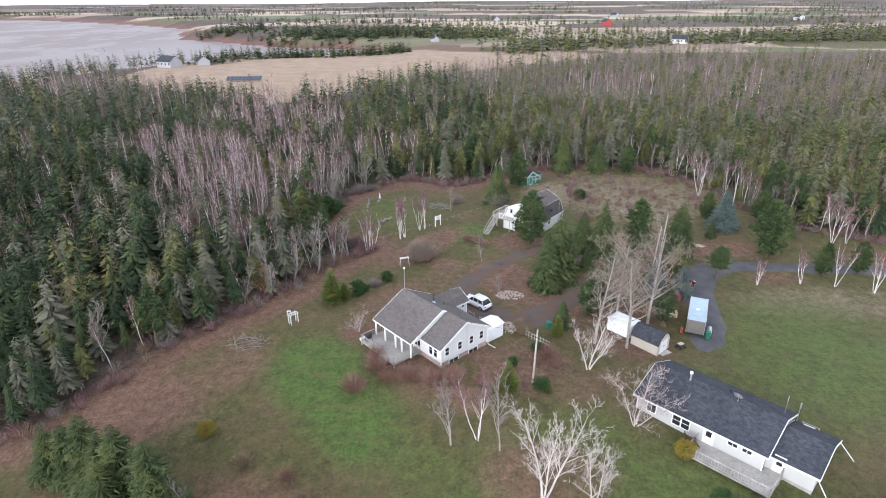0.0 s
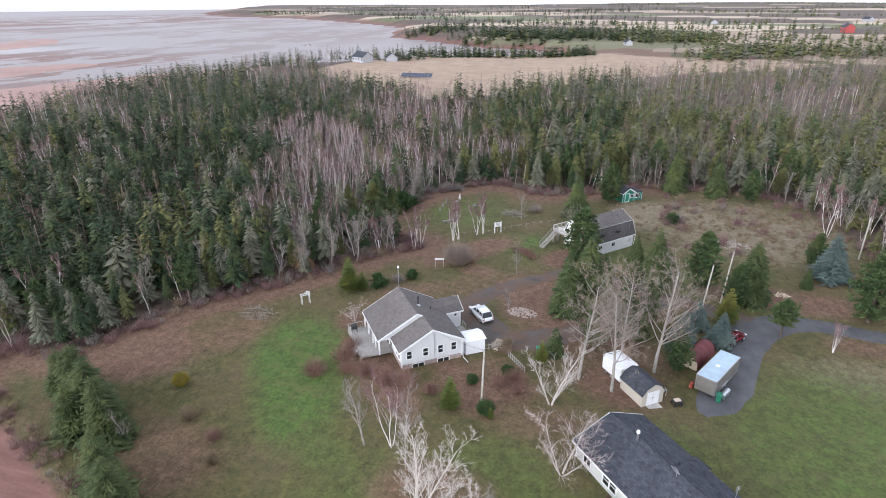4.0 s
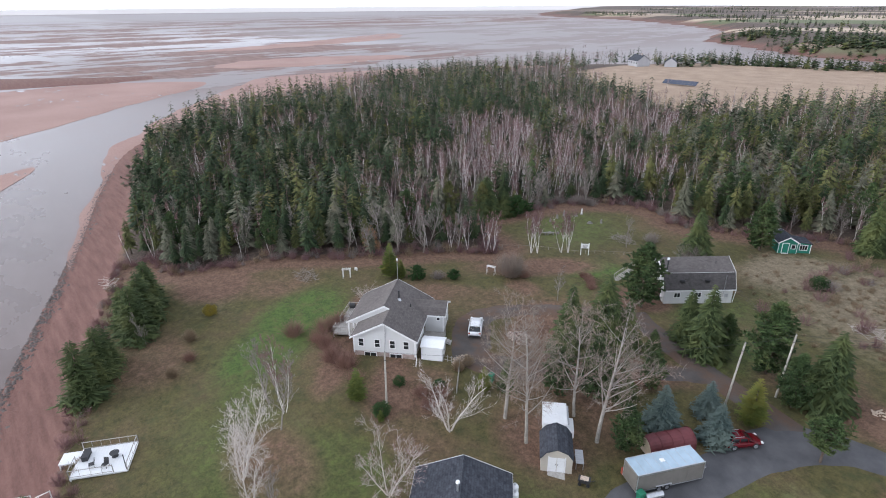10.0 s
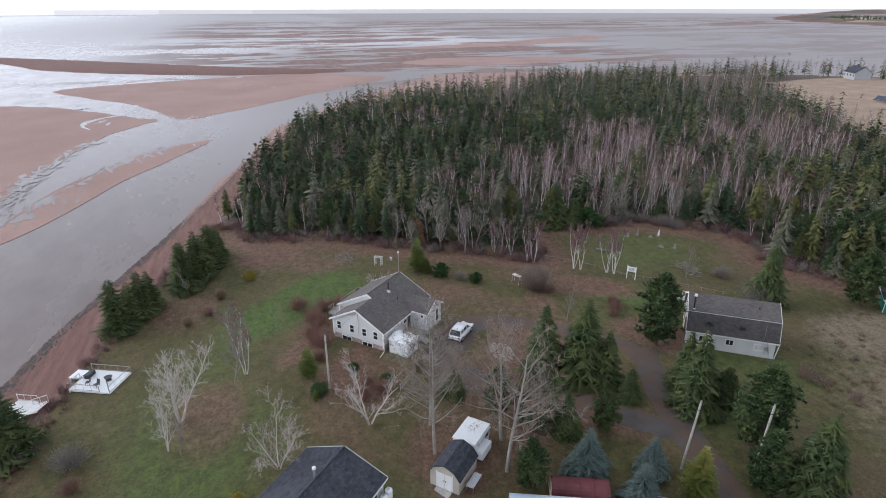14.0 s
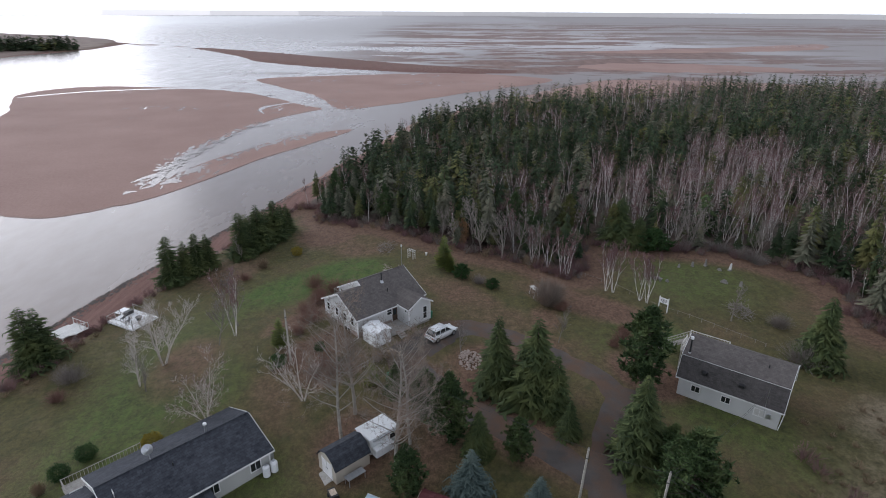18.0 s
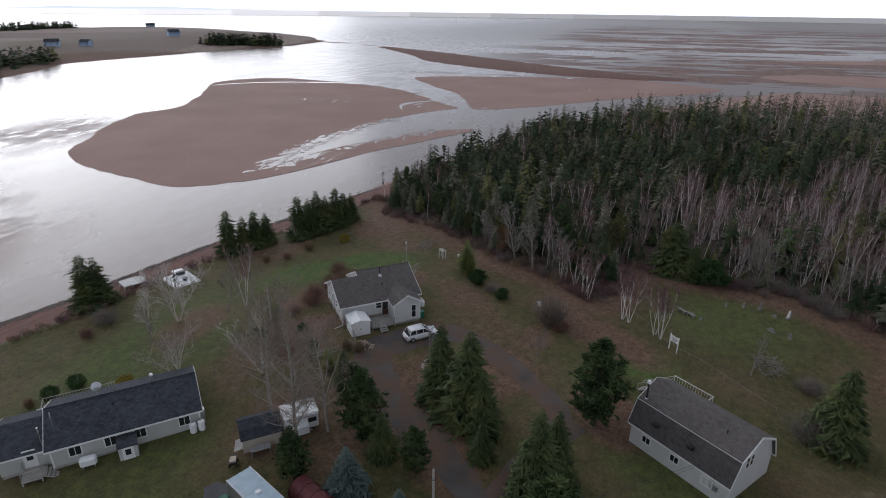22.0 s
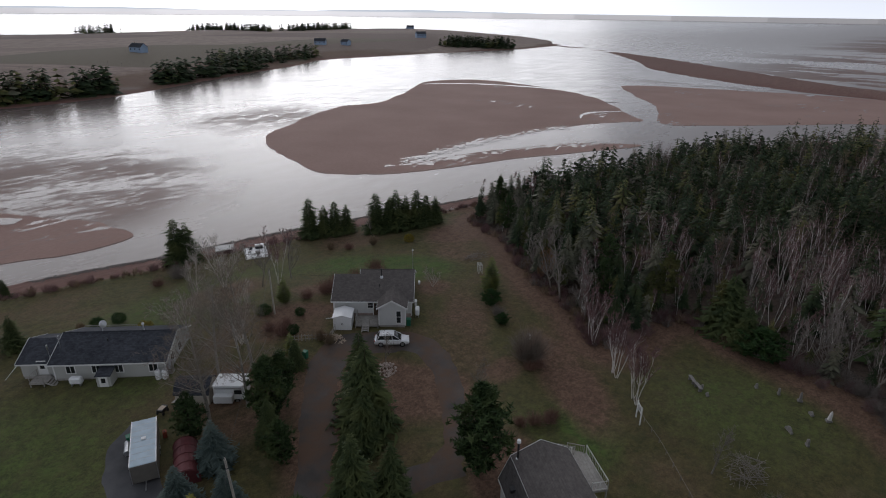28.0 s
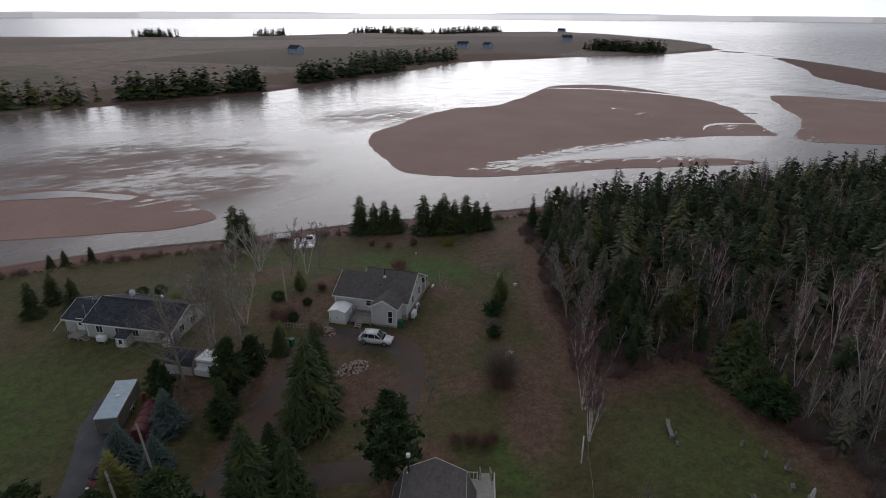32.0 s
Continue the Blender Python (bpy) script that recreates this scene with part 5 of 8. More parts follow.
def slab(name, parent, mat, a, b, y0, y1, th=0.16, trim=None, ends=(0, 1)):
    """A roof slope from its ridge a to its eave b (x, z), along y."""
    (xa, za), (xb, zb) = a, b
    ob = part(name, prism([(xa, za), (xb, zb), (xb, zb - th), (xa, za - th)], "y", y0, y1), mat, parent)
    if trim:
        part("fascia", box(xb - 0.03, xb + 0.03, y0, y1, zb - th - 0.06, zb - 0.03), trim, ob)
        for y in [(y0, y1)[i] for i in ends]:
            s = 1 if y == y1 else -1
            part("rake_board", prism([(xa, za + 0.015), (xb, zb + 0.015), (xb, zb - 0.22), (xa, za - 0.22)], "y", *sorted((y, y + 0.05 * s))), trim, ob)
    return ob


def window(parent, face, u, z, w, h, frame_mat=None, bars=0, level=0.0, name="window", glass=None):
    """A window on a wall. face: (axis, place, side) of the wall's outer plane; u: its middle along the wall."""
    ax, at_, sd = face
    fm = frame_mat or M["trim"]

    def bx(u0, u1, z0, z1, d0, d1):
        lo, hi = sorted((at_ + sd * d0, at_ + sd * d1))
        return box(lo, hi, u0, u1, z0, z1) if ax == "x" else box(u0, u1, lo, hi, z0, z1)

    t = 0.09
    fr = part(name, bx(u - w / 2 - t, u + w / 2 + t, z - h / 2 - t, z - h / 2, 0.0, 0.06), fm, parent)
    for b in (bx(u - w / 2 - t, u + w / 2 + t, z + h / 2, z + h / 2 + t, 0, 0.06), bx(u - w / 2 - t, u - w / 2, z - h / 2, z + h / 2, 0, 0.06), bx(u + w / 2, u + w / 2 + t, z - h / 2, z + h / 2, 0, 0.06)):
        part("frame", b, fm, fr)
    part("pane", bx(u - w / 2, u + w / 2, z - h / 2, z + h / 2, 0.0, 0.025), glass or M["glass"], fr)
    for i in range(bars):
        c_ = u - w / 2 + w * (i + 1) / (bars + 1)
        part("mullion", bx(c_ - 0.025, c_ + 0.025, z - h / 2, z + h / 2, 0.025, 0.05), fm, fr)
    if h > 0.8 and not bars:
        part("mullion", bx(u - w / 2, u + w / 2, z - 0.025, z + 0.025, 0.025, 0.05), fm, fr)
    return fr


def door(parent, face, u, z0, w, h, mat, pane=True):
    ax, at_, sd = face

    def bx(u0, u1, z0_, z1, d0, d1):
        lo, hi = sorted((at_ + sd * d0, at_ + sd * d1))
        return box(lo, hi, u0, u1, z0_, z1) if ax == "x" else box(u0, u1, lo, hi, z0_, z1)

    d = part("door", bx(u - w / 2, u + w / 2, z0, z0 + h, 0.0, 0.05), mat, parent)
    for b in (bx(u - w / 2 - 0.1, u - w / 2, z0, z0 + h + 0.1, 0, 0.07), bx(u + w / 2, u + w / 2 + 0.1, z0, z0 + h + 0.1, 0, 0.07), bx(u - w / 2, u + w / 2, z0 + h, z0 + h + 0.1, 0, 0.07)):
        part("frame", b, M["trim"], d)
    if pane:
        part("pane", bx(u - w * 0.3, u + w * 0.3, z0 + h * 0.45, z0 + h * 0.9, 0.05, 0.06), M["glass"], d)
    part("handle", bx(u + w * 0.36, u + w * 0.42, z0 + h * 0.45, z0 + h * 0.5, 0.05, 0.1), M["steel"], d)
    return d


def deck(parent, x0, x1, y0, y1, z, ground_z, mat, board=0.28, along="y"):
    """Deck boards on joists and posts."""
    base = part("deck_frame", box(x0 + 0.03, x1 - 0.03, y0 + 0.03, y1 - 0.03, z - 0.22, z - 0.04), mat, parent)
    n = int(((x1 - x0) if along == "y" else (y1 - y0)) / board)
    for i in range(n):
        if along == "y":
            a = x0 + (x1 - x0) * i / n
            b = box(a, a + (x1 - x0) / n - 0.02, y0, y1, z - 0.04, z)
        else:
            a = y0 + (y1 - y0) * i / n
            b = box(x0, x1, a, a + (y1 - y0) / n - 0.02, z - 0.04, z)
        part("board", b, mat, base)
    for x in (x0 + 0.1, x1 - 0.1):
        for y in (y0 + 0.1, y1 - 0.1):
            part("post", box(x - 0.06, x + 0.06, y - 0.06, y + 0.06, ground_z, z - 0.22), mat, base)
    return base


def railing(parent, pts, mat, h=0.95, gap=0.32):
    """Posts, rails and balusters along a line of (x, y, z)."""
    for (xa, ya, za), (xb, yb, zb) in zip(pts[:-1], pts[1:]):
        L = math.hypot(xb - xa, yb - ya)
        if L < 0.05:
            continue
        top = part("rail", rod((xa, ya, za + h), (xb, yb, zb + h), 0.05, sides=4), mat, parent)
        part("lower_rail", rod((xa, ya, za + 0.12), (xb, yb, zb + 0.12), 0.035, sides=4), mat, top)
        n = max(1, int(L / gap))
        for i in range(n + 1):
            f = i / n
            x, y, z = xa + (xb - xa) * f, ya + (yb - ya) * f, za + (zb - za) * f
            big = i in (0, n)
            part("rail_post" if big else "baluster", rod((x, y, z), (x, y, z + h + (0.06 if big else 0)), 0.055 if big else 0.02, sides=4), mat, top)


def stairs(parent, x0, x1, y0, y1, z0, z1, mat, n, run="x"):
    """A straight flight from (first edge, z0) to (last edge, z1)."""
    for i in range(n):
        f0, f1 = i / n, (i + 1) / n
        z = z0 + (z1 - z0) * f1
        if run == "x":
            a, b = sorted((x0 + (x1 - x0) * f0, x0 + (x1 - x0) * f1))
            part("step", box(a, b, y0, y1, z - 0.05, z), mat, parent)
        else:
            a, b = sorted((y0 + (y1 - y0) * f0, y0 + (y1 - y0) * f1))
            part("step", box(x0, x1, a, b, z - 0.05, z), mat, parent)
    for e in ((y0, y1) if run == "x" else (x0, x1)):
        if run == "x":
            part("stringer", rod((x0, e, z0 - 0.05), (x1, e, z1 - 0.1), 0.09, sides=4), mat, parent)
        else:
            part("stringer", rod((e, y0, z0 - 0.05), (e, y1, z1 - 0.1), 0.09, sides=4), mat, parent)


# ---- the white house ----
H = pose(2.49, 63.1, 0, 0, 0, 41.1)
house = thing("house", H, "white clapboard house with a brown shingle roof and a covered porch", "house")
PITCH, RZ, RX = 0.53, 5.75, -0.77
NE, SW = (4.45, RZ - PITCH * (4.45 - RX)), (-6.1, RZ - PITCH * (RX + 6.1))
part("wall", prism([(-4.05, 0.85), (4.05, 0.85), (4.05, 3.05), (0, 5.15), (-4.05, 3.0)], "y", 0.0, 3.5), M["white"], house)
part("wall", prism([(-4.05, 0.85), (4.05, 0.85), (4.05, 3.05), (RX, 5.55), (-4.05, 3.85)], "y", 3.5, 11.3), M["white"], house)
part("foundation", box(-4.0, 4.0, 0.06, 11.24, -0.9, 0.85), M["foundation"], house)
slab("roof", house, M["roof_brown"], (RX, RZ), NE, 3.45, 11.65, trim=M["trim"], ends=(1,))
slab("roof", house, M["roof_brown"], (RX, RZ), SW, 3.4, 11.65, trim=M["trim"])
slab("roof", house, M["roof_brown"], (0.02, RZ - PITCH * 0.79), NE, -0.35, 3.446, trim=M["trim"], ends=(0,))
part("rake_board", prism([(RX, RZ + 0.015), (0.02, RZ - PITCH * 0.79 + 0.015), (0.02, RZ - PITCH * 0.79 - 0.2), (RX, RZ - 0.22)], "y", 3.39, 3.445), M["trim"], house)
slab("roof", house, M["roof_brown"], (0.02, RZ - PITCH * 0.79), (-4.45, RZ - PITCH * 0.79 - 0.53 * 4.47), -0.35, 3.5, trim=M["trim"], ends=(0,))
part("ridge_cap", rod((RX, 3.4, RZ + 0.02), (RX, 11.65, RZ + 0.02), 0.07, sides=6), M["roof_brown"], house)
part("corner_board", box(-4.12, -3.95, -0.03, 0.1, 0.5, 3.0), M["trim"], house)
part("corner_board", box(3.95, 4.12, -0.03, 0.1, 0.5, 3.0), M["trim"], house)
part("corner_board", box(3.95, 4.12, 11.2, 11.34, 0.5, 3.0), M["trim"], house)
part("downpipe", rod((4.2, -0.05, 3.0), (4.2, -0.05, 0.2), 0.05), M["trim"], house)
part("downpipe", rod((4.2, -0.05, 0.2), (4.4, -1.3, 0.05), 0.05), M["trim"], house)
part("service_mast", rod((0.25, -0.12, 1.2), (0.25, -0.12, 5.1), 0.035), M["steel"], house)
for u in (-3.05, -0.9, 1.1, 2.9):
    window(house, ("y", 0.0, -1), u, 2.15, 0.62, 1.05)
for u in (-1.9, 1.5):
    window(house, ("y", 0.06, -1), u, 0.36, 1.5, 0.62, bars=1)
for u in (1.0, 1.9):
    window(house, ("x", -4.05, -1), u, 2.0, 0.62, 1.4)
window(house, ("x", 4.05, 1), 5.3, 2.2, 0.8, 0.9)
door(house, ("x", -4.05, -1), 6.0, 0.62, 0.95, 2.05, M["darkwood"])
for u in (4.6, 8.0, 9.8):
    window(house, ("x", -4.05, -1), u, 1.9, 1.1, 1.3, bars=1)
for u in (-2.2, 1.2):
    window(house, ("y", 11.3, 1), u, 2.1, 0.9, 1.2)
window(house, ("y", 11.3, 1), -0.6, 4.2, 0.6, 0.6)
# the entry at the back, under its own small gable
part("wall", prism([(6.75, 0.3), (10.5, 0.3), (10.5, 3.1), (8.62, 4.2), (6.75, 3.1)], "x", 4.05, 6.6), M["white"], house)
part("foundation", box(4.05, 6.55, 6.8, 10.45, -0.5, 0.3), M["concrete"], house)
for sgn in (-1, 1):
    a = (8.62, 4.42)
    b = (8.62 + sgn * 2.2, 4.42 - 0.57 * 2.2)
    r = part("roof", prism([a, b, (b[0], b[1] - 0.16), (a[0], a[1] - 0.16)], "x", 1.2, 6.95), M["roof_brown"], house)
    part("rake_board", prism([(a[0], a[1] + 0.015), (b[0], b[1] + 0.015), (b[0], b[1] - 0.22), (a[0], a[1] - 0.22)], "x", 6.95, 7.0), M["trim"], r)
    part("fascia", box(4.4, 6.95, b[1] * 0 + b[0] - 0.03, b[0] + 0.03, b[1] - 0.24, b[1] - 0.03), M["trim"], r)
window(house, ("x", 6.6, 1), 9.55, 1.65, 0.6, 1.85)
window(house, ("y", 6.75, -1), 5.9, 2.5, 0.35, 0.35)
door(house, ("x", 4.05, 1), 6.2, 0.55, 0.9, 2.0, M["darkwood"])
for y in (6.75, 10.5):
    part("corner_board", box(6.52, 6.66, y - 0.07, y + 0.07, 0.3, 3.0), M["trim"], house)
# flues
fl = part("flue", rod((0.49, 6.7, 5.0), (0.49, 6.7, 6.25), 0.1, sides=10), M["black"], house)
part("flue_cap", rod((0.49, 6.7, 6.25), (0.49, 6.7, 6.45), 0.17, 0.12, 10), M["black"], fl)
part("flashing", rod((0.49, 6.7, 4.95), (0.49, 6.7, 5.3), 0.34, 0.14, 8), M["steel"], fl)
part("vent_pipe", rod((2.13, 6.5, 4.1), (2.13, 6.5, 4.72), 0.06), M["black"], house)
# porch
deck(house, -8.4, -4.07, 4.0, 11.4, 0.62, -0.6, M["deckwood"], along="x")
for y in (3.7, 5.6, 6.9, 9.2, 11.3):
    part("porch_post", box(-5.98, -5.8, y - 0.09, y + 0.09, 0.62, 2.72), M["trim"], house)
part("porch_beam", box(-6.0, -5.78, 3.6, 11.4, 2.62, 2.78), M["trim"], house)
part("porch_gable", prism([(-5.9, 2.75), (-4.05, 2.75), (-4.05, 3.75)], "y", 3.52, 3.6), M["white"], house)
railing(house, [(-8.3, 7.0, 0.62), (-8.3, 11.3, 0.62), (-4.2, 11.3, 0.62)], M["deckwood"])
railing(house, [(-4.2, 4.1, 0.62), (-8.3, 4.1, 0.62), (-8.3, 5.2, 0.62)], M["deckwood"])
stairs(house, -10.0, -8.4, 5.3, 6.9, -0.5, 0.6, M["deckwood"], 6)
# back deck
deck(house, 4.1, 7.0, 3.3, 6.7, 0.5, -0.3, M["deckwood"])
railing(house, [(6.9, 6.6, 0.5), (6.9, 5.4, 0.5)], M["deckwood"], 0.9)
railing(house, [(6.9, 4.3, 0.5), (6.9, 3.4, 0.5), (4.2, 3.4, 0.5)], M["deckwood"], 0.9)
stairs(house, 8.0, 7.0, 4.4, 5.3, 0.05, 0.5, M["deckwood"], 3)


def at_house(x, y, z=0.0, rz=0.0):
    return H @ pose(x, y, z, 0, 0, rz)


shed = thing("garden_shed", at_house(4.75, 0.35), "white plastic garden shed with a shallow gable roof", "shed")
part("wall", prism([(0, 0), (2.55, 0), (2.55, 1.95), (1.27, 2.3), (0, 1.95)], "x", 0.0, 2.75), M["plastic"], shed)
for a, b in (((1.27, 2.4), (-0.12, 2.0)), ((1.27, 2.4), (2.67, 2.0))):
    part("roof", prism([a, b, (b[0], b[1] - 0.07), (a[0], a[1] - 0.07)], "x", -0.12, 2.9), M["plastic"], shed)
for y in (0.72, 1.28):
    d = part("door", box(2.75, 2.79, y, y + 0.54, 0.1, 1.85), M["plastic"], shed)
    part("handle", box(2.79, 2.82, y + (0.44 if y < 1 else 0.04), y + (0.5 if y < 1 else 0.1), 0.9, 1.1), M["black"], d)
for y in (0.2, 0.55, 1.95, 2.3):
    part("panel_rib", box(2.75, 2.765, y, y + 0.06, 0.1, 1.9), M["plastic"], shed)

bbq = thing("barbecue", at_house(-7.6, 10.6, 0.62), "dark grey gas barbecue under a cover on the porch", "barbecue")
part("body", box(-0.4, 0.4, -0.3, 0.3, 0.45, 0.9, 0.05), M["black"], bbq)
part("lid", rod((-0.4, 0, 0.9), (0.4, 0, 0.9), 0.28, sides=12), M["black"], bbq)
for x in (-0.35, 0.35):
    for y in (-0.25, 0.25):
        part("leg", box(x - 0.03, x + 0.03, y - 0.03, y + 0.03, 0, 0.45), M["black"], bbq)
tank = thing("propane_tank", at_house(-7.6, 12.1) @ Matrix.Scale(0.6, 4), "white propane tank lying beside the porch", "tank")
part("shell", rod((-0.7, 0, 0.55), (0.7, 0, 0.55), 0.32, sides=14), M["plastic"], tank)
for x in (-0.45, 0.45):
    part("foot", box(x - 0.06, x + 0.06, -0.25, 0.25, 0, 0.3), M["concrete"], tank)
oil = thing("oil_tank", at_house(3.2, 12.1), "white upright oil tank beside the house wall", "tank")
part("shell", box(-0.7, 0.7, -0.32, 0.32, 0.3, 1.35, 0.14), M["plastic"], oil)
for x in (-0.55, 0.55):
    for y in (-0.2, 0.2):
        part("leg", rod((x, y, -0.05), (x, y, 0.34), 0.03, sides=6), M["steel"], oil)
hp = thing("heat_pump", at_house(0.2, 11.8), "pale heat pump unit on a stand against the house", "heat pump")
part("case", box(-0.45, 0.45, -0.18, 0.18, 0.3, 1.0, 0.03), M["plastic"], hp)
part("fan_grille", rod((0.1, 0.18, 0.65), (0.1, 0.21, 0.65), 0.27, sides=16), M["black"], hp)
for x in (-0.35, 0.35):
    part("leg", box(x - 0.03, x + 0.03, -0.15, 0.15, -0.05, 0.3), M["steel"], hp)
bin_ = thing("wheelie_bin", at_house(6.0, 10.95), "green wheeled bin beside the back entry", "bin")
part("body", prism([(-0.25, 0), (0.25, 0), (0.31, 1.0), (-0.31, 1.0)], "y", -0.3, 0.3), M["green"], bin_)
part("lid", box(-0.33, 0.33, -0.34, 0.34, 1.0, 1.07, 0.02), M["green"], bin_)
copy_thing(bin_, pose(14.6, 70.6, gz(14.6, 70.6), 0, 0, 20))

# ---- the bungalow ----
BG = pose(33.9, 46.4, 0, 0, 0, 44.7)
bung = thing("bungalow", BG, "long pale bungalow with a charcoal shingle roof and a wooden deck", "house")
ZB, EV, RD = -1.5, 1.15, 3.05
part("wall", prism([(-3.25, ZB + 0.4), (5.25, ZB + 0.4), (5.25, EV + 0.1), (1.0, RD - 0.15), (-3.25, EV + 0.1)], "y", 0.2, 13.7), M["grey_side"], bung)
part("foundation", box(-3.2, 5.2, 0.25, 13.65, ZB - 0.5, ZB + 0.4), M["concrete"], bung)
slab("roof", bung, M["roof_dark"], (1.0, RD), (-3.65, EV), -0.2, 14.1, trim=M["trim"])
slab("roof", bung, M["roof_dark"], (1.0, RD), (5.65, EV), -0.2, 14.1, trim=M["trim"])
part("ridge_cap", rod((1, -0.2, RD + 0.02), (1, 14.1, RD + 0.02), 0.07, sides=6), M["roof_dark"], bung)
part("wall", prism([(-2.4, ZB + 0.3), (4.4, ZB + 0.3), (4.4, 0.85), (1.0, 2.2), (-2.4, 0.85)], "y", -4.2, 0.2), M["grey_side"], bung)
part("foundation", box(-2.35, 4.35, -4.15, 0.2, ZB - 0.8, ZB + 0.3), M["concrete"], bung)
slab("roof", bung, M["roof_dark"], (1.0, 2.38), (-2.75, 0.8), -4.55, -0.2, trim=M["trim"])
slab("roof", bung, M["roof_dark"], (1.0, 2.38), (4.75, 0.8), -4.55, -0.2, trim=M["trim"])
for y in (0.2, 13.7):
    for x in (-3.25, 5.25):
        part("corner_board", box(x - 0.07, x + 0.07, y - 0.07, y + 0.07, ZB + 0.3, EV), M["trim"], bung)
SWF, NEF = ("x", -3.25, -1), ("x", 5.25, 1)
for u, w, h in ((12.0, 1.0, 1.0), (9.1, 0.85, 1.2), (8.1, 0.85, 1.2)):
    window(bung, SWF, u, 0.1, w, h, bars=1 if w > 0.9 else 0)
for u in (3.2, 1.8):
    window(bung, SWF, u, 0.45, 0.9, 0.45, bars=1)
door(bung, SWF, 5.6, -0.95, 0.95, 2.0, M["trim"])
door(bung, ("x", -2.4, -1), -1.0, -0.95, 0.9, 1.9, M["trim"])
for u in (12.2, 8.0, 5.3, 2.2):
    window(bung, NEF, u, 0.15, 1.0, 1.0, bars=1)
for u in (2.9, 0.2):
    window(bung, ("y", 13.7, 1), u, 0.2, 1.0, 1.1, bars=1)
window(bung, ("y", -4.2, -1), 2.2, 0.0, 0.8, 0.8)
door(bung, ("x", 4.4, 1), -1.6, -0.95, 0.9, 1.9, M["trim"])
for y in (9.8,):
    st = part("flue", rod((0.75, y, 2.7), (0.75, y, 3.55 + 0.3 * (y < 10)), 0.11, sides=10), M["steel"], bung)
    part("flue_cap", rod((0.75, y, 3.55 + 0.3 * (y < 10)), (0.75, y, 3.75 + 0.3 * (y < 10)), 0.2, 0.16, 10), M["plastic"], st)
part("vent_pipe", rod((2.4, 5.9, 2.2), (2.4, 5.9, 2.85), 0.07), M["black"], bung)
dish = part("satellite_dish", rod((0.7, 4.6, 2.8), (0.5, 4.6, 3.7), 0.03), M["steel"], bung, "round grey satellite dish on a short mast")
bm = bmesh.new()
bmesh.ops.create_cone(bm, cap_ends=False, segments=18, radius1=0.5, radius2=0.12, depth=0.16, matrix=pose(0.42, 4.6, 3.85, 0, 62, 0))
bmesh.ops.create_circle(bm, cap_ends=True, segments=18, radius=0.12, matrix=pose(0.48, 4.6, 3.87, 0, 62, 0))
part("reflector", bm, M["steel"], dish)
ant = part("antenna_mast", rod((3.6, 0.7, 1.6), (3.6, 0.7, 4.1), 0.025), M["steel"], bung)
for z in (3.6, 3.8, 4.0):
    part("element", rod((3.3, 0.7, z), (3.9, 0.7, z), 0.012, sides=4), M["steel"], ant)
ant2 = part("antenna_mast", rod((4.4, -0.4, 1.0), (4.4, -0.4, 3.2), 0.025), M["steel"], bung)
part("element", box(4.3, 4.5, -0.46, -0.34, 2.7, 3.3), M["steel"], ant2)
part("downpipe", rod((-2.7, -4.3, 0.7), (-2.6, -5.6, -1.3), 0.045), M["trim"], bung)
part("downpipe", rod((4.7, -4.3, 0.7), (5.0, -6.0, -1.2), 0.045), M["trim"], bung)
deck(bung, -6.3, -3.3, -1.6, 6.7, -0.95, -1.9, M["deckwood"])
deck(bung, -3.3, -2.45, -1.6, 0.1, -0.95, -1.9, M["deckwood"])
railing(bung, [(-6.2, 5.6, -0.95), (-6.2, -1.5, -0.95), (-2.5, -1.5, -0.95)], M["deckwood"], 0.9)
railing(bung, [(-3.4, 6.6, -0.95), (-5.2, 6.6, -0.95)], M["deckwood"], 0.9)
# back steps, porch box and tanks on the other side
deck(bung, 4.5, 6.4, -2.4, -0.6, -0.95, -1.9, M["deckwood"])
railing(bung, [(6.3, -0.7, -0.95), (6.3, -2.3, -0.95), (4.6, -2.3, -0.95)], M["deckwood"], 0.9)
stairs(bung, 4.9, 6.2, 0.6, -0.6, -1.6, -0.95, M["deckwood"], 4, run="y")
vest = part("cellar_porch", prism([(5.25, -1.6), (6.9, -1.6), (6.9, 0.1), (5.25, 0.5)], "y", 5.9, 7.6), M["grey_side"], bung)
part("porch_roof", prism([(5.25, 0.58), (7.0, 0.16), (7.0, 0.1), (5.25, 0.5)], "y", 5.8, 7.7), M["roof_dark"], vest)
door(bung, ("x", 6.9, 1), 6.75, -1.5, 0.85, 1.5, M["trim"])
part("chimney_box", box(4.3, 5.0, 13.72, 14.3, -1.5, 0.6), M["steel"], bung)


def at_bung(x, y, rz=0.0, dz=0.0):
    p = BG @ Vector((x, y, 0))
    return pose(p.x, p.y, gz(p.x, p.y) + dz, 0, 0, 44.7 + rz)


pt = thing("propane_tank", at_bung(5.9, 12.9), "tall white propane cylinder against the bungalow", "tank", "propane cylinders")
part("shell", rod((0, 0, 0.1), (0, 0, 1.15), 0.36, sides=16), M["plastic"], pt)
part("dome", rod((0, 0, 1.15), (0, 0, 1.32), 0.36, 0.14, 16), M["plastic"], pt)
part("valve_guard", rod((0, 0, 1.3), (0, 0, 1.45), 0.13, sides=10), M["steel"], pt)
part("foot_ring", rod((0, 0, 0), (0, 0, 0.1), 0.28, sides=12), M["steel"], pt)
copy_thing(pt, at_bung(5.9, 13.75))
ht = thing("oil_tank", at_bung(6.3, 3.2), "white oil tank lying beside the bungalow", "tank")
part("shell", box(-0.4, 0.4, -0.75, 0.75, 0.25, 1.2, 0.18), M["plastic"], ht)
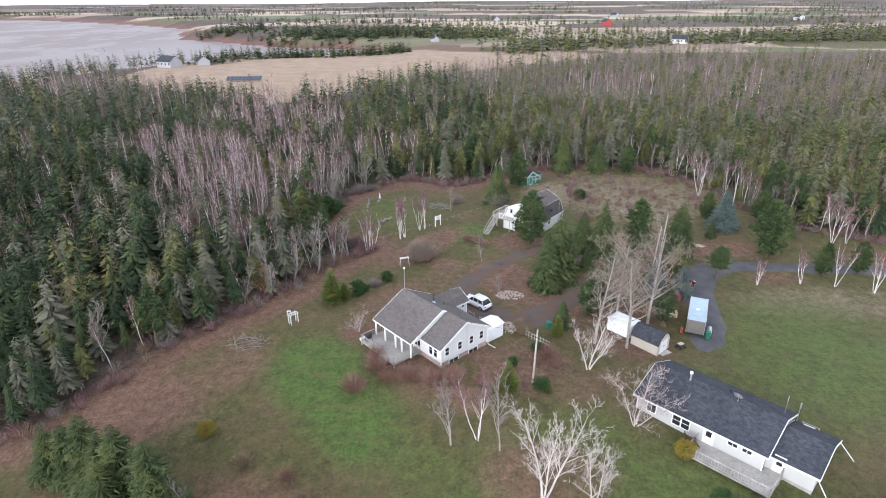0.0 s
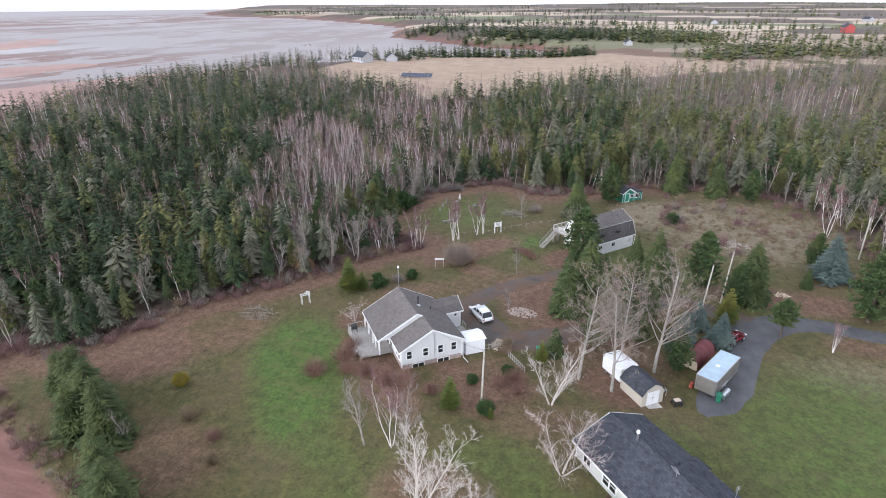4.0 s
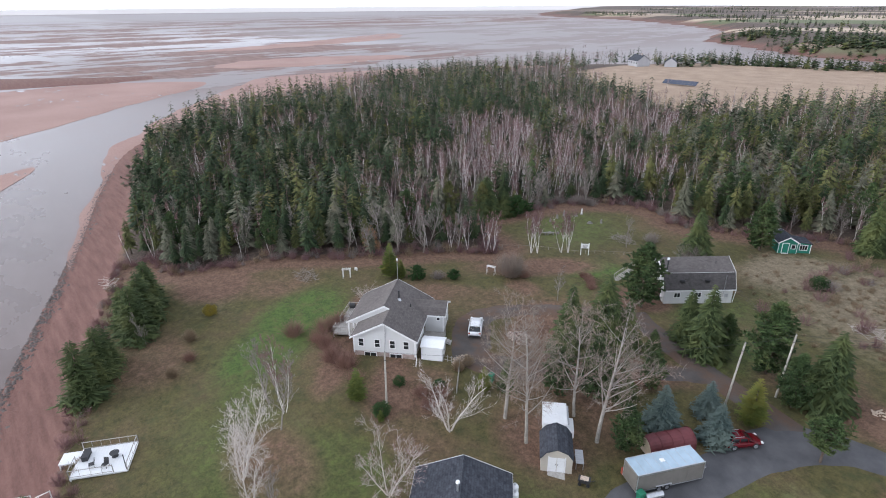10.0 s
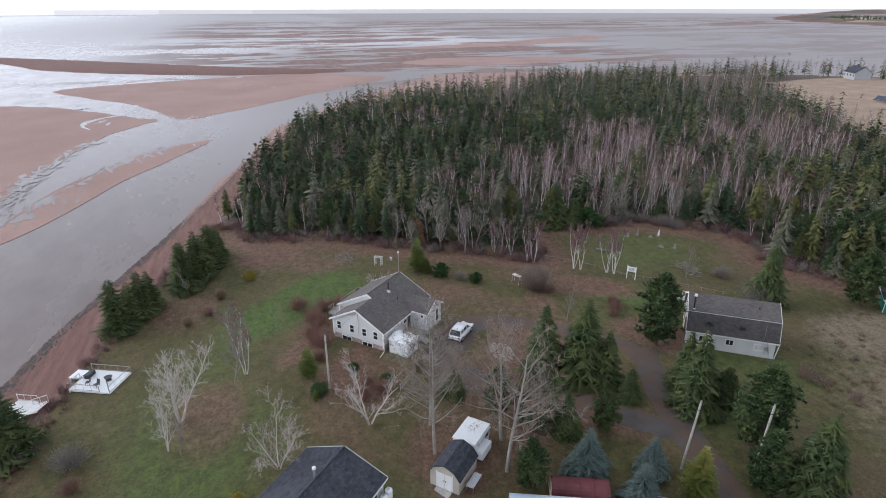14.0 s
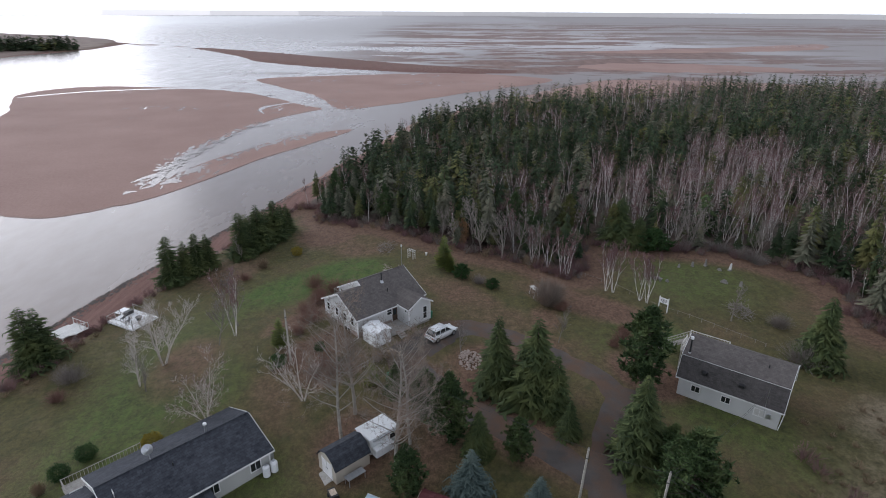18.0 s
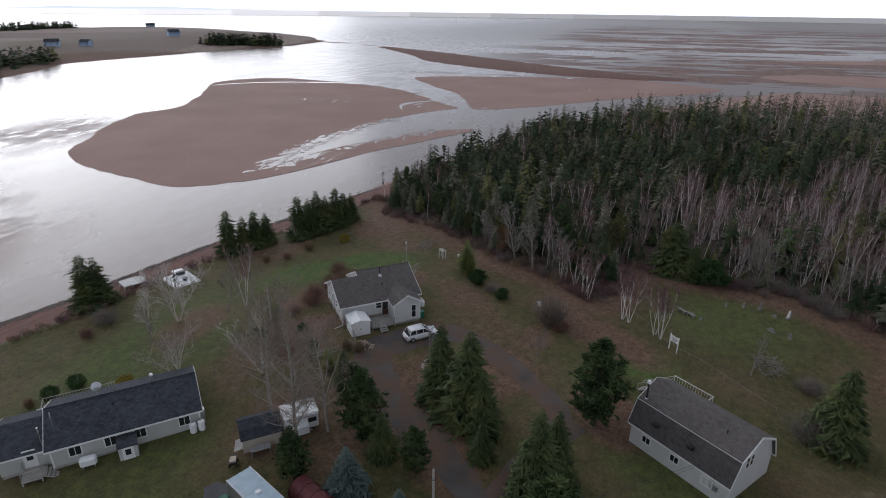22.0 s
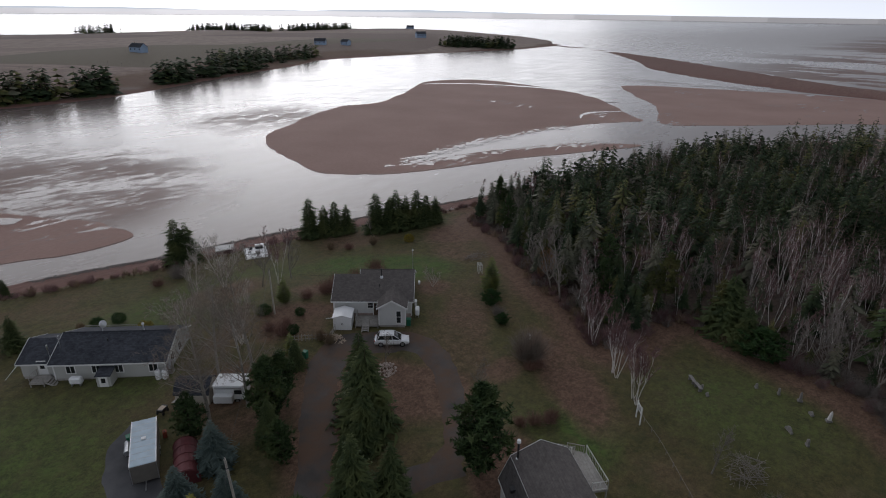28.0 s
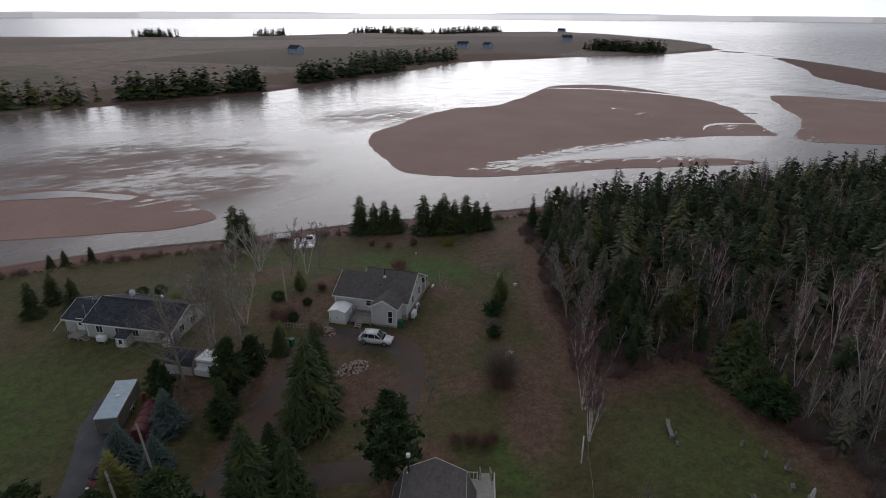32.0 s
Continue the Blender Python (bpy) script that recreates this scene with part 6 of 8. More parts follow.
for y in (-0.5, 0.5):
    part("leg", box(-0.3, 0.3, y - 0.05, y + 0.05, -0.05, 0.3), M["steel"], ht)
for i, (x, y, rz) in enumerate([(-4.0, 7.3, 20), (-4.8, 6.2, -30)]):
    ch = thing("deck_chair", at_bung(x, y, rz, 0.0) if i == 0 else BG @ pose(x, y, -0.95, 0, 0, rz), "brown wooden deck chair beside the bungalow deck", "chair", "deck chairs")
    part("seat", box(-0.3, 0.3, -0.28, 0.28, 0.36, 0.41), M["darkwood"], ch)
    part("backrest", prism([(0.24, 0.4), (0.3, 0.4), (0.5, 1.0), (0.44, 1.0)], "x", -0.3, 0.3), M["darkwood"], ch)
    for lx in (-0.27, 0.27):
        for ly in (-0.24, 0.24):
            part("leg", box(lx - 0.03, lx + 0.03, ly - 0.03, ly + 0.03, 0, 0.36), M["darkwood"], ch)

# ---- the garage with a gambrel roof ----
GA = pose(17.6, 104.0, 0, 0, 0, -38.3)
gar = thing("garage", GA, "white barn-style garage with a brown gambrel roof", "garage")
part("wall", prism([(-7.3, -0.2), (0, -0.2), (0, 2.45), (-0.85, 4.55), (-3.65, 5.9), (-6.45, 4.55), (-7.3, 2.45)], "y", 0.0, 10.4), M["white"], gar)
part("foundation", box(-7.25, -0.05, 0.05, 10.35, -0.9, -0.2), M["concrete"], gar)
for s_ in (0, 1):
    def fx(x):
        return x if s_ == 0 else -7.3 - x
    slab("roof", gar, M["roof_brown"], (fx(-3.65), 6.12), (fx(-0.86), 4.74), -0.3, 10.7, 0.14, M["trim"])
    slab("roof", gar, M["roof_slate"] if s_ == 0 else M["roof_brown"], (fx(-0.86), 4.73), (fx(0.2), 2.28), -0.3, 10.7, 0.14, M["trim"])
for y in (2.5, 6.3):
    p0 = part("roof_vent", box(-0.4, 0.05, y - 0.28, y + 0.28, 3.4, 3.75), M["black"], gar)
part("vent_pipe", rod((-2.4, 8.2, 5.2), (-2.4, 8.2, 5.85), 0.06), M["black"], gar)
cf = part("flue", rod((-1.3, 0.35, 4.7), (-1.3, 0.35, 6.7), 0.1, sides=10), M["black"], gar)
part("flue_cap", rod((-1.3, 0.35, 6.7), (-1.3, 0.35, 6.98), 0.2, 0.18, 12), M["plastic"], cf)
part("flashing", rod((-1.3, 0.35, 4.6), (-1.3, 0.35, 4.95), 0.28, 0.16, 10), M["plastic"], cf)
for u in (1.9, 5.1):
    window(gar, ("x", 0, 1), u, 1.35, 0.85, 0.7, bars=1)
window(gar, ("x", 0, 1), 8.5, 1.25, 1.0, 0.8, bars=1, glass=M["palewood"])
window(gar, ("y", 10.4, 1), -2.6, 3.6, 0.5, 1.2)
window(gar, ("y", 10.4, 1), -3.3, 3.6, 0.5, 1.2)
part("downpipe", rod((0.2, 10.75, 2.3), (0.1, 10.5, 0.0), 0.045), M["trim"], gar)
part("service_mast", rod((0.14, 8.9, 1.0), (0.14, 8.9, 4.6), 0.03), M["steel"], gar)
part("meter_box", box(0.0, 0.2, 9.2, 9.6, 1.0, 1.5), M["steel"], gar)
gd = part("garage_door", box(-4.6, -1.5, -0.06, 0.0, -0.1, 2.1), M["darkwood"], gar, "wide brown garage door")
for z in (0.4, 0.95, 1.5):
    part("panel", box(-4.5, -1.6, -0.09, -0.06, z - 0.2, z + 0.26), M["darkwood"], gd)
for x in (-4.75, -1.35):
    part("frame", box(x - 0.15, x + 0.15, -0.08, 0.0, -0.1, 2.25), M["trim"], gd)
for u in (-3.1, -4.1):
    window(gar, ("y", 0.0, -1), u, 3.5, 0.55, 1.2)
door(gar, ("y", 0.0, -1), -5.6, 2.7, 0.85, 1.9, M["trim"])
deck(gar, -9.0, -5.0, -1.5, -0.04, 2.65, -0.1, M["deckwood"])
deck(gar, -9.0, -7.34, -0.04, 3.2, 2.65, -0.1, M["deckwood"])
railing(gar, [(-5.05, -0.1, 2.65), (-5.05, -1.45, 2.65), (-7.4, -1.45, 2.65)], M["palewood"])
railing(gar, [(-8.95, -1.45, 2.65), (-8.95, 3.15, 2.65), (-7.4, 3.15, 2.65)], M["palewood"])
stairs(gar, -8.7, -7.7, -5.0, -1.5, 0.0, 2.6, M["deckwood"], 13, run="y")
railing(gar, [(-8.7, -5.0, 0.0), (-8.7, -1.5, 2.6)], M["deckwood"])
railing(gar, [(-7.7, -5.0, 0.0), (-7.7, -1.5, 2.6)], M["deckwood"])

# ---- sheds, trailers and tanks by the lane ----
SB = pose(27.9, 64.6, gz(28.5, 66.5), 0, 0, 42)
bs = thing("barn_shed", SB, "small beige barn shed with a black gambrel roof", "shed")
part("wall", prism([(0, -0.1), (3.1, -0.1), (3.1, 1.65), (2.6, 2.35), (1.55, 2.8), (0.5, 2.35), (0, 1.65)], "y", 0, 3.9), M["beige"], bs)
for a, b in (((1.55, 2.92), (2.62, 2.46)), ((1.55, 2.92), (0.48, 2.46)), ((2.62, 2.46), (3.25, 1.6)), ((0.48, 2.46), (-0.15, 1.6))):
    slab("roof", bs, M["roof_dark"], a, b, -0.15, 4.0, 0.08)
for x in (0.78, 1.58):
    d = part("door", box(x, x + 0.74, -0.04, 0.0, 0.0, 1.8), M["trim"], bs)
    part("handle", box(x + (0.62 if x < 1 else 0.06), x + (0.68 if x < 1 else 0.12), -0.07, -0.04, 0.9, 1.05), M["black"], d)
for x in (0.68, 2.34):
    part("frame", box(x, x + 0.1, -0.05, 0.0, 0.0, 1.95), M["trim"], bs)
part("ramp", prism([(0, -0.05), (0, 0.05), (-1.2, -0.15), (-1.2, -0.25)], "x", 0.7, 2.4), M["deckwood"], bs)
cp = thing("camper", SB @ pose(0.2, 4.3, 0), "white travel camper with a pale flat roof behind the barn shed", "camper")
part("body", box(0, 2.5, 0, 3.6, 0.5, 2.35, 0.1), M["plastic"], cp)
part("roof", box(-0.06, 2.56, -0.06, 3.66, 2.35, 2.47, 0.05), M["plastic"], cp)
part("roof_hatch", box(0.9, 1.5, 1.6, 2.2, 2.47, 2.6, 0.03), M["plastic"], cp)
part("awning_rail", box(2.56, 2.75, 0.3, 3.4, 2.15, 2.35, 0.03), M["steel"], cp)
part("storage_box", box(2.5, 3.3, 0.2, 2.4, 0.55, 1.5, 0.05), M["plastic"], cp)
window(cp, ("x", 2.5, 1), 2.9, 1.6, 0.9, 0.6)
for y in (1.7, 2.7):
    for x in (0.1, 2.4):
        wh = part("wheel", rod((x - 0.1, y, 0.32), (x + 0.1, y, 0.32), 0.32, sides=14), M["tyre"], cp)
        part("rim", rod((x - 0.11, y, 0.32), (x + 0.11, y, 0.32), 0.17, sides=10), M["steel"], wh)

TRP = pose(33.75, 70.1, gz(35.5, 73), 0, 0, -25.2)
tr = thing("cargo_trailer", TRP, "long taupe enclosed cargo trailer with a pale blue roof", "trailer")
part("body", box(0, 2.4, 0, 7.3, 0.45, 2.45, 0.04), M["trailer"], tr)
part("roof", box(0.02, 2.38, 0.02, 7.28, 2.45, 2.53, 0.03), M["trailroof"], tr)
for x in (-0.02, 2.34):
    part("roof_rail", box(x, x + 0.08, 0, 7.3, 2.38, 2.56), M["steel"], tr)
for y in np.arange(0.9, 7.0, 0.9):
    part("roof_seam", box(0.08, 2.32, y, y + 0.03, 2.53, 2.545), M["steel"], tr)
part("roof_vent", box(0.95, 1.4, 3.1, 3.55, 2.53, 2.66, 0.03), M["plastic"], tr)
for y in (0, 7.26):
    for x in (-0.015, 2.355):
        part("corner_trim", box(x, x + 0.06, y - 0.01, y + 0.05, 0.45, 2.4), M["steel"], tr)
part("ramp_door", box(0.1, 2.3, -0.05, 0.0, 0.5, 2.35), M["trailer"], tr)
part("side_door", box(2.4, 2.43, 5.4, 6.2, 0.55, 2.2), M["trailer"], tr)
part("belt", box(2.4, 2.425, 0.0, 7.3, 0.45, 0.55), M["steel"], tr)
part("drawbar", rod((1.2, 7.3, 0.45), (1.2, 8.6, 0.45), 0.06, sides=4), M["steel"], tr)
for y in (2.5, 3.35):
    for x in (0.1, 2.3):
        wh = part("wheel", rod((x - 0.12, y, 0.36), (x + 0.14, y, 0.36), 0.36, sides=16), M["tyre"], tr)
        part("rim", rod((x - 0.13, y, 0.36), (x + 0.155, y, 0.36), 0.2, sides=12), M["steel"], wh)
for x in (-0.02, 2.4):
    part("mudguard", box(x, x + 0.14, 2.05, 3.8, 0.76, 0.86, 0.03), M["steel"], tr)
copy_thing(bin_, TRP @ pose(2.9, 0.2, 0, 0, 0, 10))
lt = thing("propane_tank", TRP @ pose(3.1, 1.5, 0), "grey propane tank lying beside the cargo trailer", "tank")
part("shell", rod((0, -0.9, 0.5), (0, 0.9, 0.5), 0.3, sides=14), M["steel"], lt)
for y in (-0.6, 0.6):
    part("foot", box(-0.25, 0.25, y - 0.06, y + 0.06, 0, 0.3), M["steel"], lt)
rb = thing("jerry_can", TRP @ pose(-0.5, 0.5, 0), "red fuel can beside the cargo trailer", "can")
part("body", box(-0.2, 0.2, -0.3, 0.3, 0, 0.8, 0.06), M["rust"], rb)
part("cap", rod((0, 0.15, 0.8), (0, 0.15, 0.9), 0.06, sides=8), M["black"], rb)

QU = pose(32.1, 75.2, gz(33.5, 77.5), 0, 0, -25.2)
qs = thing("arched_shelter", QU, "maroon arched canvas shelter with a cream front", "shelter")
arc = [(1.15 + 1.2 * math.cos(a), 0.55 + 1.25 * math.sin(a)) for a in np.linspace(0, math.pi, 13)]
part("cover", prism([(2.35, 0.0)] + arc + [(-0.05, 0.0)], "y", 0.06, 5.4), M["maroon"], qs)
inner = [(1.15 + 1.14 * math.cos(a), 0.55 + 1.19 * math.sin(a)) for a in np.linspace(0, math.pi, 13)]
part("front_panel", prism([(2.29, 0.0)] + inner + [(0.01, 0.0)], "y", 0.0, 0.055), M["cream"], qs)
for y in (0.1, 1.4, 2.7, 4.0, 5.3):
    bm = bmesh.new()
    rib = [(1.15 + 1.23 * math.cos(a), 0.55 + 1.28 * math.sin(a)) for a in np.linspace(0, math.pi, 13)]
    for (xa, za), (xb, zb) in zip(rib[:-1], rib[1:]):
        rod((xa, y, za), (xb, y, zb), 0.03, sides=5, bm=bm)
    part("hoop", bm, M["maroon"], qs)

GS = pose(20.4, 137.2, gz(21, 138), 0, 0, 41)
gs = thing("garden_shed", GS, "green wooden shed with white trim and a dark gable roof", "shed")
part("wall", prism([(0, -0.1), (3.2, -0.1), (3.2, 2.1), (1.6, 3.0), (0, 2.1)], "y", 0, 4.2), M["greenpaint"], gs)
slab("roof", gs, M["roof_dark"], (1.6, 3.2), (-0.25, 2.1), -0.3, 4.5, 0.1, M["trim"])
slab("roof", gs, M["roof_dark"], (1.6, 3.2), (3.45, 2.1), -0.3, 4.5, 0.1, M["trim"])
part("wall", prism([(3.2, -0.1), (5.6, -0.1), (5.6, 1.8), (3.2, 2.1)], "y", 0.4, 3.6), M["greenpaint"], gs)
part("roof", prism([(3.2, 2.2), (5.8, 1.86), (5.8, 1.78), (3.2, 2.1)], "y", 0.2, 3.8), M["roof_dark"], gs)
for x in (0.0, 3.13):
    part("corner_board", box(x, x + 0.1, -0.03, 0.05, 0, 2.1), M["trim"], gs)
door(gs, ("y", 0, -1), 1.2, 0.0, 1.0, 1.9, M["greenpaint"], False)
window(gs, ("y", 0, -1), 2.5, 1.3, 0.6, 0.7)
window(gs, ("y", 0.4, -1), 4.4, 1.1, 1.2, 0.9, bars=2)
part("corner_board", box(5.55, 5.65, 0.36, 0.46, 0, 1.8), M["trim"], gs)
stairs(gs, 0.7, 1.7, -0.8, -0.02, -0.1, 0.1, M["palewood"], 2, run="y")
# ---- drives and lanes ----
def ribbon(name, pts, widths, mat, label, lift=0.04, steps=8, fray=0.35, seed=0):
    """A strip of drive that follows the ground, with uneven rims."""
    L = smooth_line([(*p, w) for p, w in zip(pts, widths)], steps)
    n, k_ = len(L), 7
    V = []
    for i in range(n):
        a, b = L[max(i - 1, 0)], L[min(i + 1, n - 1)]
        t = np.array((b[0] - a[0], b[1] - a[1]))
        t /= max(np.linalg.norm(t), 1e-9)
        nrm = np.array((-t[1], t[0]))
        for j in range(k_):
            s = j / (k_ - 1) * 2 - 1
            w = L[i][2] / 2
            if j in (0, k_ - 1):
                w += fray * noise.noise(Vector((L[i][0] * 0.5, L[i][1] * 0.5, seed + j)))
            V.append((L[i][0] + nrm[0] * s * w, L[i][1] + nrm[1] * s * w))
    V = np.array(V)
    Z = on_ground(V[:, 0], V[:, 1]) + lift
    e = np.arange(len(V)) % k_
    Z[(e == 0) | (e == k_ - 1)] -= 0.08
    idx = np.arange(n * k_).reshape(n, k_)
    Q = np.stack([idx[:-1, :-1], idx[:-1, 1:], idx[1:, 1:], idx[1:, :-1]], -1).reshape(-1, 4)[:, ::-1]
    ob = raw(name, np.column_stack([V, Z]), Q, [mat])
    ob.data.shade_smooth()
    return tagged(ob, label, "drive", kind="structure")


ribbon("road", [(34.6, 66.0), (36.3, 69), (38.5, 74), (40.2, 81), (42, 86.5), (46, 90.5), (51, 92), (60, 91.6), (76, 90), (110, 84), (170, 70)], (1.6, 4.8, 5.2, 5, 6, 5, 3.6, 3.2, 3.2, 3.2, 3.2), M["asphalt"], "grey asphalt lane beside the lawn", 0.07)
ribbon("road", [(44, 88.5), (38, 90.6), (31.5, 92.2), (25.5, 94.2), (20, 96.4), (16.5, 98.5)], (4.5, 4, 3.8, 4, 3.6, 3), M["gravel"], "worn dark lane towards the garage", 0.062, seed=3)
ribbon("road", [(31, 91.5), (25, 86), (19, 79), (13, 73.4), (8.5, 72.5), (5.5, 75)], (3.2, 4.2, 4.4, 5.5, 5.5, 4), M["gravel"], "worn gravel drive with reddish leaves", 0.054, seed=6, fray=0.9)
ribbon("road", [(8, 73.5), (3.5, 77.5), (2.6, 81.5), (5.2, 86.8), (9.8, 92), (14.2, 96), (18, 97)], (6, 6, 4.6, 3.8, 3.4, 3.2, 3), M["gravel"], "worn gravel loop behind the house", 0.046, seed=9, fray=0.9)


# ---- cars ----
def car(name, m, paint, label, L=4.75, W=1.88, Ht=1.7, hood=1.15, hatch=0.35, roof=(1.75, 3.9)):
    """A parked car, nose towards +y: shell, cabin, panes, wheels, lamps."""
    e = thing(name, m, label, "car")
    bh = Ht * 0.56

    def loft(rows, mat, nm, parent=e):
        bm = bmesh.new()
        rings = []
        arc = [math.radians(d) for d in (0, 30, 60, 90)]
        for y, w, z0, z1, r in rows:
            up = [(w - r + r * math.cos(t), z1 - r + r * math.sin(t)) for t in arc]
            ring = [(w * 0.93, z0), (w, z0 + (z1 - z0) * 0.45)] + up
            rings.append([bm.verts.new((x, y, z)) for x, z in ring] + [bm.verts.new((-x, y, z)) for x, z in ring[::-1]])
        n = len(rings[0])
        for a, b in zip(rings[:-1], rings[1:]):
            for i in range(n):
                bm.faces.new((a[i], a[(i + 1) % n], b[(i + 1) % n], b[i]))
        bm.faces.new(rings[0][::-1])
        bm.faces.new(rings[-1])
        bmesh.ops.recalc_face_normals(bm, faces=bm.faces)
        return part(nm, bm, mat, parent, smooth=True)

    w = W / 2
    loft([(0, w * 0.86, 0.42, bh * 0.86, 0.14), (0.12, w * 0.96, 0.3, bh, 0.1), (L * 0.3, w, 0.26, bh + 0.02, 0.1), (L * 0.62, w, 0.26, bh + 0.02, 0.1), (L - 1.1, w * 0.98, 0.28, bh, 0.14), (L - 0.55, w * 0.95, 0.3, bh * 0.93, 0.16), (L - 0.15, w * 0.84, 0.32, bh * 0.8, 0.18), (L, w * 0.62, 0.4, bh * 0.66, 0.12)], paint, "body")
    y0, y1 = hatch, L - hood
    loft([(y0 - 0.05, w * 0.86, bh - 0.05, bh + 0.03, 0.02), (y0 + 0.42, w * 0.74, bh - 0.05, Ht - 0.07, 0.12), (roof[0], w * 0.76, bh - 0.05, Ht - 0.01, 0.12), (y1 - 0.95, w * 0.76, bh - 0.05, Ht - 0.03, 0.12), (y1 + 0.05, w * 0.86, bh - 0.05, bh + 0.02, 0.02)], M["glass"], "cabin_glass")
    loft([(y0 + 0.36, w * 0.76, Ht - 0.14, Ht - 0.03, 0.08), (roof[0], w * 0.78, Ht - 0.13, Ht + 0.02, 0.08), (y1 - 0.9, w * 0.78, Ht - 0.14, Ht, 0.08)], paint, "roof")
    for s in (-1, 1):
        for ya, yb in ((y0 + 0.36, y0 + 0.02), (y0 + 1.15, y0 + 1.1), (y0 + 2.05, y0 + 2.1), (y1 - 0.93, y1 + 0.02)):
            part("pillar", rod((s * w * 0.77, ya, Ht - 0.06), (s * w * 0.9, yb, bh), 0.045, sides=5), paint, e)
        part("roof_rail", rod((s * w * 0.66, y0 + 0.5, Ht + 0.06), (s * w * 0.66, y1 - 1.1, Ht + 0.06), 0.02, sides=5), M["steel"], e)
        part("mirror", box(s * w - 0.05 + s * 0.1, s * w + 0.05 + s * 0.1, y1 - 0.25, y1 - 0.1, bh, bh + 0.16, 0.02), paint, e)
        part("headlight", box(s * w * 0.72 - 0.17, s * w * 0.72 + 0.17, L - 0.32, L - 0.05, bh * 0.7, bh * 0.84, 0.03), M["plastic"], e)
        part("tail_light", box(s * w * 0.78 - 0.13, s * w * 0.78 + 0.13, -0.02, 0.2, bh * 0.8, bh * 0.98, 0.02), M["rust"], e)
        for y in (0.88, L - 0.95):
            wh = part("wheel", rod((s * w - 0.22 * s, y, 0.36), (s * w + 0.01 * s, y, 0.36), 0.36, sides=18), M["tyre"], e)
            part("rim", rod((s * w - 0.05 * s, y, 0.36), (s * w + 0.02 * s, y, 0.36), 0.23, sides=12), M["steel"], wh)
    part("bumper", box(-w * 0.82, w * 0.82, -0.06, 0.12, 0.34, 0.55, 0.04), M["black"], e)
    part("grille", box(-w * 0.45, w * 0.45, L - 0.1, L + 0.015, bh * 0.5, bh * 0.68, 0.02), M["black"], e)
    part("number_plate", box(-0.25, 0.25, -0.08, -0.05, 0.62, 0.75), M["plastic"], e)
    return e


car("parked_car", pose(6.45, 75.2, gz(5, 77) + 0.05, 0, 0, 43.5), M["carwhite"], "white sport utility car parked behind the house")
car("parked_car", pose(38.0, 81.6, gz(39, 83.5) + 0.07, 0, 0, -33), M["carred"], "dark red hatchback parked beside the blue spruces", 4.2, 1.75, 1.45, 1.1, 0.3, (1.6, 3.2))


# ---- poles and wires ----
def wire(parent, a, b, sag=0.6, r=0.012, name="wire"):
    a, b = Vector(a), Vector(b)
    bm = bmesh.new()
    pts = [a.lerp(b, i / 10) - Vector((0, 0, sag * 4 * (i / 10) * (1 - i / 10))) for i in range(11)]
    side = (b - a).cross(Vector((0, 0, 1))).normalized() * r
    rings = [[bm.verts.new(p + side), bm.verts.new(p - side), bm.verts.new(p + Vector((0, 0, r * 1.6)))] for p in pts]
    for p, q_ in zip(rings[:-1], rings[1:]):
        for i in range(3):
            bm.faces.new((p[i], p[(i + 1) % 3], q_[(i + 1) % 3], q_[i]))
    return part(name, bm, M["black"], parent)


def utility_pole(x, y, top, label, lean=(0, 0), arm=False, r=0.13):
    z0 = gz(x, y)
    e = thing("utility_pole", pose(x, y, z0), label, "pole", "utility poles")
    part("shaft", rod((0, 0, -0.3), (lean[0], lean[1], top - z0), r, r * 0.75, 10), M["pole"], e)
    part("insulator", rod((lean[0], lean[1], top - z0), (lean[0], lean[1], top - z0 + 0.15), 0.05, sides=8), M["stone"], e)
    part("band", rod((lean[0] * 0.87, lean[1] * 0.87, top - z0 - 1.0), (lean[0] * 0.88, lean[1] * 0.88, top - z0 - 0.94), r + 0.02, sides=10), M["black"], e)
    return e, Vector((x + lean[0], y + lean[1], top))


pa, ta = utility_pole(10.52, 57.86, 7.16, "grey wooden utility pole in a ring of shrubs", (0.2, 0))
pb, tb = utility_pole(35.0, 88.4, 7.8, "grey wooden utility pole among the spruces", (0.6, 0.2))
pc, tc = utility_pole(38.2, 94.06, 8.1, "grey wooden utility pole beside the lane", (0.45, 0.05))
mast = GA @ Vector((0.14, 8.9, 4.6))
hm = H @ Vector((0.25, -0.12, 5.1))


def strung(e, p, q_, sag=0.6, r=0.012):
    i = e.matrix_world.inverted()
    wire(e, i @ p, i @ Vector(q_), sag, r)


bpy.context.view_layer.update()
strung(pa, ta, hm, 0.3)
strung(pb, tb, tc, 0.2)
strung(pb, tb, ta, 1.2)
strung(pc, tc, mast, 0.7)
strung(pc, tc - Vector((0, 0, 0.5)), mast - Vector((0, 0, 0.3)), 0.7)
strung(pc, tc, (62, 118, 8), 0.8)
strung(pc, tc - Vector((0, 0, 0.6)), (62, 118, 7.4), 0.8)
pd, td = utility_pole(62, 118, 8.0, "grey wooden utility pole at the edge of the woods")
pole = part("flag_mast", rod((RX, 11.35, 4.6), (RX, 11.35, 8.9), 0.04, sides=8), M["steel"], house)
part("finial", rod((RX, 11.35, 8.85), (RX, 11.35, 9.1), 0.13, 0.08, 10), M["plastic"], pole)

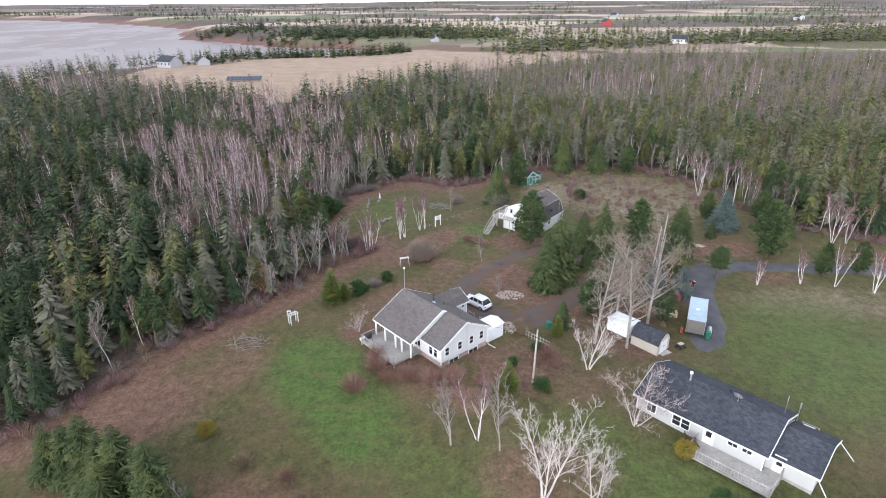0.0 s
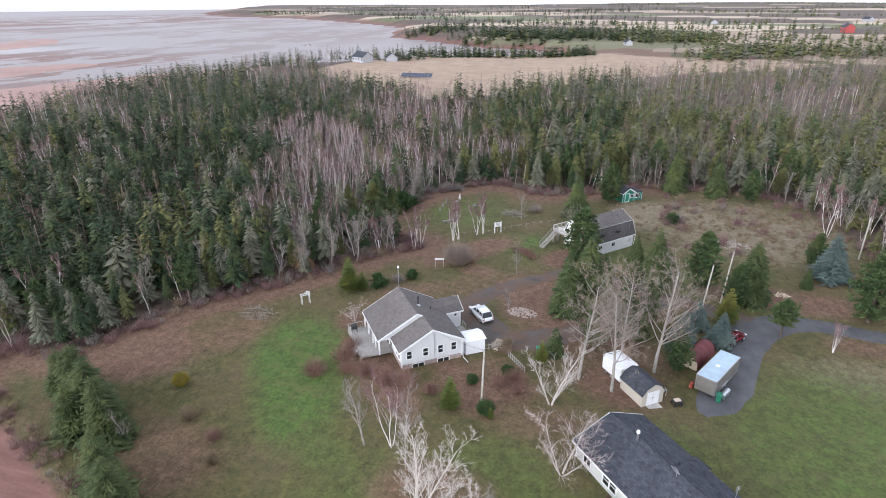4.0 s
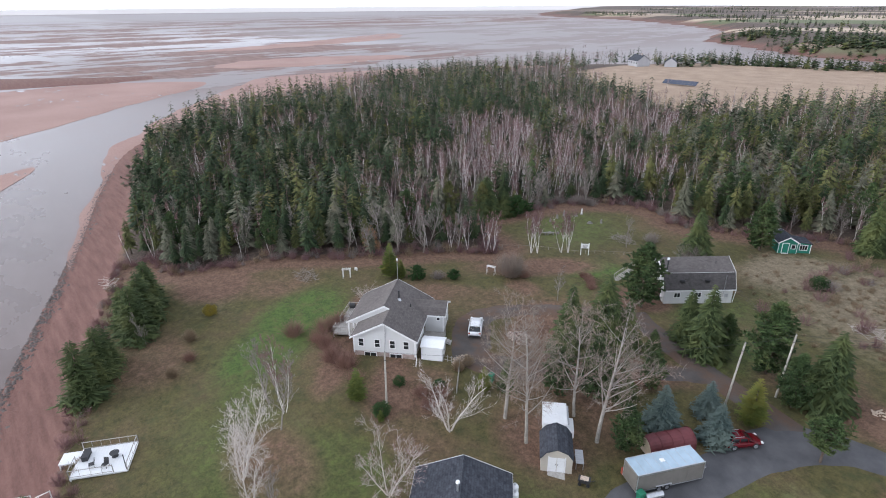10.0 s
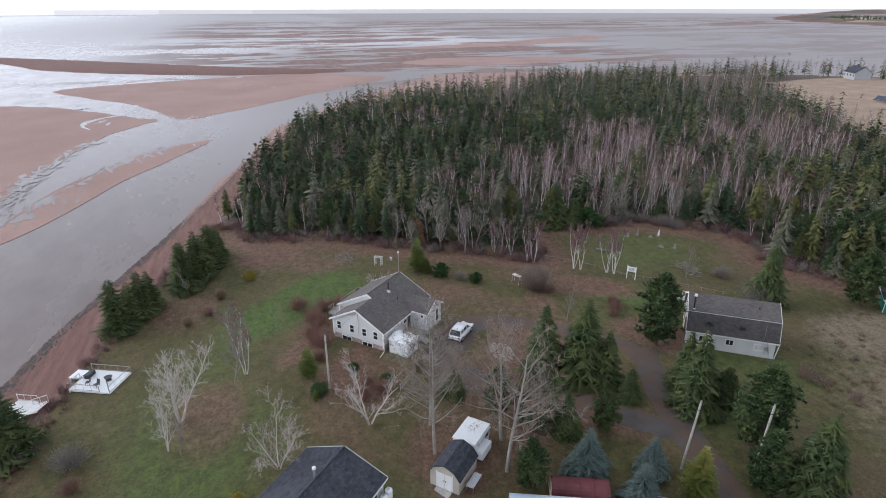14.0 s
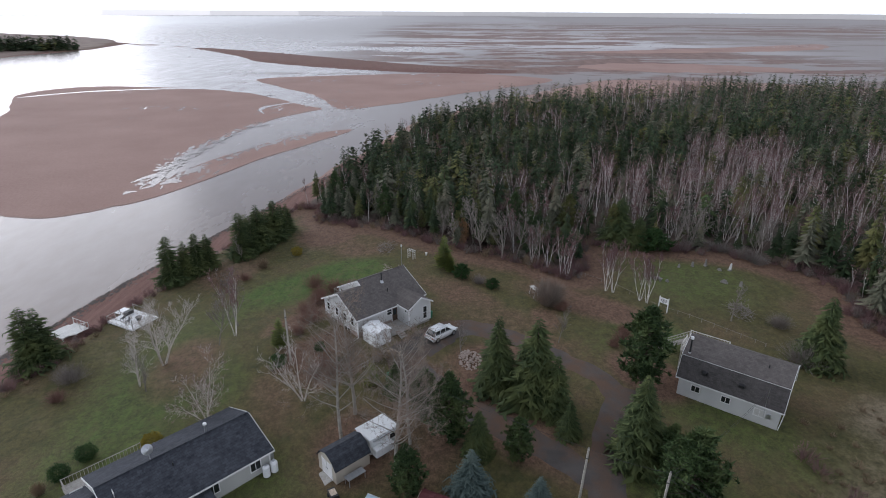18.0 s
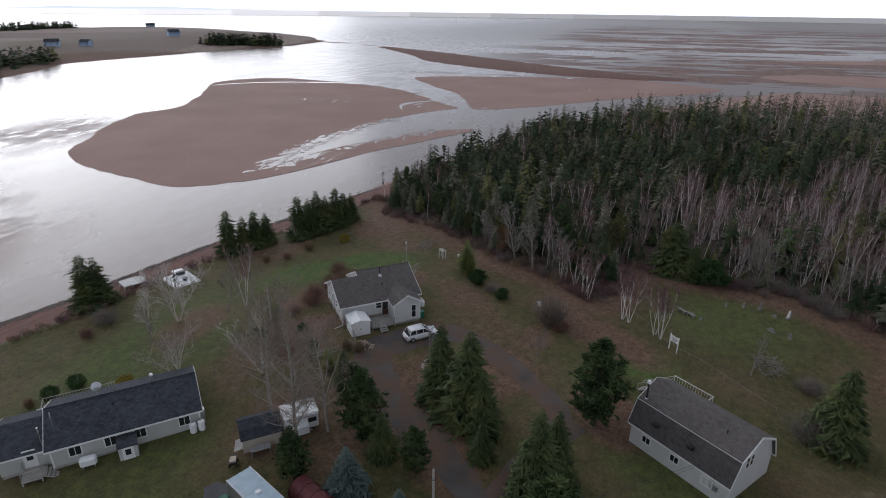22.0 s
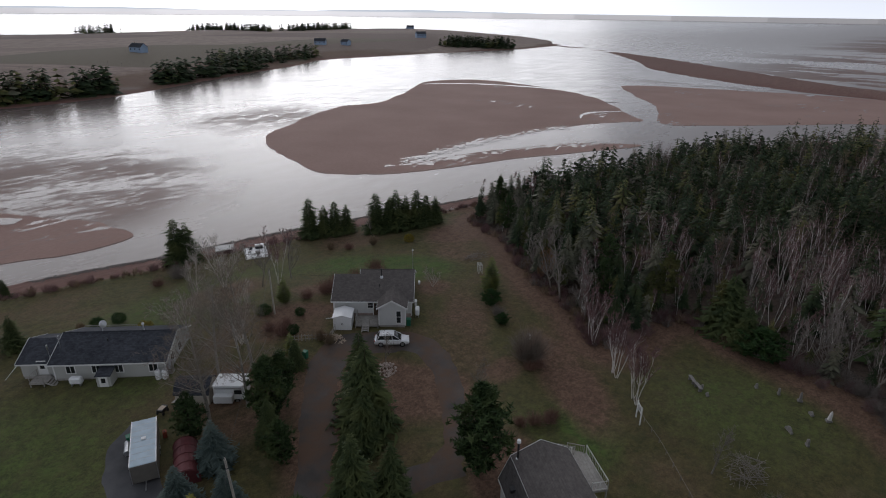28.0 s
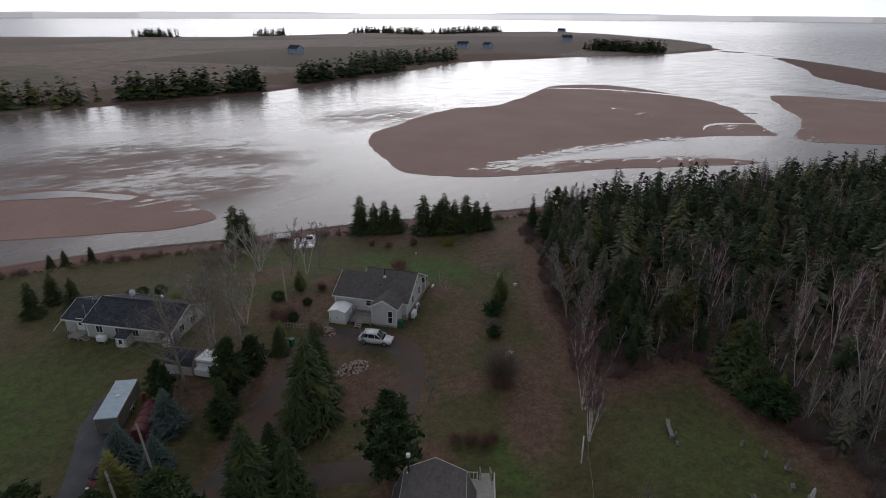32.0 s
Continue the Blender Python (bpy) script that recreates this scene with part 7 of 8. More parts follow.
# ---- graveyard ----
sg = thing("sign_board", pose(-1.35, 109.25, gz(-1.3, 109.3), 0, 0, 40), "white painted wooden sign on two posts by the graveyard", "sign")
for x in (-0.68, 0.68):
    part("post", box(x - 0.06, x + 0.06, -0.06, 0.06, -0.2, 2.3, 0.01), M["trim"], sg)
bd = part("board", box(-0.62, 0.62, -0.03, 0.03, 1.3, 2.15, 0.01), M["trim"], sg)
for z, w in ((1.95, 0.4), (1.78, 0.5), (1.62, 0.45), (1.46, 0.3)):
    for s in (-0.032, 0.032):
        part("text_bar", box(-w, w, s - 0.004, s + 0.004, z - 0.035, z + 0.035), M["black"], bd)


def grave(x, y, w, h, d, mat, label, turn=0.0, kind="slab"):
    e = thing("gravestone", pose(x, y, gz(x, y), random.uniform(-3, 3), random.uniform(-3, 3), turn), label, "gravestone", "gravestones")
    w, h, d = w * 0.75, h * 0.75, d * 0.75
    part("plinth", box(-w * 0.7, w * 0.7, -d * 0.8, d * 0.8, -0.1, 0.22, 0.03), M["stone"], e)
    if kind == "obelisk":
        bm = bmesh.new()
        bmesh.ops.create_cone(bm, cap_ends=True, segments=4, radius1=w * 0.62, radius2=w * 0.4, depth=h, matrix=pose(0, 0, 0.22 + h / 2, 0, 0, 45))
        part("shaft", bm, mat, e)
        bm = bmesh.new()
        bmesh.ops.create_cone(bm, cap_ends=True, segments=4, radius1=w * 0.4, radius2=0.01, depth=0.25, matrix=pose(0, 0, 0.22 + h + 0.125, 0, 0, 45))
        part("point", bm, mat, e)
    else:
        arc_ = [(w / 2 * math.cos(a), h - 0.15 + 0.3 * math.sin(a)) for a in np.linspace(0, math.pi, 9)]
        part("slab", prism([(w / 2, 0.2)] + arc_ + [(-w / 2, 0.2)], "y", -d / 2, d / 2), mat, e)
    return e


grave(-14.7, 125.4, 0.5, 1.25, 0.5, M["marble"], "white marble obelisk grave marker in the grass", 30, "obelisk")
grave(-16.8, 122.2, 0.45, 1.2, 0.45, M["stone"], "weathered grey obelisk grave marker in the grass", 30, "obelisk")
grave(-8.9, 124.4, 0.5, 0.95, 0.25, M["stone"], "pale upright gravestone in the grass", 35)
for x, y, w, h in ((-10.2, 122.4, 1.1, 0.55), (-16.8, 120.0, 0.5, 0.95), (-16.6, 117.6, 0.4, 0.7), (-12.4, 112.6, 0.6, 0.5), (-11.2, 113.6, 0.55, 0.45)):
    grave(x, y, w, h, 0.25, M["stone"], "weathered grey gravestone in the grass", random.uniform(15, 50))
grave(-14.8, 123.7, 0.7, 0.35, 0.3, M["stone"], "low grey grave marker in the grass", 35)
for x, y, rz in ((-13.0, 111.2, 40), (-11.9, 112.3, 44)):
    bn = thing("stone_bench", pose(x, y, gz(x, y), 0, 0, rz), "grey stone bench in the graveyard", "bench", "graveyard benches")
    part("seat", box(-0.75, 0.75, -0.22, 0.22, 0.42, 0.52, 0.02), M["stone"], bn)
    for sx in (-0.5, 0.5):
        part("leg", box(sx - 0.1, sx + 0.1, -0.18, 0.18, -0.05, 0.42), M["stone"], bn)
fn = thing("rail_fence", pose(0, 0, 0), "low weathered rail fence along the graveyard", "fence")
FP = smooth_line([(-15.5, 99.5), (-9.5, 105), (-3.0, 108.6), (0.6, 112.4), (4.4, 116.0), (8, 119.5)], 3)
for i, (x, y) in enumerate(FP):
    z = gz(x, y)
    part("post", rod((x, y, z - 0.2), (x, y, z + 0.6), 0.04, sides=6), M["greybark"], fn)
    if i:
        x0, y0 = FP[i - 1]
        part("rail", rod((x0, y0, gz(x0, y0) + 0.5), (x, y, z + 0.5), 0.02, sides=5), M["greybark"], fn)


def heap(name, x, y, rx, ry, h, n, size, mat, label, category, piece, seed, long=1.0):
    """A loose pile whose pieces can be told apart."""
    rg = random.Random(seed)
    e = thing(name, pose(x, y, gz(x, y)), label, category)
    shapes = []
    for i in range(4):
        bm = bmesh.new()
        if long > 1.5:
            rod((-size * long / 2, 0, 0), (size * long / 2, 0, 0), size * 0.5, size * 0.42, 6, bm)
        else:
            bmesh.ops.create_icosphere(bm, subdivisions=1, radius=size)
            for v in bm.verts:
                v.co *= rg.uniform(0.7, 1.25)
        me = bpy.data.meshes.new(piece)
        bm.to_mesh(me)
        bm.free()
        me.materials.append(mat)
        shapes.append(me)
    for i in range(n):
        t, r = rg.uniform(0, 6.283), math.sqrt(rg.random())
        o = new(piece, shapes[i % 4])
        o.parent = e
        k_ = rg.uniform(0.6, 1.3)
        px_, py_ = math.cos(t) * rx * r, math.sin(t) * ry * r
        z = gz(x + px_, y + py_) - gz(x, y)
        o.matrix_local = pose(px_, py_, z + h * (1 - r * r) * rg.uniform(0.2, 1), rg.uniform(-30, 30), rg.uniform(-30, 30), rg.uniform(0, 360)) @ Matrix.Diagonal((k_, k_ * rg.uniform(0.7, 1.1), k_ * rg.uniform(0.6, 1), 1))
    return e


heap("stone_pile", 10.2, 80.5, 2.2, 1.5, 0.3, 150, 0.17, M["rock"], "heap of pinkish fieldstones beside the drive", "stone pile", "stone", 1)
heap("firewood_pile", 9.1, 70.4, 0.9, 1.5, 0.7, 90, 0.13, M["log"], "loose pile of split firewood by the shed", "firewood", "log", 2, 3.2)
heap("brush_pile", -1.0, 120.6, 2.6, 1.6, 0.9, 110, 0.05, M["greybark"], "tangled pile of cut branches in the graveyard", "brush pile", "branch", 3, 34)
heap("brush_pile", -27.0, 67.0, 2.8, 1.6, 0.6, 80, 0.05, M["greybark"], "tangled pile of cut branches at the woods' edge", "brush pile", "branch", 4, 30)
heap("brush_pile", 41.5, 118.0, 3.2, 1.8, 0.7, 80, 0.06, M["deadtree"], "bleached pile of branches in the rough field", "brush pile", "branch", 5, 30)
heap("driftwood_pile", -52.0, 41.5, 4.5, 1.2, 0.3, 40, 0.07, M["deadtree"], "bleached driftwood at the top of the beach", "driftwood", "log", 6, 26)
heap("stone_pile", 47.5, 99.8, 1.2, 0.8, 0.3, 26, 0.2, M["log"], "few cut logs beside the lane", "log pile", "log", 7, 2.6)

# ---- garden things ----
ar = thing("garden_arbour", pose(-21.7, 71.9, gz(-21.7, 71.9), 0, 0, 50) @ Matrix.Scale(0.8, 4), "weathered white garden arbour at the woods' edge", "arbour")
for x in (-0.75, 0.75):
    for y in (-0.35, 0.35):
        part("post", box(x - 0.05, x + 0.05, y - 0.05, y + 0.05, -0.1, 1.85), M["palewood"], ar)
    for z in (0.5, 1.0, 1.5):
        part("slat", box(x - 0.02, x + 0.02, -0.35, 0.35, z - 0.03, z + 0.03), M["palewood"], ar)
for y in (-0.35, 0.35):
    part("beam", box(-0.95, 0.95, y - 0.04, y + 0.04, 1.85, 1.97), M["palewood"], ar)
for x in np.linspace(-0.8, 0.8, 5):
    part("slat", box(x - 0.03, x + 0.03, -0.5, 0.5, 1.97, 2.04), M["palewood"], ar)
sw = thing("swing_frame", pose(-7.0, 91.3, gz(-7, 91.3), 0, 0, 20) @ Matrix.Scale(0.75, 4), "pale metal swing frame with a slatted top", "swing")
for x in (-1.0, 1.0):
    for y in (-0.5, 0.5):
        part("leg", rod((x, y, -0.05), (x * 0.95, y * 0.3, 1.85), 0.035, sides=6), M["palewood"], sw)
for y in np.linspace(-0.4, 0.4, 5):
    part("slat", box(-1.05, 1.05, y - 0.06, y + 0.06, 1.85, 1.9), M["palewood"], sw)
ph = thing("picket_fence", pose(0, 0, 0), "low weathered garden fence below the house", "fence")
gf = [at_house(7.6, 0.6).translation, at_house(9.8, 0.2).translation, at_house(10.2, -5.5).translation]
for a, b in zip(gf[:-1], gf[1:]):
    n = int((b - a).length / 0.45)
    for i in range(n + 1):
        p = a.lerp(b, i / n)
        z = gz(p.x, p.y)
        part("picket", box(p.x - 0.04, p.x + 0.04, p.y - 0.03, p.y + 0.03, z - 0.1, z + 1.0), M["deckwood"], ph)
    for h in (0.3, 0.8):
        part("rail", rod((a.x, a.y, gz(a.x, a.y) + h), (b.x, b.y, gz(b.x, b.y) + h), 0.04, sides=4), M["deckwood"], ph)
ct = thing("garden_cart", pose(31.8, 66.6, gz(31.8, 66.6) + 0.07, 0, 0, 30), "small grey garden cart on the asphalt", "cart")
part("tub", prism([(-0.45, 0.3), (0.45, 0.3), (0.6, 0.7), (-0.6, 0.7)], "y", -0.35, 0.35), M["black"], ct)
part("load", box(-0.4, 0.4, -0.3, 0.3, 0.66, 0.74, 0.03), M["log"], ct)
for x in (-0.4, 0.4):
    for y in (-0.38, 0.38):
        part("wheel", rod((x, y - 0.05, 0.18), (x, y + 0.05, 0.18), 0.18, sides=12), M["tyre"], ct)
part("handle", rod((0.5, 0, 0.4), (1.1, 0, 0.75), 0.025), M["black"], ct)
wb = thing("workbench", SB @ pose(3.9, 1.6, 0), "grey metal workbench beside the barn shed", "bench")
part("top", box(-0.4, 0.4, -1.0, 1.0, 0.75, 0.82), M["steel"], wb)
for x in (-0.35, 0.35):
    for y in (-0.9, 0.9):
        part("leg", box(x - 0.03, x + 0.03, y - 0.03, y + 0.03, -0.1, 0.75), M["steel"], wb)
ml = thing("lawn_table", pose(-23.0, 74.5, gz(-23, 74.5)) @ Matrix.Scale(0.6, 4), "small pale garden table at the woods' edge", "table")
part("top", box(-0.5, 0.5, -0.35, 0.35, 0.68, 0.73, 0.02), M["palewood"], ml)
for x in (-0.4, 0.4):
    part("leg", box(x - 0.04, x + 0.04, -0.25, 0.25, -0.05, 0.68), M["palewood"], ml)
mp = thing("post_box", pose(16.3, 81.9, gz(16.3, 81.9)), "white post with a small box beside the drive", "post box")
part("post", box(-0.05, 0.05, -0.05, 0.05, -0.1, 1.0), M["trim"], mp)
part("case", box(-0.12, 0.12, -0.2, 0.2, 1.0, 1.22, 0.03), M["trim"], mp)

# ---- decks above the beach ----
sd_ = thing("shore_deck", pose(-3.3, 31.2, -1.95, 0, 0, -27), "white painted deck with a rail above the beach", "deck")
deck(sd_, -2.2, 2.2, -2.8, 2.8, 0.0, -1.0, M["plastic"], along="x")
deck(sd_, -2.0, -0.2, -4.6, -2.84, -0.02, -1.4, M["plastic"], along="x")
railing(sd_, [(-2.15, -2.7, 0), (-2.15, 2.75, 0), (2.15, 2.75, 0)], M["deckwood"], 0.9, 0.9)
railing(sd_, [(2.15, 1.4, 0), (2.15, -2.75, 0), (0.0, -2.75, 0)], M["deckwood"], 0.9, 0.9)
part("lamp_post", rod((2.0, 2.6, 0), (2.0, 2.6, 1.9), 0.05), M["black"], sd_)
fp = thing("fire_bowl", sd_.matrix_world @ pose(-0.3, 0.9, 0), "dark round fire bowl on the shore deck", "fire bowl")
part("bowl", rod((0, 0, 0.2), (0, 0, 0.5), 0.3, 0.5, 14), M["black"], fp)
part("stand", rod((0, 0, 0), (0, 0, 0.2), 0.35, 0.2, 10), M["black"], fp)
for x, y, rz in ((1.2, 0.4, 70), (0.9, -1.0, 20)):
    c2 = thing("deck_chair", sd_.matrix_world @ pose(x, y, 0, 0, 0, rz), "dark folding deck chair on the shore deck", "chair", "shore deck chairs")
    part("seat", box(-0.28, 0.28, -0.25, 0.25, 0.38, 0.42), M["black"], c2)
    part("backrest", prism([(0.22, 0.4), (0.26, 0.4), (0.42, 0.95), (0.38, 0.95)], "x", -0.28, 0.28), M["black"], c2)
    for lx in (-0.25, 0.25):
        for ly in (-0.22, 0.22):
            part("leg", box(lx - 0.02, lx + 0.02, ly - 0.02, ly + 0.02, 0, 0.38), M["black"], c2)
bb = thing("storage_bench", sd_.matrix_world @ pose(-0.8, -2.0, 0), "black storage bench on the shore deck", "bench")
part("body", box(-0.7, 0.7, -0.3, 0.3, 0, 0.5, 0.03), M["black"], bb)
part("lid", box(-0.74, 0.74, -0.33, 0.33, 0.5, 0.56, 0.02), M["black"], bb)
ld = thing("beach_landing", pose(-1.6, 22.4, -2.85, 0, 0, -27), "weathered white landing and stairs down to the beach", "stairs")
deck(ld, -1.8, 1.8, -1.4, 1.4, 0.0, -1.2, M["palewood"])
stairs(ld, -1.2, 1.2, -3.2, -1.4, -0.9, -0.05, M["palewood"], 5, run="y")
railing(ld, [(-1.75, 1.35, 0), (-1.75, -1.35, 0)], M["palewood"], 0.9, 0.9)
stairs(ld, -0.9, 0.9, 1.4, 3.6, 0.05, 0.9, M["palewood"], 6, run="y")
railing(ld, [(-0.95, 1.4, 0.05), (-0.95, 3.6, 0.9)], M["palewood"], 0.9, 0.9)

M["weed"] = plain("dark_wet_stone", (0.09, 0.07, 0.06), 0.6, grain=5, spread=0.4)
# stones and weed along the foot of the beach
rg = random.Random(5)
sp = Soup()
for i in range(2600):
    j = rg.randrange(20, 62)
    (xa, ya), (xb, yb) = COAST[j], COAST[j + 1]
    f = rg.random()
    d = abs(rg.gauss(0.6, 1.0)) + 0.2
    L_ = math.hypot(xb - xa, yb - ya)
    x, y = xa + (xb - xa) * f - d * (yb - ya) / L_ * -1 * -1, ya + (yb - ya) * f + d * (xb - xa) / L_ * -1
    z = gz(x, y)
    s = rg.uniform(0.07, 0.3)
    V = np.array([(-1, -1, 0), (1, -1, 0), (1, 1, 0), (-1, 1, 0), (0.1, 0.1, 0.8)]) * s * np.array([rg.uniform(0.7, 1.3) for _ in range(15)]).reshape(5, 3) + (x, y, z - 0.03)
    sp.add(V, [(0, 1, 4), (1, 2, 4), (2, 3, 4), (3, 0, 4)])
V, F, m_ = sp.get()
tagged(raw("beach_stones", V, F, [M["weed"]]), "scattered dark stones along the beach", "stones", kind="stuff")

# ---- far things ----
def far_house(x, y, rz, L, W, Ht, wall, roof, label, z=None):
    e = thing("farmhouse", pose(x, y, gz(x, y) if z is None else z, 0, 0, rz), label, "house", "far houses")
    part("wall", prism([(-W / 2, -1), (W / 2, -1), (W / 2, Ht), (0, Ht + W * 0.35), (-W / 2, Ht)], "y", -L / 2, L / 2), wall, e)
    slab("roof", e, roof, (0, Ht + W * 0.38), (W / 2 + 0.4, Ht - 0.15), -L / 2 - 0.3, L / 2 + 0.3, 0.2)
    slab("roof", e, roof, (0, Ht + W * 0.38), (-W / 2 - 0.4, Ht - 0.15), -L / 2 - 0.3, L / 2 + 0.3, 0.2)
    for s in (-1, 1):
        for u in np.linspace(-L / 2 + 1.5, L / 2 - 1.5, max(2, int(L / 3.5))):
            part("window", box(*sorted((s * W / 2, s * (W / 2 + 0.05))), u - 0.5, u + 0.5, Ht * 0.45, Ht * 0.45 + 1.2), M["glass"], e)
    part("chimney", box(-0.4, 0.4, -L / 4 - 0.4, -L / 4 + 0.4, Ht + W * 0.2, Ht + W * 0.38 + 1.2), M["rock"], e)
    return e


M["blue_wall"] = siding("blue_clapboard", (0.3, 0.4, 0.55))
M["redbarn"] = siding("red_barn_boards", (0.35, 0.05, 0.045))
M["grey_wall"] = siding("grey_clapboard", (0.4, 0.4, 0.41))
GR = M["grey_wall"]
WH, BL, RDK = M["white"], M["blue_wall"], M["roof_dark"]
for x, y, rz, L, W, Ht, wl_, lab in [(-183, -426, 20, 13, 8, 4.5, BL, "pale blue house on the headland"), (-407, -456, 40, 13, 8, 4, BL, "pale blue house on the headland"), (-434, -442, 10, 10, 7, 4, BL, "small blue house on the headland"), (-608, -479, 60, 14, 9, 5, BL, "blue house on the headland"), (-946, -820, 30, 16, 9, 5, BL, "far blue house on the headland"),
        (-183, 404, 60, 14, 9, 4, GR, "grey house with a dark roof by the hay field"), (-165, 415, 30, 11, 8, 3, GR, "low grey house by the hay field"), (-8, 592, 20, 8, 6, 3, GR, "pale grey farmhouse among the far fields"), (216, 560, 60, 14, 9, 4, WH, "white house among the far trees"), (232, 570, 10, 9, 7, 3.5, WH, "white shed among the far trees"),
        (218, 830, 0, 20, 10, 6, M["redbarn"], "red barn among the far fields"), (90, 1050, 0, 16, 9, 4, GR, "pale grey barn among the far fields"), (330, 1200, 20, 18, 9, 4, GR, "pale grey barn among the far fields"), (560, 980, 0, 16, 9, 5, WH, "white farmhouse among the far fields")]:
    far_house(x, y, rz, L, W, Ht, wl_, RDK, lab)
sa = thing("solar_array", pose(-110.5, 332, gz(-110, 332), 0, 0, 3), "long ground-mounted solar array in the hay field", "solar panels")
k = Mat("solar_cell", 0.15)
k.color((0.05, 0.06, 0.09))
M["solar"] = k.m
for i in range(9):
    pnl = part("panel", prism([(-1.6, 0.8), (1.6, 2.6), (1.6, 2.52), (-1.6, 0.72)], "x", -9.5 + i * 2.12, -9.5 + i * 2.12 + 2.02), M["solar"], sa)
    part("leg", rod((-8.5 + i * 2.12, 1.0, -0.3), (-8.5 + i * 2.12, 1.0, 2.2), 0.06, sides=6), M["steel"], sa)

clump_con = [conifer(300 + i, 11, 2.8, 6, 5, 0, low=0.05, ragged=0.3, trunk_sides=3) for i in range(4)]
far_clump = [conifer(320 + i, 12, 4.0, 5, 4, 0, low=0.03, ragged=0.35, trunk_sides=3, slim=(0.5, 0.7), power=0.5) for i in range(4)]
clump_bare = [bare(310 + i, 10, 0.14, 1, 0.12, 0.42, 7, 4, 5, up=0.3, depth=1, first=0.25, kids=(6,)) for i in range(3)]


def grove(lines, step, wide, label, shapes=None, scale=1.0):
    """Trees along hedgerows and in copses."""
    X, Y = [], []
    for pts in lines:
        P = smooth_line(pts, 6)
        for (xa, ya), (xb, yb) in zip(P[:-1], P[1:]):
            n = max(1, int(math.hypot(xb - xa, yb - ya) * wide / (step * step)))
            for i in range(n):
                f = rng.uniform()
                X.append(xa + (xb - xa) * f + rng.normal(0, wide / 2.4))
                Y.append(ya + (yb - ya) * f + rng.normal(0, wide / 2.4))
    X, Y = np.array(X), np.array(Y)
    s = on_ground(X, Y) > SEA + 0.6
    X, Y = X[s], Y[s]
    return bunch("hedgerow", shapes or clump_con, X, Y, rng.uniform(0.5, 1.05, len(X)) * scale, NEARM, label)


grove([[(-9, -226), (-30, -227), (-53, -230)], [(-59, -228), (-72, -232), (-84, -234)], [(-120, -258), (-156, -266), (-190, -285), (-228, -306)], [(-563, -392), (-598, -362), (-625, -328)]], 2.1, 11, "dense dark spruce groves on the headland", far_clump, 1.35)
grove([[(12, -224), (60, -232), (140, -244)], [(-509, -960), (-545, -860), (-555, -780)], [(-600, -790), (-690, -810), (-776, -829)], [(-127, -950), (-157, -860)], [(-291, -862), (-339, -858)], [(-200, -330), (-290, -360), (-330, -372)]], 4.2, 16, "dark spruce groves along the headland", far_clump, 1.25)
grove([[(-330, -356), (-369, -358)], [(-20, -330), (-150, -345), (-300, -400), (-420, -430)]], 6, 8, "low brush on the headland", clump_bare, 0.5)
grove([[(-160, 447), (-130, 455), (-95, 463)], [(-92, 464), (-60, 470), (-30, 500)], [(-176, 418), (-158, 426), (-150, 432)]], 2.5, 8, "dark hedgerow behind the hay field", far_clump, 0.75)
grove([[(-186, 690), (-120, 668), (-40, 668), (60, 650)], [(-170, 720), (-60, 700), (60, 690)], [(-290, 772), (-262, 782), (-240, 800)]], 5, 46, "dense dark woods beyond the bay", far_clump)
grove([[(50, 490), (120, 520), (200, 560), (318, 572), (422, 590)], [(60, 545), (110, 560), (150, 570)], [(260, 600), (420, 640), (600, 690)]], 5.5, 30, "dark woods among the far fields", far_clump)
lines_ = [[(-820, 1560), (-600, 1440), (-420, 1380)], [(-560, 1290), (-470, 1230), (-400, 1200)], [(-1400, 1900), (-1100, 1750), (-1000, 1690)]]
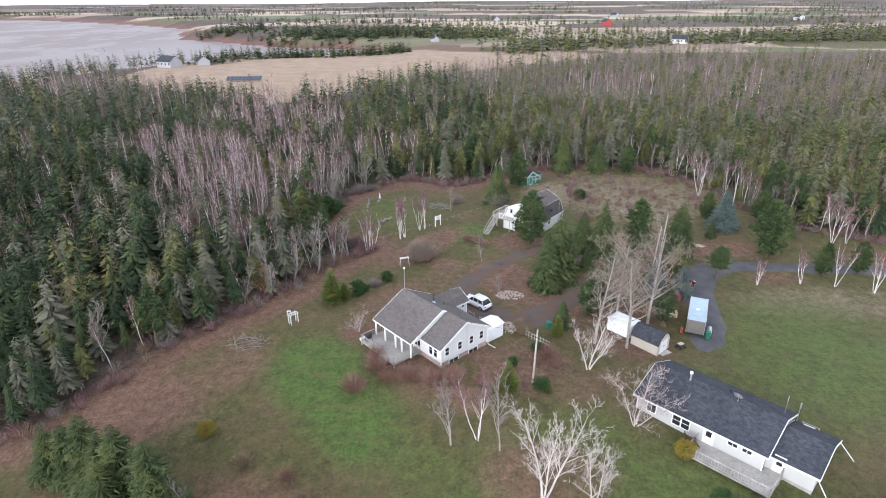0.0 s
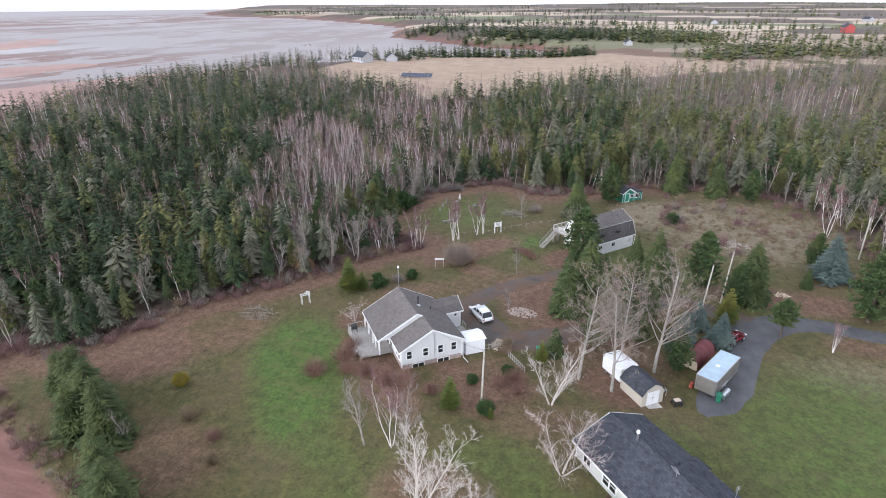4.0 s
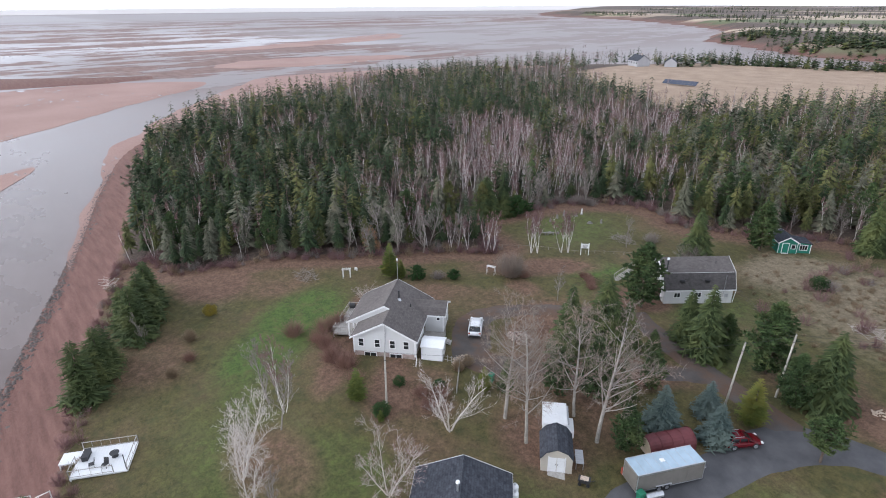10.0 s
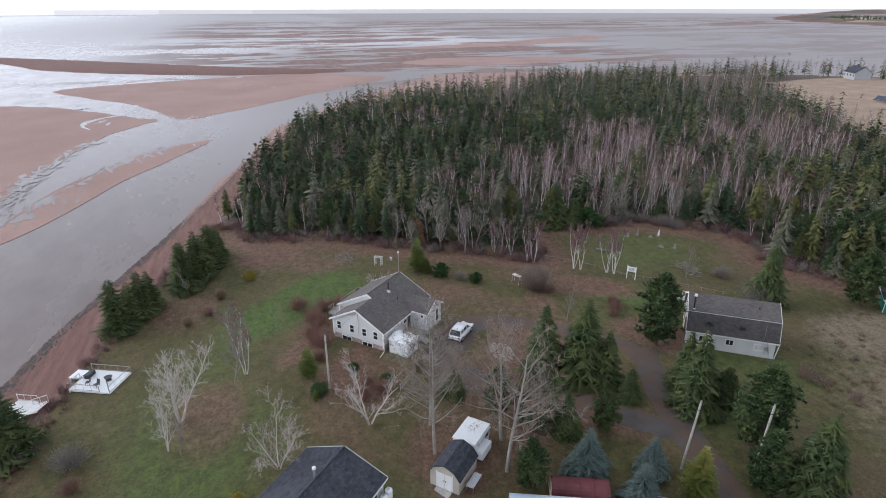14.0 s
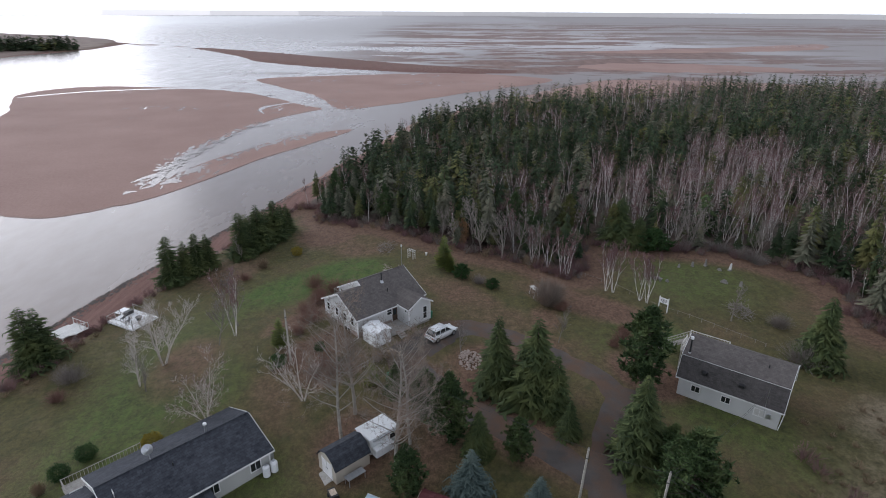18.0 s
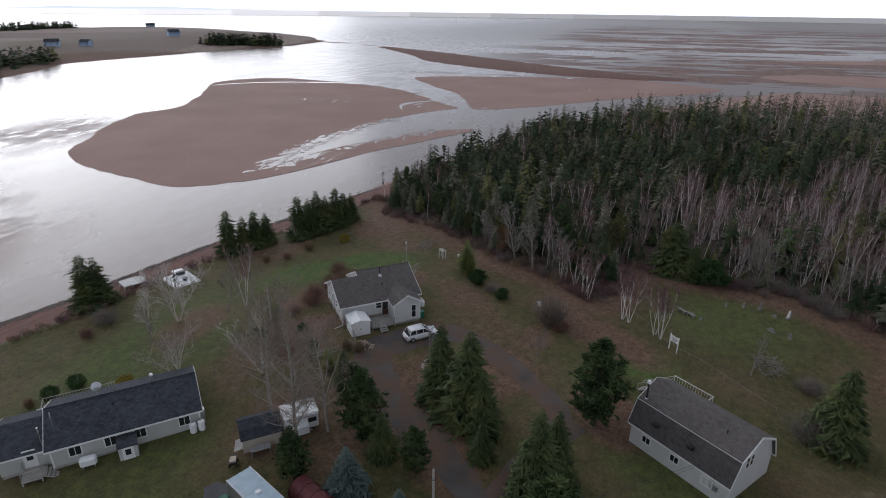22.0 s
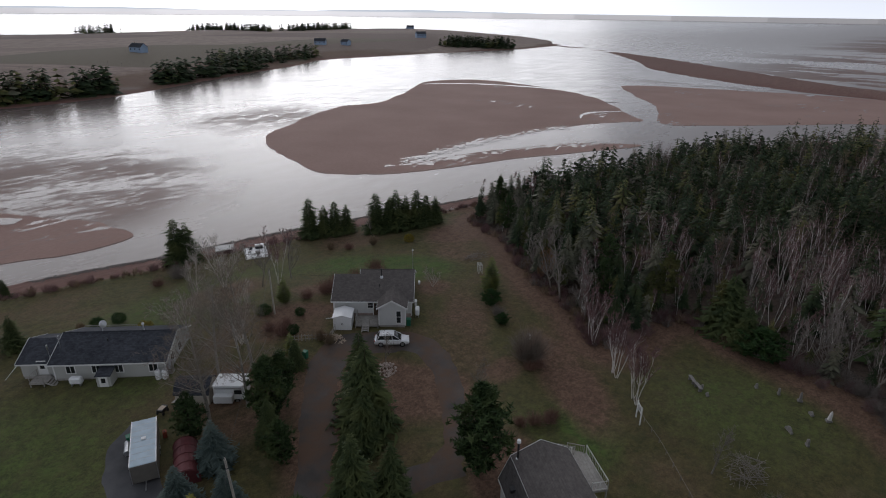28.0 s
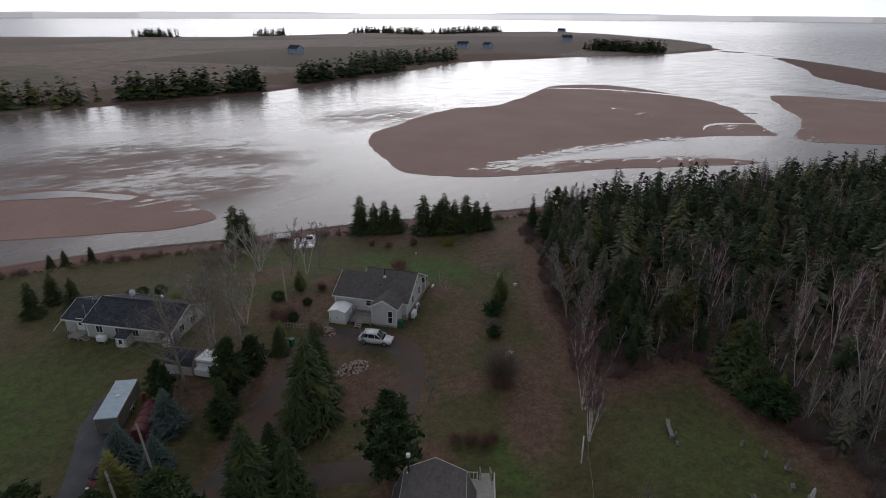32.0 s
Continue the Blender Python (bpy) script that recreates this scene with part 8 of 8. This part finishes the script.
for i in range(120):
    y = 700 + 2600 * rng.uniform() ** 1.3
    x = rng.uniform(-0.75, 0.95) * y
    if signed(np.array([x]), np.array([y]), LAND)[0] < 40:
        continue
    L_ = rng.uniform(80, 380)
    a = rng.uniform(-0.35, 0.35)
    lines_.append([(x, y), (x + L_ * 0.5 * math.cos(a), y + L_ * 0.5 * math.sin(a)), (x + L_ * math.cos(a), y + L_ * math.sin(a) * 1.2)])
grove(lines_, 13.0, 34, "dark woods among the far fields", far_clump, 0.85)
grove([[(x + 20, y - 18) for x, y in p] for p in lines_[::3]], 25, 30, "leafless woods among the far fields", clump_bare)

# the far rim of the sea, its glare painted as emission strongest under the hidden sun, and the glowing hills on the far
# side of the strait
N_ = 220


def far_ring(name, r, low, high, mats, pick, label, category):
    bm = bmesh.new()
    up, dn = [], []
    for i in range(N_ + 1):
        az_ = 150 + 185 * i / N_
        a = radians(az_)
        up.append(bm.verts.new((r * math.sin(a), r * math.cos(a), high(az_))))
        dn.append(bm.verts.new((r * math.sin(a), r * math.cos(a), low)))
    for i in range(N_):
        f = bm.faces.new((dn[i], dn[i + 1], up[i + 1], up[i]))
        f.material_index = pick(150 + 185 * i / N_)
    return tagged(link(name, bm, mats), label, category, kind="structure")


# emission stands in for the glare and haze of far surfaces
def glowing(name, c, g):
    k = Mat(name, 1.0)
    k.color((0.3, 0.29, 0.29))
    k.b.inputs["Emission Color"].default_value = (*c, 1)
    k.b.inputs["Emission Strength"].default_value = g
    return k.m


def hill(az_):
    h = 5 + 20 * max(0, noise.noise(Vector((az_ * 0.055, 2.2, 0)))) + 4 * noise.noise(Vector((az_ * 0.25, 1.2, 0)))
    return 27 + max(0.0, h * float(ss(az_, 165, 185)) * (1 - float(ss(az_, 236, 262))))


STEPS_ = 24
# the hills' pale blue haze is painted in as an even glow
far_ring("backdrop", 4650, 20, hill, [glowing("hills_painted_haze", (0.84, 0.93, 1.0), 0.95)], lambda az_: 0, "low hills beyond the strait in painted blue haze", "hills")
# sun glare painted into the sea rim: emission steps that peak at azimuth 214
far_ring("backdrop", 4620, SEA - 1, lambda az_: 27, [glowing("far_sea_painted_glare", (1.0, 0.965, 0.95), 0.3 + 1.15 * math.exp(-((150 + 185 * (i + 0.5) / STEPS_ - 214) / 34) ** 2)) for i in range(STEPS_)],
         lambda az_: min(STEPS_ - 1, int((az_ - 150) / 185 * STEPS_)), "far pale rim of the sea with painted sun glare", "sea")
